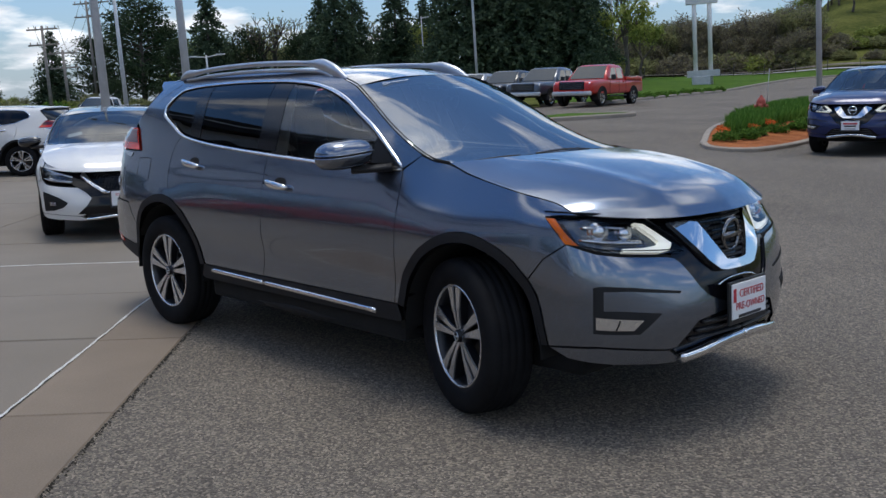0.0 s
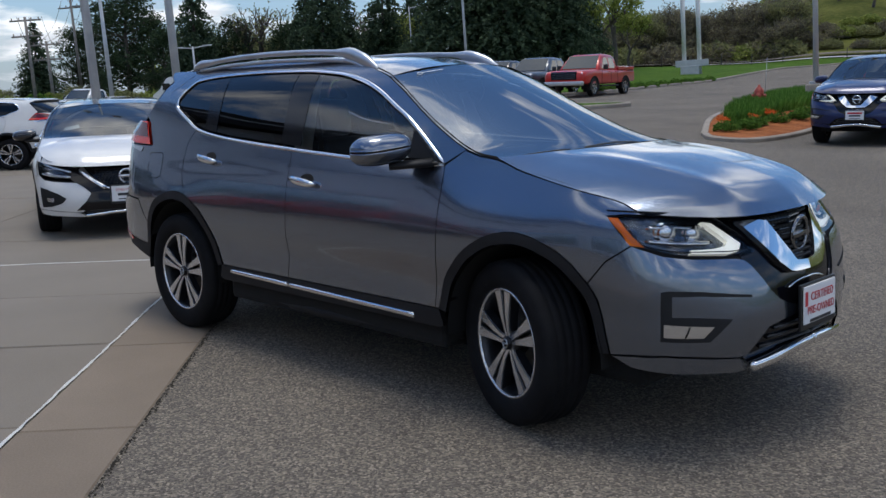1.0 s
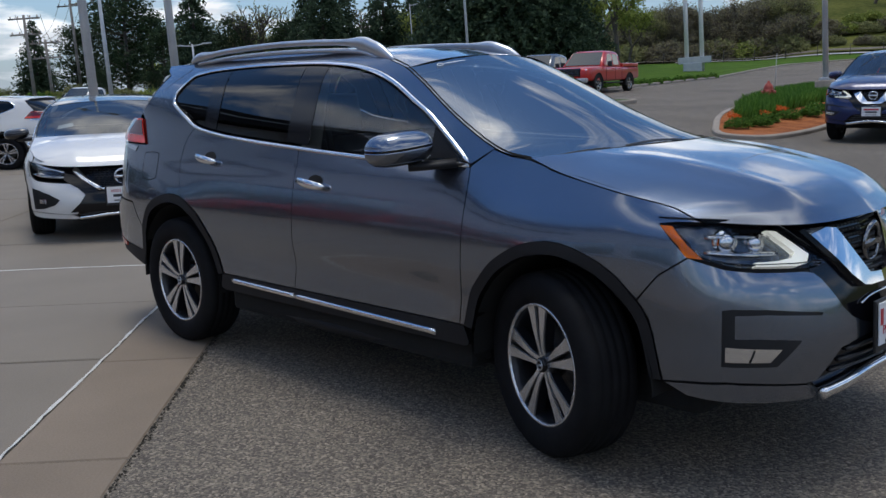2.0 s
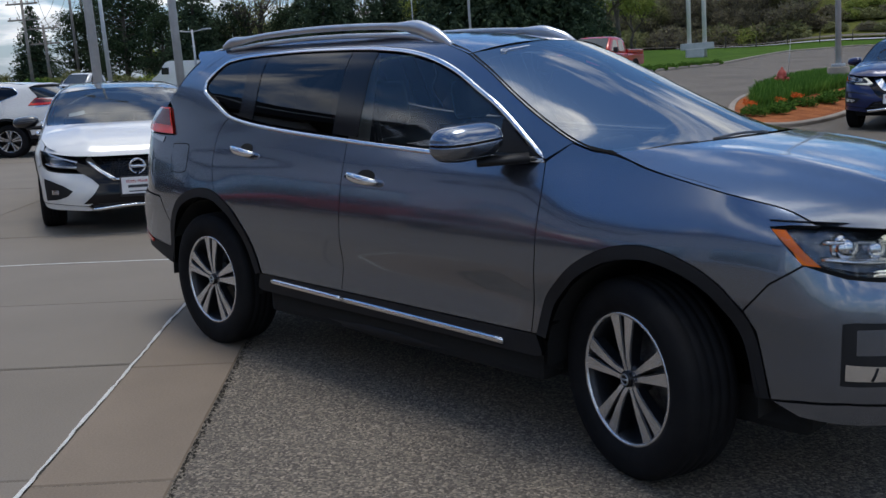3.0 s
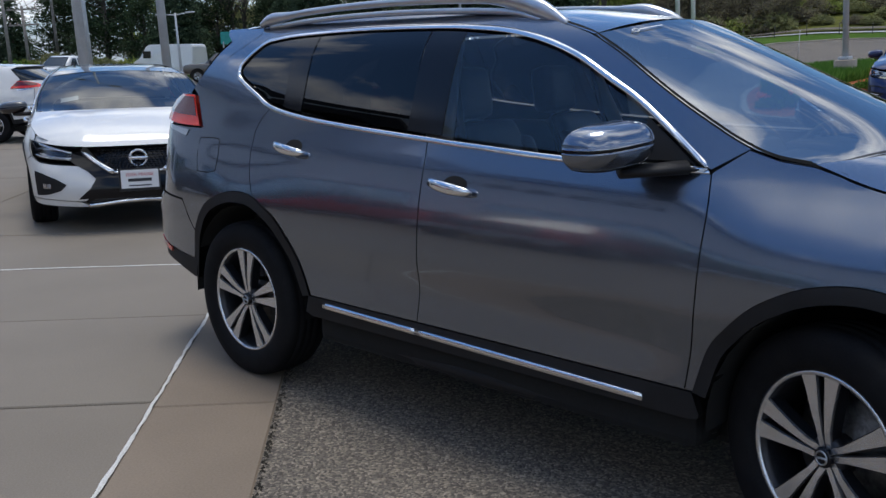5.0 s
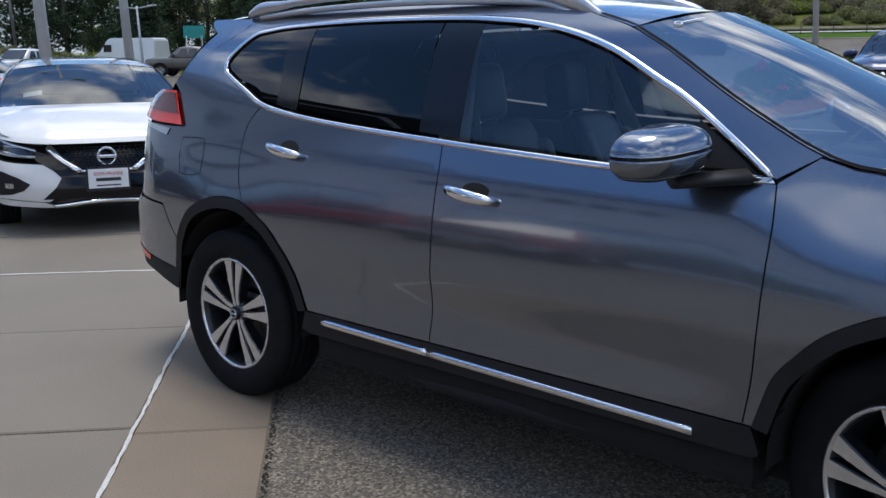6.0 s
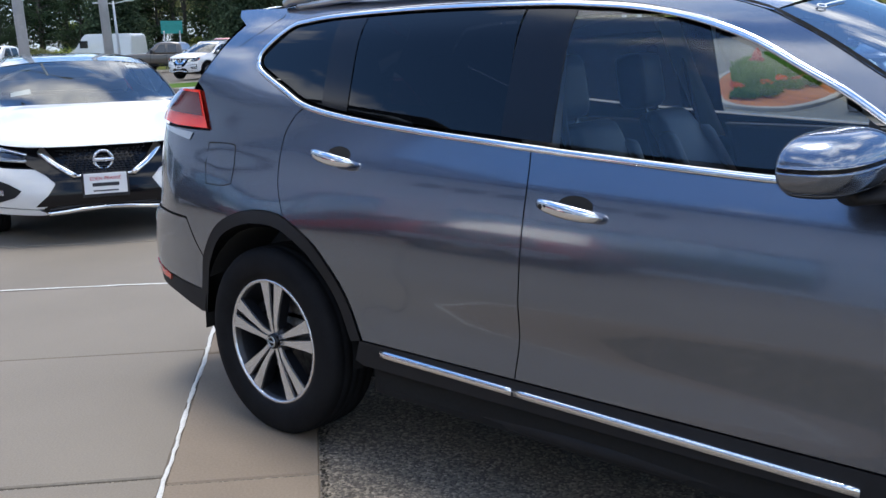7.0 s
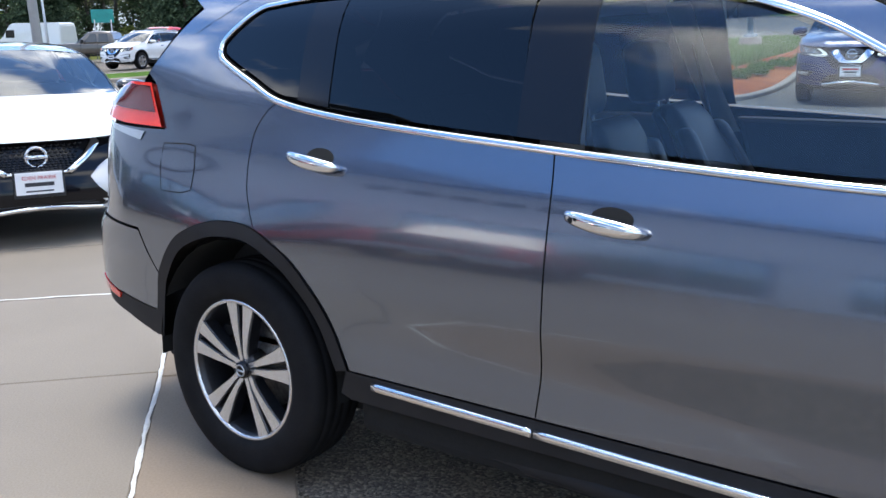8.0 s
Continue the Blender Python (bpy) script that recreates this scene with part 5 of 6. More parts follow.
def plain_inside(base, W):
    """A dark cabin for cars that stand further off."""
    bm = block((0.14, 0.5, 0.55), (-0.15, -0.38, 0.90), 0.05)
    block((0.14, 0.5, 0.55), (-0.15, 0.38, 0.90), 0.05, bm=bm)
    block((0.12, 1.2, 0.55), (-1.0, 0, 0.90), 0.05, bm=bm)
    for v in bm.verts:
        v.co = Vector(W(np.array(v.co)))
    part("seat", bm_mesh("seat", bm, LEATHER, True), base)
    bm = block((0.5, 1.4, 0.25), (1.0, 0, 0.92), 0.06)
    for v in bm.verts:
        v.co = Vector(W(np.array(v.co)))
    part("dashboard", bm_mesh("dashboard", bm, INTERIOR, True), base)


HERO = car("suv", "dark metallic grey crossover with chrome trim, parked half on concrete", "car", GUNMETAL, pose(0, 0, 0), steer=-17,
           spins=(3, 0, -6, 0), plate=[("CERTIFIED", 0.048, 0.034, PRINT_RED, 0.016), ("PRE-OWNED", 0.045, -0.020, PRINT_RED, 0.006), (None, 0.012, -0.062, PRINT_DARK, 0.2), (None, 0.058, 0.030, PRINT_RED, 0.022, -0.132)])


def settle(thing, lean):
    """Lets a car's body lean a little on its springs, away from the side that stands at y = -0.75."""
    for ob in thing.children_recursive:
        if ob.type != "MESH" or ob.data.users > 1 or "wheel" in ob.name or "tyre" in ob.name:
            continue
        m, up = ob.matrix_basis.copy(), ob.parent
        while up is not thing:
            m, up = up.matrix_basis @ m, up.parent
        back = m.inverted()
        for v in ob.data.vertices:
            p = m @ v.co
            away, up_high = max(0.0, p.y + 0.75), min(1.0, max(0.0, (p.z - 0.9) / 0.25))
            p.y -= (3.0 + 1.2 * up_high) * lean * away
            p.z -= 0.3 * lean * up_high * away
            p.x -= (2.5 + 5.5 * min(1.0, max(0.0, (p.z - 0.75) / 0.2))) * lean * max(0.0, p.y + 0.04) * float(smooth(1.3, 1.8, p.x))
            p.x -= 8.0 * lean * up_high * max(0.0, p.y + 0.62) * (1 - float(smooth(0.9, 1.7, p.x)))
            v.co = back @ p


settle(HERO, 0.020)


# ---- other vehicles ----
def sedan_warp(p):
    p = np.asarray(p, float)
    x, y, z = p[..., 0], p[..., 1], p[..., 2]
    za = np.interp(z, [0, 0.3, 0.45, 0.838, 1.1, 1.65], [0, 0.24, 0.37, 0.735, 0.955, 1.415])
    zb = np.interp(z, [0, 0.3, 0.545, 0.815, 0.92, 1.1, 1.65], [0, 0.22, 0.40, 0.615, 0.735, 0.90, 1.36])
    w = smooth(1.55, 2.15, x)
    return np.stack([x * 1.035, y * 1.0, za * (1 - w) + zb * w], -1)


DEALER = [(None, 0.030, 0.040, PRINT_RED, 0.24), (None, 0.028, -0.004, PRINT_DARK, 0.19), (None, 0.010, -0.050, PRINT_DARK, 0.18)]
white_sedan = car("sedan", "white sedan with black roof and wide black grille", "car", WHITE_PAINT, pose(-7.44, 1.71, 0.006, 0, 0, -24), detail=1, warp=sedan_warp, sedan=True, rails=False,
                  plate=[("EDEN PRAIRIE", 0.036, 0.040, PRINT_RED, 0.0), (None, 0.026, -0.004, PRINT_DARK, 0.19), (None, 0.010, -0.050, PRINT_DARK, 0.18)], roof_mat=BLACK_PAINT, spins=(10, 5, 20, 0))
blue_suv = car("suv", "dark blue crossover with chrome grille parked by the island", "car", BLUE_PAINT, pose(-4.19, 16.38, float(rise(-4.0, 15.6)), 0, 0, -78.8) @ Matrix.Scale(1.034, 4), detail=1, rails=False, plate=DEALER)
white_suv = car("suv", "white crossover parked at the edge of the lot", "car", WHITE_PAINT, pose(-17.5, 3.35, 0.004, 0, 0, 222) @ Matrix.Diagonal((1, 1, 0.87, 1)), detail=1, rails=False, spins=(20, 0, 30, 0))
x, y = -37.0, 24.6
far_suv = car("suv", "white crossover with black grille far across the lot", "car", WHITE_PAINT, pose(x, y, float(rise(x, y)), 0, 0, -75), detail=1, rails=True)


TRUCK_GLASS = plain("truck_glass", (0.02, 0.028, 0.034), 0.05, spec=0.9)


def pickup(label, mat, place, group="trucks across the lot", cab_back=-0.75):
    """A crew-cab pickup: body, cab, glass, grille, lamps, bed, wheels. Nose along +x."""
    base = tagged(new("pickup_truck"), label, "truck", group)

    def ring(x, w, z0, z1, r=0.12):
        out = []
        for k in range(24):
            t = 2 * math.pi * (k + 0.5) / 24
            c, s = math.cos(t), math.sin(t)
            out.append((x, w * math.copysign(abs(c) ** 0.25, c), (z0 + z1) / 2 + (z1 - z0) / 2 * math.copysign(abs(s) ** 0.25, s)))
        return out

    def loft(name, rows, m, label=""):
        v = [p for r in rows for p in ring(*r)]
        f = [(i * 24 + j, i * 24 + (j + 1) % 24, (i + 1) * 24 + (j + 1) % 24, (i + 1) * 24 + j) for i in range(len(rows) - 1) for j in range(24)]
        f += [tuple(range(24)), tuple(range(len(v) - 24, len(v)))]
        return part(name, mesh_of(name, v, f, m), base, label)
    loft("body", [(-2.90, 0.88, 0.68, 1.14), (-2.84, 0.96, 0.60, 1.19), (-1.0, 0.985, 0.54, 1.20), (0.75, 0.985, 0.52, 1.19), (1.05, 0.98, 0.52, 1.22), (1.6, 0.985, 0.52, 1.235), (2.3, 0.97, 0.54, 1.20), (2.60, 0.94, 0.56, 1.16), (2.74, 0.89, 0.60, 1.10), (2.79, 0.80, 0.66, 1.02)], mat)
    cab = loft("cab", [(cab_back - 0.16, 0.88, 1.08, 1.40), (cab_back - 0.07, 0.90, 1.10, 1.78), (cab_back + 0.10, 0.91, 1.12, 1.89), (-0.1, 0.91, 1.12, 1.94), (0.35, 0.91, 1.12, 1.93), (0.60, 0.91, 1.12, 1.87), (0.95, 0.92, 1.12, 1.56), (1.30, 0.93, 1.10, 1.22)], mat)
    for v in cab.data.vertices:
        v.co.y *= 1 - 0.16 * max(0.0, v.co.z - 1.15) / 0.75
    for s in (-1, 1):
        for x in (-0.02, 0.98, cab_back - 0.04):
            part("door_seam", bm_mesh("door_seam", block((0.014, 0.01, 0.60), (x, s * 0.984, 0.88)), DARK), base)
        for x in (-0.55, 0.16):
            part("door_handle", bm_mesh("door_handle", block((0.20, 0.04, 0.045), (x, s * 0.995, 1.10), 0.012), mat), base)
        part("sill_step", bm_mesh("sill_step", block((1.9, 0.12, 0.07), (0.05, s * 0.93, 0.46), 0.02), CLADDING), base)
    for s in (-1, 1):
        for a, b in ((cab_back + 0.12, -0.05), (0.05, 0.80)):
            v = [(a, s * 0.893, 1.27), (b, s * 0.893, 1.27), (b - (0.36 if b > 0.5 else 0.0), s * 0.796, 1.76), (a + 0.05, s * 0.796, 1.76)]
            v += [(p[0], p[1] - s * 0.06, p[2]) for p in v]
            part("side_window", mesh_of("side_window", v, [(0, 1, 2, 3), (4, 5, 6, 7), (0, 1, 5, 4), (1, 2, 6, 5), (2, 3, 7, 6), (3, 0, 4, 7)], TRUCK_GLASS, smooth=False), cab)
        for x in (-1.72, 1.78):
            w = wheel(base, x, s > 0, 0, 12, r=0.40, y=0.86)
            arch = [(x + 0.50 * math.cos(t), 0.42 + 0.50 * math.sin(t)) for t in np.linspace(-0.25, math.pi + 0.25, 17)]
            v = [(a, s * 0.99, b) for a, b in arch] + [(x + (a - x) * 0.6, s * 0.99, 0.42 + (b - 0.42) * 0.6) for a, b in arch] + [(a, s * 0.70, b) for a, b in arch]
            f = [(i, i + 1, 17 + i + 1, 17 + i) for i in range(16)] + [(i, i + 1, 34 + i + 1, 34 + i) for i in range(16)]
            part("arch_trim", mesh_of("arch_trim", v, f, DARK), base)
        part("headlight", bm_mesh("headlight", block((0.16, 0.24, 0.22), (2.66, s * 0.76, 0.98), 0.05, Matrix.Rotation(radians(-24 * s), 4, "Z")), REFLECTOR), base, "clear headlight")
        part("mirror", bm_mesh("mirror", block((0.12, 0.20, 0.24), (0.86, s * 1.10, 1.32), 0.04), SATIN_BLACK), base)
        part("tail_light", bm_mesh("tail_light", block((0.08, 0.14, 0.36), (-2.80, s * 0.86, 1.0), 0.02), RED_LENS), base)
    v = [(1.20, -0.80, 1.25), (1.20, 0.80, 1.25), (0.58, 0.68, 1.83), (0.58, -0.68, 1.83)]
    v += [(p[0] - 0.05, p[1], p[2] - 0.05) for p in v]
    v = [(p[0] + 0.075, p[1], p[2] + 0.03) for p in v]
    part("windscreen", mesh_of("windscreen", v, [(0, 1, 2, 3), (0, 1, 5, 4), (1, 2, 6, 5), (2, 3, 7, 6), (3, 0, 4, 7)], TRUCK_GLASS, smooth=False), cab)
    grille = part("grille", bm_mesh("grille", block((0.10, 1.20, 0.38), (2.755, 0, 0.94), 0.05), GLOSS_BLACK), base, "black grille")
    for z in (0.83, 0.91, 0.99, 1.07):
        part("grille_bar", bm_mesh("grille_bar", block((0.03, 1.06, 0.022), (2.80, 0, z), 0.008), DARK_CHROME), grille)
    part("bumper", bm_mesh("bumper", block((0.20, 1.80, 0.20), (2.77, 0, 0.60), 0.06), SATIN_SILVER), base, "bright front bumper")
    part("bed_floor", bm_mesh("bed_floor", block((1.75, 1.62, 0.02), (-1.88, 0, 1.205), 0.004), DARK), base)
    for s in (-1, 1):
        part("bed_rail", bm_mesh("bed_rail", block((1.9, 0.10, 0.16), (-1.88, s * 0.90, 1.26), 0.03), mat), base)
    part("tailgate", bm_mesh("tailgate", block((0.10, 1.75, 0.16), (-2.80, 0, 1.26), 0.03), mat), base)
    base.matrix_basis = place
    return base


def truck_at(label, mat, x, y, turn):
    return pickup(label, mat, pose(x, y, float(rise(x, y)), 0, 0, turn) @ Matrix.Diagonal((1, 1, 0.93, 1)))


truck_at("bright red crew-cab pickup with black grille beside the kerb", RED_PAINT, -23.5, 32.0, -76)
truck_at("dark grey pickup with chrome grille beside a red pickup", SLATE_PAINT, -27.2, 33.0, -76)
truck_at("black pickup with silver bumper in a row of trucks", BLACK_PAINT, -30.6, 34.0, -76)
truck_at("silver grey pickup in a row of trucks", paint("silver_paint", (0.36, 0.37, 0.38), 0.6, 0.35), -34.0, 35.0, -76)
truck_at("matt brown pickup parked before the trees", BROWN_PAINT, -51.0, 31.8, 215)
truck_at("orange red pickup parked behind a white crossover", RED_PAINT, -43.5, 30.5, -72)
truck_at("white pickup at the back of the lot", WHITE_PAINT, -58, 24.5, -60)


def van(place):
    """A tall white panel van."""
    base = tagged(new("van"), "tall white panel van parked before the trees", "van")
    prof = [(-2.9, 0.45), (-2.95, 1.0), (-2.9, 2.45), (-2.7, 2.6), (1.2, 2.62), (1.55, 2.5), (2.2, 1.6), (2.85, 1.25), (2.98, 0.9), (2.95, 0.45)]
    bm = bmesh.new()
    for s in (-1, 1):
        bm.faces.new([bm.verts.new((x, s * (1.0 - 0.12 * max(0, z - 1.2)), z)) for x, z in prof])
    bm.verts.ensure_lookup_table()
    n = len(prof)
    for i in range(n):
        j = (i + 1) % n
        bm.faces.new([bm.verts[i], bm.verts[j], bm.verts[n + j], bm.verts[n + i]])
    bmesh.ops.recalc_face_normals(bm, faces=bm.faces)
    bmesh.ops.bevel(bm, geom=list(bm.edges), offset=0.06, segments=2, affect="EDGES")
    part("body", bm_mesh("body", bm, WHITE_PAINT), base)
    v = [(1.62, -0.76, 2.40), (1.62, 0.76, 2.40), (2.20, 0.84, 1.64), (2.20, -0.84, 1.64)]
    part("windscreen", mesh_of("windscreen", [(a + 0.04, b, c + 0.03) for a, b, c in v] + v, [(0, 1, 2, 3), (0, 1, 5, 4), (1, 2, 6, 5), (2, 3, 7, 6), (3, 0, 4, 7)], GLOSS_BLACK, smooth=False), base)
    for s in (-1, 1):
        part("side_window", bm_mesh("side_window", block((0.75, 0.05, 0.55), (1.45, s * 0.93, 1.85), 0.02), GLOSS_BLACK), base)
        part("headlight", bm_mesh("headlight", block((0.12, 0.3, 0.24), (2.86, s * 0.72, 1.0), 0.03), REFLECTOR), base)
        for x in (-1.7, 1.85):
            wheel(base, x, s > 0, 0, 8, r=0.36, y=0.86)
    part("grille", bm_mesh("grille", block((0.08, 1.0, 0.28), (2.94, 0, 0.85), 0.02), SATIN_BLACK), base)
    base.matrix_basis = place


van(pose(-68, 37.5, 0.0, 0, 0, 200))

# ---- poles, sign, hydrant, fence ----
POLE_PAINT = surface("pole_paint", (0.40, 0.42, 0.44), (0.50, 0.52, 0.54), 0.5, 0.2, scale=3, fine=40, bump=0.05)
WOOD_POLE = surface("weathered_pole", (0.16, 0.15, 0.135), (0.27, 0.25, 0.23), 0.9, scale=4, fine=30)
LEAN = Matrix.Rotation(radians(2.5), 4, Vector((0.73, -0.68, 0)))


def lamp_post(x, y, h, r, heads=2, foot=True, label="grey steel car-park lamp post on a concrete foot"):
    base = tagged(new("lamp_post"), label, "lamp post", "lamp posts")
    part("pole", mesh_of("pole", *tube([(0, 0, 0.0), (0, 0, h * 0.5), (0, 0, h)], [r, r * 0.85, r * 0.62], 14), POLE_PAINT), base)
    if foot:
        part("footing", mesh_of("footing", *revolve([(0.0, 0.62), (0.27, 0.62), (0.30, 0.58), (0.30, -0.2)], 20, "z"), KERB), base, "round concrete footing")
        part("base_plate", bm_mesh("base_plate", block((r * 3.4, r * 3.4, 0.08), (0, 0, 0.66), 0.02), POLE_PAINT), base)
    for k in range(heads):
        w = 2 * math.pi * k / heads + 0.5
        arm = part("arm", mesh_of("arm", *tube([(0, 0, h - 0.15), (0.9 * math.cos(w), 0.9 * math.sin(w), h - 0.05)], 0.035, 8), POLE_PAINT), base)
        part("lamp_head", bm_mesh("lamp_head", block((0.62, 0.34, 0.10), (1.15 * math.cos(w), 1.15 * math.sin(w), h - 0.03), 0.04, Matrix.Rotation(w, 4, "Z")), POLE_PAINT), arm)
    base.matrix_basis = Matrix.Translation((x, y, float(rise(x, y)))) @ LEAN
    return base


lamp_post(-9.15, 23.9, 9.0, 0.085, 2)
for px, r, h, w, n in ((334, 36, 11.0, 0.15, 2), (192, 23, 10.5, 0.10, 2), (216, 78, 9.6, 0.17, 4), (366, 74, 4.6, 0.10, 2)):
    w_at = math.atan2(0.692, -0.722) - math.atan((px - 784) / 1753.0)
    lamp_post(4.1 + r * math.cos(w_at), -3.86 + r * math.sin(w_at), h, w, n)
lamp_post(-36.0, 37.0, 10.5, 0.08, 2)
lamp_post(-52.0, 71.0, 10.5, 0.09, 2)
lamp_post(-58.0, 53.0, 7.0, 0.06, 1)


def utility_pole(x, y, h):
    base = tagged(new("utility_pole"), "weathered wooden utility pole with crossarms", "utility pole", "utility poles")
    part("pole", mesh_of("pole", *tube([(0, 0, 0), (0, 0, h)], [0.17, 0.11], 10), WOOD_POLE), base)
    for z in (h - 0.3, h - 1.6):
        part("crossarm", bm_mesh("crossarm", block((2.6, 0.12, 0.14), (0, 0, z), 0.02, Matrix.Rotation(radians(50), 4, "Z")), WOOD_POLE), base)
        for k in (-1.1, -0.5, 0.5, 1.1):
            part("insulator", mesh_of("insulator", *tube([(k * math.cos(radians(50)), k * math.sin(radians(50)), z + 0.05), (k * math.cos(radians(50)), k * math.sin(radians(50)), z + 0.25)], 0.05, 8), KERB), base)
    base.matrix_basis = Matrix.Translation((x, y, float(rise(x, y)))) @ LEAN
    return base


UP = [(-81.0, 30.5, 8.0), (-84.5, 33.5, 6.2), (-94.0, 40.5, 11.6), (-98.0, 43.5, 12.2)]
for p in UP:
    utility_pole(*p)
for (xa, ya, ha), (xb, yb, hb) in zip(UP, UP[1:]):
    for k in (-1.0, 0.0, 1.0):
        pts = [(xa + (xb - xa) * i / 12 + k * 0.6, ya + (yb - ya) * i / 12 + k * 0.8, ha + (hb - ha) * i / 12 - 1.2 * math.sin(math.pi * i / 12)) for i in range(13)]
        tagged(new("power_line", mesh_of("power_line", *tube(pts, 0.02, 5), SATIN_BLACK)), "thin black overhead power line between poles", "cable", "power lines")


def sign(x, y):
    base = tagged(new("pylon_sign"), "white pylon sign on two white posts over a concrete base", "sign")
    for k in (-0.62, 0.62):
        part("post", mesh_of("post", *tube([(k, 0, 0.2), (k, 0, 10.0)], 0.19, 14), WHITE_PAINT), base)
    part("base", bm_mesh("base", block((1.5, 1.0, 1.0), (-0.2, 0, 0.45), 0.05), POLE_PAINT), base, "stepped concrete base")
    part("ledge", bm_mesh("ledge", block((2.7, 0.8, 0.55), (0, 0, 1.15), 0.04), POLE_PAINT), base)
    part("panel", bm_mesh("panel", block((2.6, 0.5, 2.6), (0, 0, 8.2), 0.05), surface("sign_panel", (0.6, 0.61, 0.62), (0.7, 0.71, 0.72), 0.4)), base)
    base.matrix_basis = Matrix.Translation((x, y, float(rise(x, y)) - 0.2)) @ LEAN @ Matrix.Rotation(radians(34), 4, "Z")


sign(-42.4, 70.6)
road_sign = tagged(new("road_sign"), "blank teal road sign on two posts before the trees", "sign")
for k in (-0.55, 0.55):
    part("post", mesh_of("post", *tube([(k, 0, 0), (k, 0, 2.7)], 0.04, 8), STEEL), road_sign)
part("panel", bm_mesh("panel", block((1.5, 0.04, 0.9), (0, 0.06, 2.95), 0.01), TEAL), road_sign)
road_sign.matrix_basis = pose(-61.3, 38.75, 0, 0, 0, 55)


def hydrant(x, y, z, s=1.0):
    base = tagged(new("fire_hydrant"), "weathered red cast-iron fire hydrant in the planting", "hydrant")
    red = surface("hydrant_red", (0.26, 0.03, 0.02), (0.42, 0.07, 0.045), 0.55, scale=9)
    part("barrel", mesh_of("barrel", *revolve([(0.0, 0.0), (0.17, 0.0), (0.17, 0.04), (0.115, 0.05), (0.11, 0.46), (0.14, 0.47), (0.14, 0.51), (0.12, 0.52)], 20, "z"), red), base)
    part("bonnet", mesh_of("bonnet", *revolve([(0.13, 0.52), (0.125, 0.58), (0.09, 0.65), (0.04, 0.69), (0.035, 0.74), (0.0, 0.75)], 20, "z"), red), base)
    for w, r in ((0.4, 0.055), (0.4 + math.pi, 0.055), (0.4 - math.pi / 2, 0.08)):
        part("nozzle_cap", mesh_of("nozzle_cap", *tube([(0.08 * math.cos(w), 0.08 * math.sin(w), 0.42), (0.20 * math.cos(w), 0.20 * math.sin(w), 0.42)], r, 12), red), base)
    part("marker_rod", mesh_of("marker_rod", *tube([(0.1, 0.15, 0.4), (0.12, 0.2, 1.5)], 0.008, 6), STEEL), base, "thin steel marker rod")
    base.matrix_basis = pose(x, y, z) @ Matrix.Diagonal((s, s, s, 1))


hydrant(-8.95, 20.2, float(rise(-8.95, 20.2)) + 0.05, 0.92)
FENCE = surface("fence_post", (0.03, 0.03, 0.03), (0.06, 0.055, 0.05), 0.8)
fence = tagged(new("roadside_fence"), "low wire fence on dark posts along the road", "fence")
for a in np.arange(98, 126, 1.6):
    x, y = polar(113.3, a)
    z = float(rise(x, y))
    part("post", mesh_of("post", *tube([(x, y, z - 0.3), (x, y, z + 1.25)], 0.04, 6), FENCE), fence)
for h in (0.6, 1.1, 1.5):
    pts = [(*polar(113.3, a), float(rise(*polar(113.3, a))) + h) for a in np.arange(98, 126, 1.6)]
    part("wire", mesh_of("wire", *tube(pts, 0.006, 4), FENCE), fence)


# ---- planting ----
def leaf_material(name, dark, light, tip, through_light=0.55):
    m, n, l, b = node_material(name)
    geo, ramp = n.new("ShaderNodeNewGeometry"), n.new("ShaderNodeValToRGB")
    e = ramp.color_ramp.elements
    e[0].color, e[1].color = (*dark, 1), (*tip, 1)
    ramp.color_ramp.elements.new(0.55).color = (*light, 1)
    l.new(geo.outputs["Random Per Island"], ramp.inputs["Fac"])
    l.new(ramp.outputs["Color"], b.inputs["Base Color"])
    b.inputs["Roughness"].default_value, b.inputs["Specular IOR Level"].default_value = 0.8, 0.2
    thin, mix = n.new("ShaderNodeBsdfTranslucent"), n.new("ShaderNodeMixShader")
    l.new(ramp.outputs["Color"], thin.inputs["Color"])
    mix.inputs["Fac"].default_value = through_light
    l.new(b.outputs[0], mix.inputs[1])
    l.new(thin.outputs[0], mix.inputs[2])
    l.new(mix.outputs[0], n["Material Output"].inputs["Surface"])
    return m


NEEDLES = leaf_material("spruce_needles", (0.028, 0.048, 0.028), (0.056, 0.088, 0.05), (0.094, 0.136, 0.076), 0.35)
PINE = leaf_material("pine_needles", (0.02, 0.036, 0.018), (0.038, 0.064, 0.03), (0.062, 0.096, 0.044), 0.25)
SPRING = leaf_material("spring_leaves", (0.13, 0.17, 0.035), (0.22, 0.27, 0.065), (0.34, 0.37, 0.11))
SCRUB = leaf_material("scrub_leaves", (0.13, 0.14, 0.06), (0.21, 0.22, 0.10), (0.32, 0.32, 0.15))
TWIGS = leaf_material("budding_twigs", (0.11, 0.095, 0.07), (0.18, 0.16, 0.12), (0.26, 0.25, 0.13), 0.5)
SHRUB = leaf_material("shrub_leaves", (0.045, 0.10, 0.015), (0.09, 0.18, 0.03), (0.15, 0.26, 0.05))
BLADES = leaf_material("grass_blades", (0.05, 0.12, 0.016), (0.09, 0.19, 0.03), (0.14, 0.26, 0.05))
BARK = surface("bark", (0.05, 0.042, 0.035), (0.11, 0.095, 0.08), 0.95, scale=4, fine=25, bump=0.4, distance=0.02)


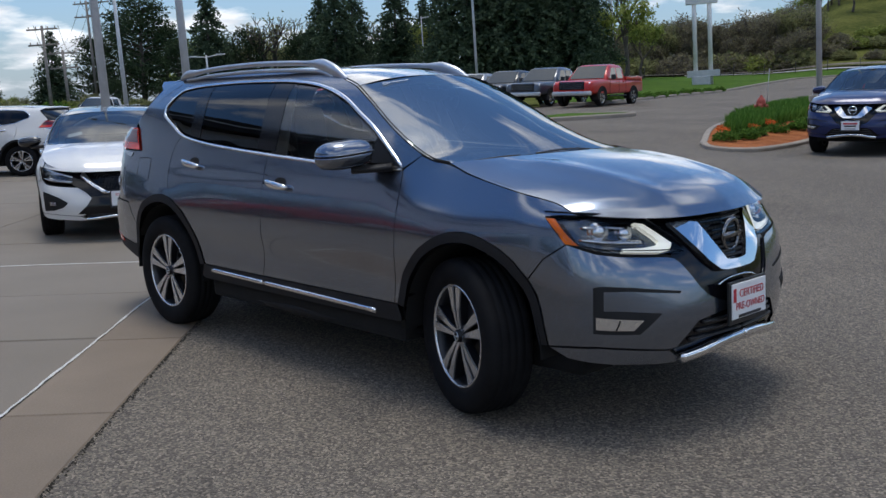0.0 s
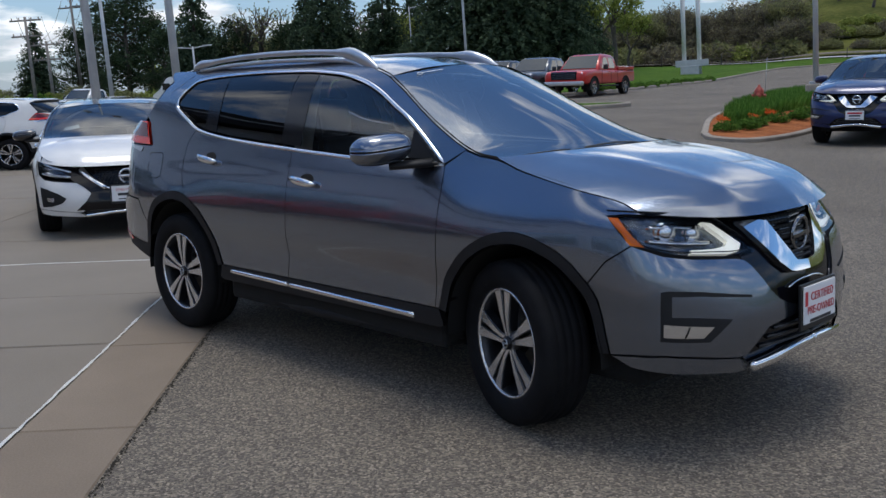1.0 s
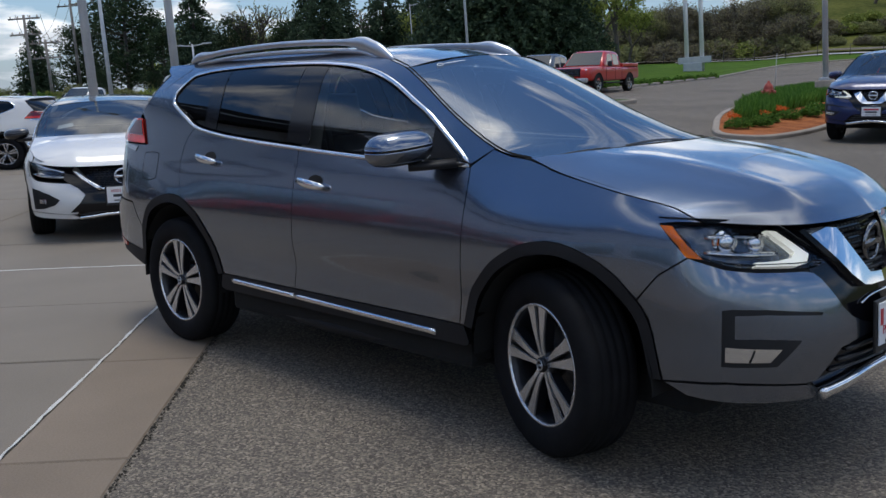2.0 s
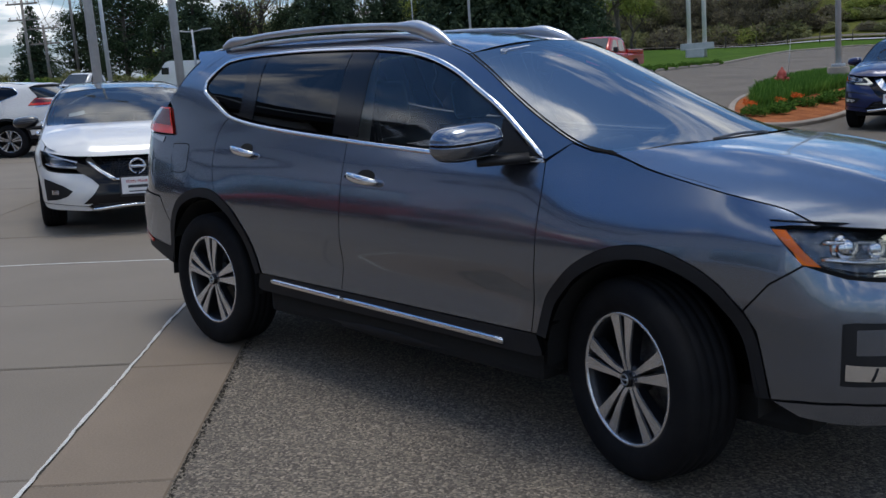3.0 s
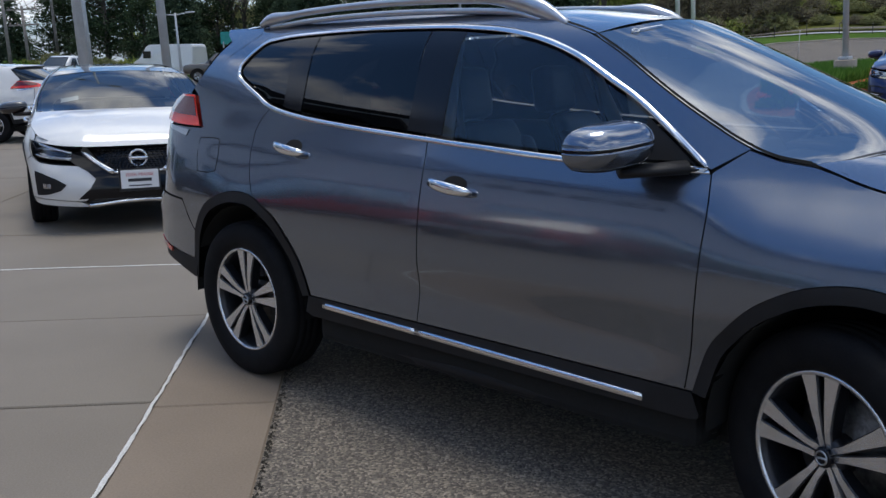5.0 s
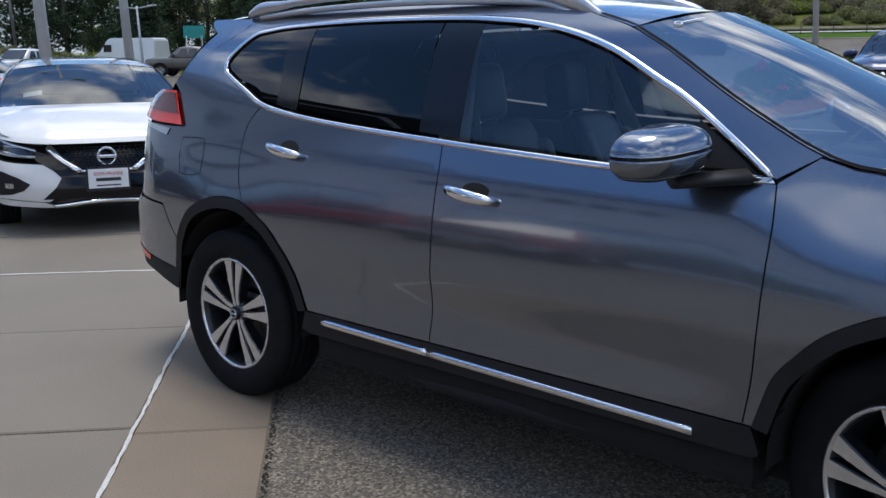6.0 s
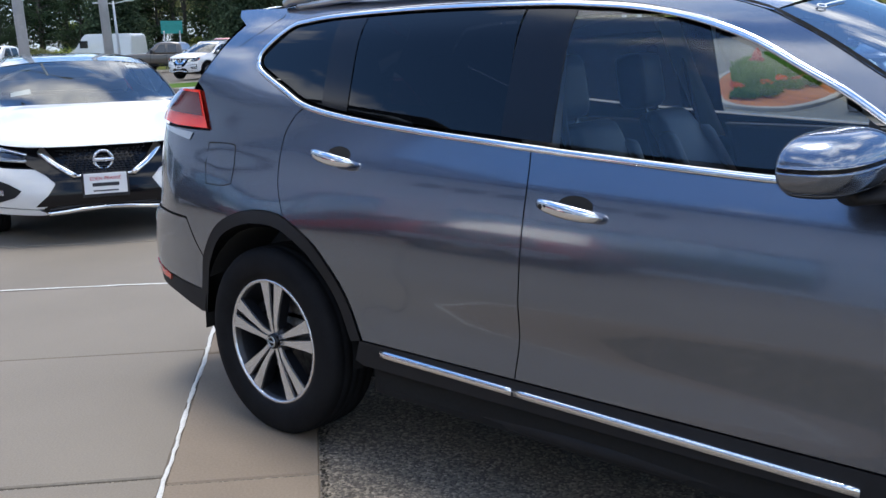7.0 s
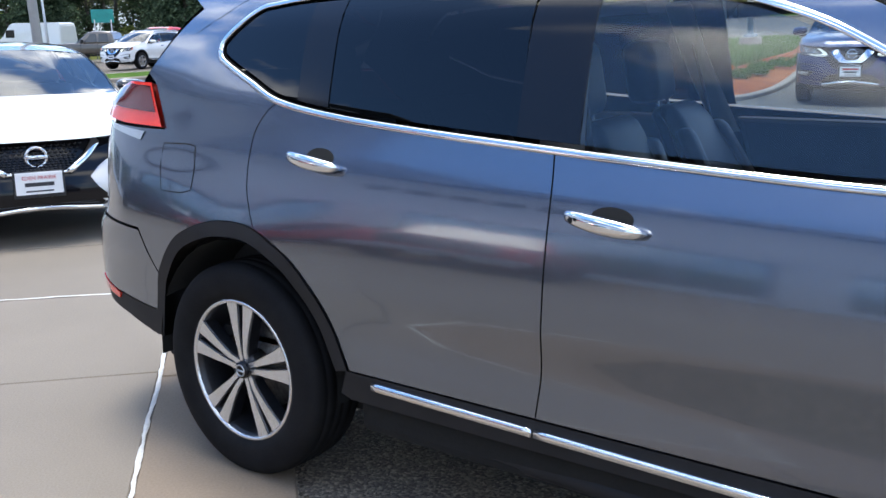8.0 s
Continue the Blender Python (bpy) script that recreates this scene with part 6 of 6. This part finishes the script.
def tuft(v, f, rnd, c, size, droop=0.0, n=4, flat=0.5):
    """A few ragged leaves round c."""
    for _ in range(n):
        d = Vector((rnd.gauss(0, 1), rnd.gauss(0, 1), rnd.gauss(-droop, flat))).normalized() * size * rnd.uniform(0.6, 1.3)
        w = d.cross(Vector((rnd.gauss(0, 1), rnd.gauss(0, 1), rnd.gauss(0, 1)))).normalized() * size * rnd.uniform(0.16, 0.34)
        o = len(v)
        v += [c - w * 0.6, c + d * 0.55 - w, c + d, c + d * 0.5 + w]
        f.append((o, o + 1, o + 2, o + 3))


def conifer_meshes(seed, h, spread, gaps, mat):
    """A dense spruce: tiers of drooping boughs, ragged at the tips."""
    rnd = random.Random(seed)
    v, f = [], []
    trunk = tube([(0, 0, 0), (0.05, 0, h * 0.5), (0, 0, h * 0.98)], [0.26, 0.15, 0.02], 8)
    z = h * 0.05
    while z < h * 0.985:
        k = z / h
        reach = spread * (1 - k) ** 0.82 * rnd.uniform(0.82, 1.08) + 0.10
        n = max(6, int(22 * (1 - k) + 6))
        for i in range(n):
            if rnd.random() < gaps:
                continue
            w = rnd.uniform(0, 2 * math.pi)
            length = reach * rnd.uniform(0.7, 1.12)
            steps = max(2, int(length / 0.26))
            for j in range(steps):
                t = (j + 0.7) / steps
                if t < 0.3 and length > 1.2:
                    continue
                p = Vector((length * t * math.cos(w), length * t * math.sin(w), z + 0.12 * length * t - 0.40 * length * t * t))
                tuft(v, f, rnd, p, 0.40 * (1.2 - 0.45 * t), 0.5, 3)
        z += h * 0.016 + 0.05
    return mesh_of("trunk", *trunk, BARK), mesh_of("crown", v, f, mat, smooth=False)


def pine_meshes(seed, h, mat):
    """A broad open pine: clumps at the ends of bare limbs."""
    rnd = random.Random(seed)
    v, f, limbs = [], [], [tube([(0, 0, 0), (0.1, 0.05, h * 0.5), (0, 0.1, h * 0.95)], [0.32, 0.2, 0.04], 8)]
    for i in range(58):
        z = h * (0.16 + 0.82 * (i / 58))
        w = rnd.uniform(0, 2 * math.pi)
        length = h * 0.37 * (1.0 - 0.72 * (i / 58) ** 1.6) * rnd.uniform(0.6, 1.15)
        end = Vector((length * math.cos(w), length * math.sin(w), z + length * 0.25))
        limbs.append(tube([(0, 0, z), end * 0.6 + Vector((0, 0, z * 0.4)), end], [0.07, 0.04, 0.015], 5))
        for _ in range(44):
            c = end + Vector((rnd.gauss(0, 0.7), rnd.gauss(0, 0.7), rnd.gauss(0, 0.36))) - Vector((end.x, end.y, 0)) * rnd.uniform(0, 0.45)
            tuft(v, f, rnd, c, 0.30, -0.2, 4)
    return mesh_of("trunk", *joined(*limbs), BARK), mesh_of("crown", v, f, mat, smooth=False)


def broadleaf_meshes(seed, h, leaves, size, mat, spread=0.42, low=0.22):
    """A forking tree with a thin veil of young leaves."""
    rnd = random.Random(seed)
    v, f, limbs, tips = [], [], [], []

    def grow(p, d, length, r, depth):
        q = p + d * length
        mid = (p + q) / 2 + Vector((rnd.gauss(0, 0.05), rnd.gauss(0, 0.05), 0)) * length
        limbs.append(tube([p, mid, q], [r, r * 0.85, r * 0.68], 6 if depth < 2 else 4, caps=False))
        if depth >= 4:
            tips.append((q, length))
            return
        for _ in range(3 if depth < 3 else 2):
            nd = (d + Vector((rnd.gauss(0, spread), rnd.gauss(0, spread), rnd.gauss(0.08, 0.22)))).normalized()
            grow(q, nd, length * rnd.uniform(0.62, 0.86), r * 0.62, depth + 1)
            if depth > 1:
                tips.append((q, length))
    grow(Vector((0, 0, 0)), Vector((0, 0, 1)), h * low, h * 0.014 + 0.05, 0)
    per = max(1, int(leaves / max(1, len(tips))))
    for q, length in tips:
        for _ in range(per):
            tuft(v, f, rnd, q + Vector((rnd.gauss(0, 0.5), rnd.gauss(0, 0.5), rnd.gauss(0, 0.45))) * length * 0.75, size, 0.0, 2, 0.9)
    return mesh_of("trunk", *joined(*limbs), BARK), mesh_of("crown", v, f, mat, smooth=False)


def tree(name, label, category, meshes, x, y, scale=1.0, turn=0.0, group="", sink=0.1, wide=1.0):
    base = tagged(new(name), label, category, group)
    part("trunk", meshes[0], base)
    part("crown", meshes[1], base)
    base.matrix_basis = pose(x, y, float(rise(x, y)) - sink, 0, 0, turn) @ Matrix.Diagonal((scale * wide, scale * wide, scale, 1))
    return base


SPRUCE = [conifer_meshes(1, 13.0, 4.0, 0.06, NEEDLES), conifer_meshes(2, 14.0, 3.7, 0.10, NEEDLES), conifer_meshes(3, 12.0, 4.2, 0.05, NEEDLES)]
PINES = [pine_meshes(4, 12.0, PINE), pine_meshes(5, 11.0, PINE)]
YOUNG = [broadleaf_meshes(6, 13.0, 900, 0.26, SPRING), broadleaf_meshes(7, 12.0, 260, 0.24, SCRUB), broadleaf_meshes(8, 9.0, 1500, 0.26, SPRING), broadleaf_meshes(9, 10.0, 1300, 0.26, SCRUB)]


def bearing(px, r):
    """A place r metres off along a bearing counted across the view (0 to 1568) from the walk's start."""
    w = math.atan((px - 784) / 1753.0)
    a = math.atan2(0.692, -0.722) - w
    return 4.1 + r * math.cos(a), -3.86 + r * math.sin(a)


for px, r, k, s in ((-190, 100, 0, 0.62), (-40, 100, 2, 0.52), (88, 104, 1, 0.62), (365, 94, 2, 1.02), (560, 96, 0, 0.9), (588, 92, 2, 1.05), (618, 100, 0, 1.0), (692, 92, 2, 1.0), (740, 104, 2, 0.9), (770, 96, 1, 0.9), (815, 78, 2, 1.2), (860, 84, 1, 1.2), (905, 78, 0, 1.25), (955, 82, 2, 1.25), (1000, 80, 1, 1.1), (1028, 92, 2, 1.0)):
    tree("spruce_tree", "tall dark green spruce with drooping branches behind the lot", "tree", SPRUCE[k], *bearing(px, r), s, px, "spruces behind the lot", wide=1.45 if px < 100 else 1.0)
for px, r, k, s in ((160, 112, 1, 0.74), (215, 112, 0, 0.9), (248, 106, 0, 0.98), (290, 110, 1, 0.84), (-120, 104, 0, 0.8)):
    tree("pine_tree", "broad dark green pine with open crown behind the lot", "tree", PINES[k], *bearing(px, r), s, px, "pines behind the lot")
for px, r, k, s in ((306, 120, 2, 0.8), (330, 118, 0, 0.9), (395, 118, 3, 1.05), (415, 108, 1, 1.1), (440, 112, 3, 1.15), (462, 100, 1, 1.1), (480, 104, 1, 1.25), (505, 118, 3, 1.1), (520, 110, 1, 1.25), (545, 104, 3, 0.95), (650, 112, 3, 1.0), (668, 106, 1, 1.1), (770, 112, 3, 1.1), (760, 96, 2, 1.2), (1060, 92, 2, 1.25), (1092, 104, 0, 1.2), (1120, 110, 2, 1.1), (1385, 150, 2, 1.0), (1480, 158, 2, 1.1), (1540, 152, 0, 1.0), (1600, 150, 2, 1.1), (1690, 150, 0, 1.1)):
    tree("broadleaf_tree", "tall bare-limbed tree with young leaves" if k == 1 else "broadleaf tree with yellow-green spring leaves", "tree", YOUNG[k], *bearing(px, r), s, px * 1.7, "trees behind the lot")
rnd = random.Random(11)
WOODS = [broadleaf_meshes(30, 13.0, 3400, 0.24, TWIGS, 0.36, 0.22), broadleaf_meshes(31, 12.0, 3000, 0.24, TWIGS, 0.40, 0.22), broadleaf_meshes(32, 13.0, 2400, 0.24, SCRUB, 0.36, 0.22)]
for i in range(96):
    px, r = 1085 + i * 3.3 + rnd.uniform(-10, 10), rnd.uniform(126, 158)
    tree("bank_tree", "bare grey-brown tree with budding twigs by the road", "tree", WOODS[rnd.choice((0, 0, 1, 1, 2))], *bearing(px, r), rnd.uniform(0.74, 1.12), rnd.uniform(0, 360), "trees on the bank", sink=2.6)
for i in range(44):
    px, r = 1385 + i * 9.5 + rnd.uniform(-10, 10), rnd.uniform(168, 205)
    tree("hill_tree", "tree with young leaves on top of the grassy hill", "tree", (YOUNG[2], WOODS[0], WOODS[2], SPRUCE[2])[rnd.choice((0, 0, 1, 2, 2, 3))], *bearing(px, r), rnd.uniform(0.7, 1.05), rnd.uniform(0, 360), "trees on the hill")
for i in range(26):
    px, r = -260 + i * 42 + rnd.uniform(-14, 14), rnd.uniform(88, 112)
    tree("background_tree", "leafy green tree beyond the car park", "tree", (YOUNG[2], YOUNG[3], PINES[1])[i % 3], *bearing(px, r), rnd.uniform(0.30, 0.5), rnd.uniform(0, 360), "trees beyond the lot")


for i in range(8):
    tree("background_tree", "dark green tree beyond the car park", "tree", (PINES[0], YOUNG[3], PINES[1])[i % 3], -76 - rnd.uniform(0, 9), 43 + 2.4 * i + rnd.uniform(-1, 1), rnd.uniform(0.52, 0.68), rnd.uniform(0, 360), "trees beyond the lot")


def shrub_mesh(seed, r, mat, n=260, size=0.10):
    rnd = random.Random(seed)
    v, f = [], []
    for _ in range(n):
        d = Vector((rnd.gauss(0, 1), rnd.gauss(0, 1), abs(rnd.gauss(0, 0.8)))).normalized() * r * rnd.uniform(0.45, 1.0)
        d.z *= 0.85
        tuft(v, f, rnd, d, size, -0.5, 3)
    return mesh_of("shrub", v, f, mat, smooth=False)


SHRUBS = [shrub_mesh(20, 0.42, SHRUB), shrub_mesh(21, 0.38, SHRUB), shrub_mesh(22, 0.34, SHRUB)]
BIG_SHRUB = [shrub_mesh(23, 1.6, SHRUB, 700, 0.3), shrub_mesh(24, 1.8, SPRING, 800, 0.3), shrub_mesh(25, 2.2, SCRUB, 900, 0.34)]


def shrub(me, x, y, s, label, group, lift=0.0, name="shrub"):
    ob = tagged(new(name, me), label, "shrub", group)
    ob.matrix_basis = pose(x, y, float(rise(x, y)) + lift, 0, 0, (x * 77) % 360) @ Matrix.Diagonal((s, s, s * 0.9, 1))


for i in range(44):
    px, r = -260 + i * 29 + rnd.uniform(-12, 12), rnd.uniform(88, 98)
    shrub(BIG_SHRUB[i % 3], *bearing(px, r), rnd.uniform(0.7, 1.3), "dense green shrub at the foot of the trees", "shrubs under the trees", 0.0)
SCRUB_BUSH = [shrub_mesh(26, 2.0, TWIGS, 900, 0.28), shrub_mesh(27, 1.7, SCRUB, 800, 0.28)]
for i in range(60):
    px, r = (1060 + i * 8.6 if i < 38 else 1430 + (i - 38) * 11) + rnd.uniform(-8, 8), rnd.uniform(123, 128) if i < 38 else rnd.uniform(124, 142)
    shrub(BIG_SHRUB[1] if rnd.random() < 0.25 else SCRUB_BUSH[i % 2], *bearing(px, r), rnd.uniform(0.7, 1.3) * (1.5 if i < 38 else 1.0), "brown-green scrub on the bank above the road", "scrub on the bank", 0.0)

# the planted island by the blue car
ISLAND = line([(-7.05, 14.45), (-6.35, 13.65), (-5.75, 13.9), (-5.7, 15.3), (-5.9, 17.0), (-6.3, 19.5), (-6.9, 23.0), (-8.0, 28.0), (-9.6, 32.5), (-11.6, 33.0), (-12.4, 30.0), (-11.8, 26.0), (-10.2, 21.2), (-8.55, 17.2), (-7.05, 14.45)], 8)
kerb_run("kerb_island", ISLAND, 0.095, 0.14)
MID = (-8.4, 22.5)


def bed(name, mat, shrink, lift, label, category):
    """A mounded sheet inside the island's kerb."""
    n = len(ISLAND)
    v = [(x * s + MID[0] * (1 - s), y * s + MID[1] * (1 - s), 0) for s in (1.0, 0.75, 0.5, 0.25, 0.02) for x, y in [(p[0] + (MID[0] - p[0]) * shrink, p[1] + (MID[1] - p[1]) * shrink) for p in ISLAND]]
    v = [(x, y, float(rise(x, y)) + lift + 0.10 * (i // n) / 4) for i, (x, y, _) in enumerate(v)]
    f = [(k * n + i, k * n + i + 1, (k + 1) * n + i + 1, (k + 1) * n + i) for k in range(4) for i in range(n - 1)]
    return tagged(new(name, mesh_of(name, v, f, mat)), label, category, kind="structure")


bed("mulch_bed", MULCH, 0.0, 0.07, "orange bark mulch inside the kerb", "mulch")


def inside_island(x, y, margin):
    q = [(p[0] + (MID[0] - p[0]) * margin, p[1] + (MID[1] - p[1]) * margin) for p in ISLAND]
    hit = False
    for (xa, ya), (xb, yb) in zip(q, q[1:]):
        if (ya > y) != (yb > y) and x < (xb - xa) * (y - ya) / (yb - ya) + xa:
            hit = not hit
    return hit


def grass_patch(name, label, spots, h0, h1):
    rnd = random.Random(31)
    v, f = [], []
    for x, y in spots:
        z = float(rise(x, y)) + 0.14
        w, hgt, lean = rnd.uniform(0, 6.28), rnd.uniform(h0, h1), rnd.uniform(0.05, 0.5)
        dx, dy = math.cos(w), math.sin(w)
        b = 0.012 + 0.01 * rnd.random()
        o = len(v)
        v += [(x - dy * b, y + dx * b, z), (x + dy * b, y - dx * b, z), (x + dx * hgt * lean * 0.4 + dy * b * 0.7, y + dy * hgt * lean * 0.4 - dx * b * 0.7, z + hgt * 0.6), (x + dx * hgt * lean, y + dy * hgt * lean, z + hgt)]
        f += [(o, o + 1, o + 2), (o, o + 2, o + 3)]
    return tagged(new(name, mesh_of(name, v, f, BLADES, smooth=False)), label, "grass", kind="stuff")


spots = []
while len(spots) < 26000:
    x, y = rnd.uniform(-12.5, -5.5), rnd.uniform(13, 33)
    if inside_island(x - 0.3, y, 0.04) and inside_island(x + 1.25, y, 0.04) and y > 16.0 and x < -6.95 - 0.02 * (y - 17):
        spots.append((x, y))
grass_patch("ornamental_grass", "tall green ornamental grass filling the island", spots, 0.16, 0.36)
for i in range(9):
    k = i % 3
    at = Vector((-6.62, 14.4)).lerp(Vector((-6.45, 20.5)), i / 8)
    shrub(SHRUBS[k], at.x - 0.18 + 0.12 * math.sin(i * 2.1) - 0.15 * math.sin(math.pi * i / 8), at.y + 0.5, 0.66 + 0.07 * k, "low clipped green shrub in orange mulch", "shrubs along the island kerb", 0.12)
PETALS = leaf_material("orange_petals", (0.55, 0.10, 0.02), (0.7, 0.16, 0.03), (0.8, 0.25, 0.06), 0.3)
FLOWERS = shrub_mesh(28, 0.16, PETALS, 50, 0.06)
for x, y in ((-7.25, 15.5), (-7.05, 16.5), (-7.2, 17.5)):
    shrub(FLOWERS, x, y, 1.0, "clump of orange flowers in the island bed", "flowers in the island", 0.25, "flower_clump")
for i in range(11):
    a = 127.2 - i * 0.62
    x, y = polar(far_kerb(a) + 1.0, a)
    shrub(SHRUBS[i % 3], x, y, 1.0 + 0.12 * (i % 3), "low green shrub along the far kerb", "shrubs along the far kerb", 0.06)
sheet_of("mulch_far", MULCH, lambda a: [far_kerb(a) + 0.2, far_kerb(a) + 1.0, far_kerb(a) + 1.9], [round(float(a), 2) for a in np.arange(120.5, 128.6, 0.5)], 0.075, "orange bark mulch strip behind the kerb", "mulch")

# grass strips in the middle of the lot
for name, ring, label in (("lawn_strip", [(-31.5, 16.2), (-30.2, 20.6), (-27.6, 21.6), (-26.4, 19.0), (-27.5, 15.2), (-30.2, 14.2), (-31.5, 16.2)], "short grass strip between parking rows"),
                          ("lawn_nose", [(-17.6, 18.6), (-16.2, 22.6), (-15.2, 23.2), (-15.0, 21.6), (-16.4, 18.4), (-17.6, 18.6)], "short grass nose with a pale kerb")):
    r2 = line(ring, 8)
    cx, cy = sum(p[0] for p in r2) / len(r2), sum(p[1] for p in r2) / len(r2)
    v = [(x, y, float(rise(x, y)) + 0.12) for x, y in r2[:-1]] + [(cx, cy, float(rise(cx, cy)) + 0.2)]
    n = len(v) - 1
    tagged(new(name, mesh_of(name, v, [(i, (i + 1) % n, n) for i in range(n)], LAWN)), label, "lawn", kind="structure")
    kerb_run("kerb_strip", r2[::-1], 0.14, 0.16)

# ---- the showroom behind the walk, which the paint and panes mirror ----
FASCIA = surface("dark_cornice", (0.02, 0.02, 0.022), (0.035, 0.035, 0.038), 0.5, scale=1.0)
WALL = surface("pale_panel_wall", (0.70, 0.73, 0.77), (0.80, 0.83, 0.87), 0.9, scale=1.5, fine=30)
SHOP_GLASS = plain("reflective_glazing", (0.34, 0.43, 0.54), 0.08, 0.9)
shop = tagged(new("showroom"), "showroom with dark cornice, pale wall and blue-grey glass", "building")
for i in range(6):
    x = -24 + i * 7.0
    part("pier", bm_mesh("pier", block((1.1, 0.7, 3.4), (x, 0, 1.7), 0.03), WALL), shop)
    if i < 5:
        win = part("window", bm_mesh("window", block((5.8, 0.12, 2.9), (x + 3.5, -0.1, 1.95), 0.01), SHOP_GLASS), shop)
        for k in (-1.5, 1.5):
            part("mullion", bm_mesh("mullion", block((0.09, 0.16, 2.9), (x + 3.5 + k, 0, 1.95), 0.01), STEEL), win)
        part("sill", bm_mesh("sill", block((5.9, 0.5, 0.5), (x + 3.5, -0.1, 0.25), 0.02), WALL), shop)
part("upper_wall", bm_mesh("upper_wall", block((37, 0.8, 3.6), (-6.5, 0.0, 5.2), 0.04), WALL), shop)
part("cornice", bm_mesh("cornice", block((37.4, 1.3, 0.35), (-6.5, 0.2, 7.18), 0.04), FASCIA), shop)
part("coping", bm_mesh("coping", block((37.6, 1.2, 0.12), (-6.5, 0.1, 7.415), 0.02), WALL), shop)
part("parapet", bm_mesh("parapet", block((37.4, 1.0, 0.3), (-6.5, 0.05, 7.625), 0.04), FASCIA), shop)
part("roof", bm_mesh("roof", block((37, 14, 0.3), (-6.5, -7.2, 7.1), 0.03), FASCIA), shop)
part("back_wall", bm_mesh("back_wall", block((37, 0.4, 7.0), (-6.5, -14, 3.5), 0.02), WALL), shop)
badge = part("sign_ring", mesh_of("sign_ring", *tube([(1.5 * math.cos(t), 0.5, 5.2 + 1.1 * math.sin(t)) for t in np.linspace(0, 2 * math.pi, 33)], 0.14, 8), FASCIA), shop, "", pose(-8, 0, 0))
for k in range(6):
    part("sign_bar", bm_mesh("sign_bar", block((0.5, 0.12, 0.62), (-3.2 + 0.75 * k, 0.46, 5.6), 0.03), FASCIA), shop)
shop.matrix_basis = pose(-7.0, -12.12, 0, 0, 0, -30) @ Matrix.Diagonal((1, 1, 0.86, 1))
red_car = car("suv", "red crossover parked in front of the showroom", "car", RED_PAINT, pose(-9.6, -8.3, 0.01, 0, 0, 100), detail=1, rails=False)
for x, y, turn, label, mat in ((-13.5, -6.0, 80, "silver grey pickup parked on the apron", SLATE_PAINT), (-5.6, -8.6, 66, "red pickup parked on the apron", RED_PAINT)):
    pickup(label, mat, pose(x, y, 0.01, 0, 0, turn), "trucks on the apron")
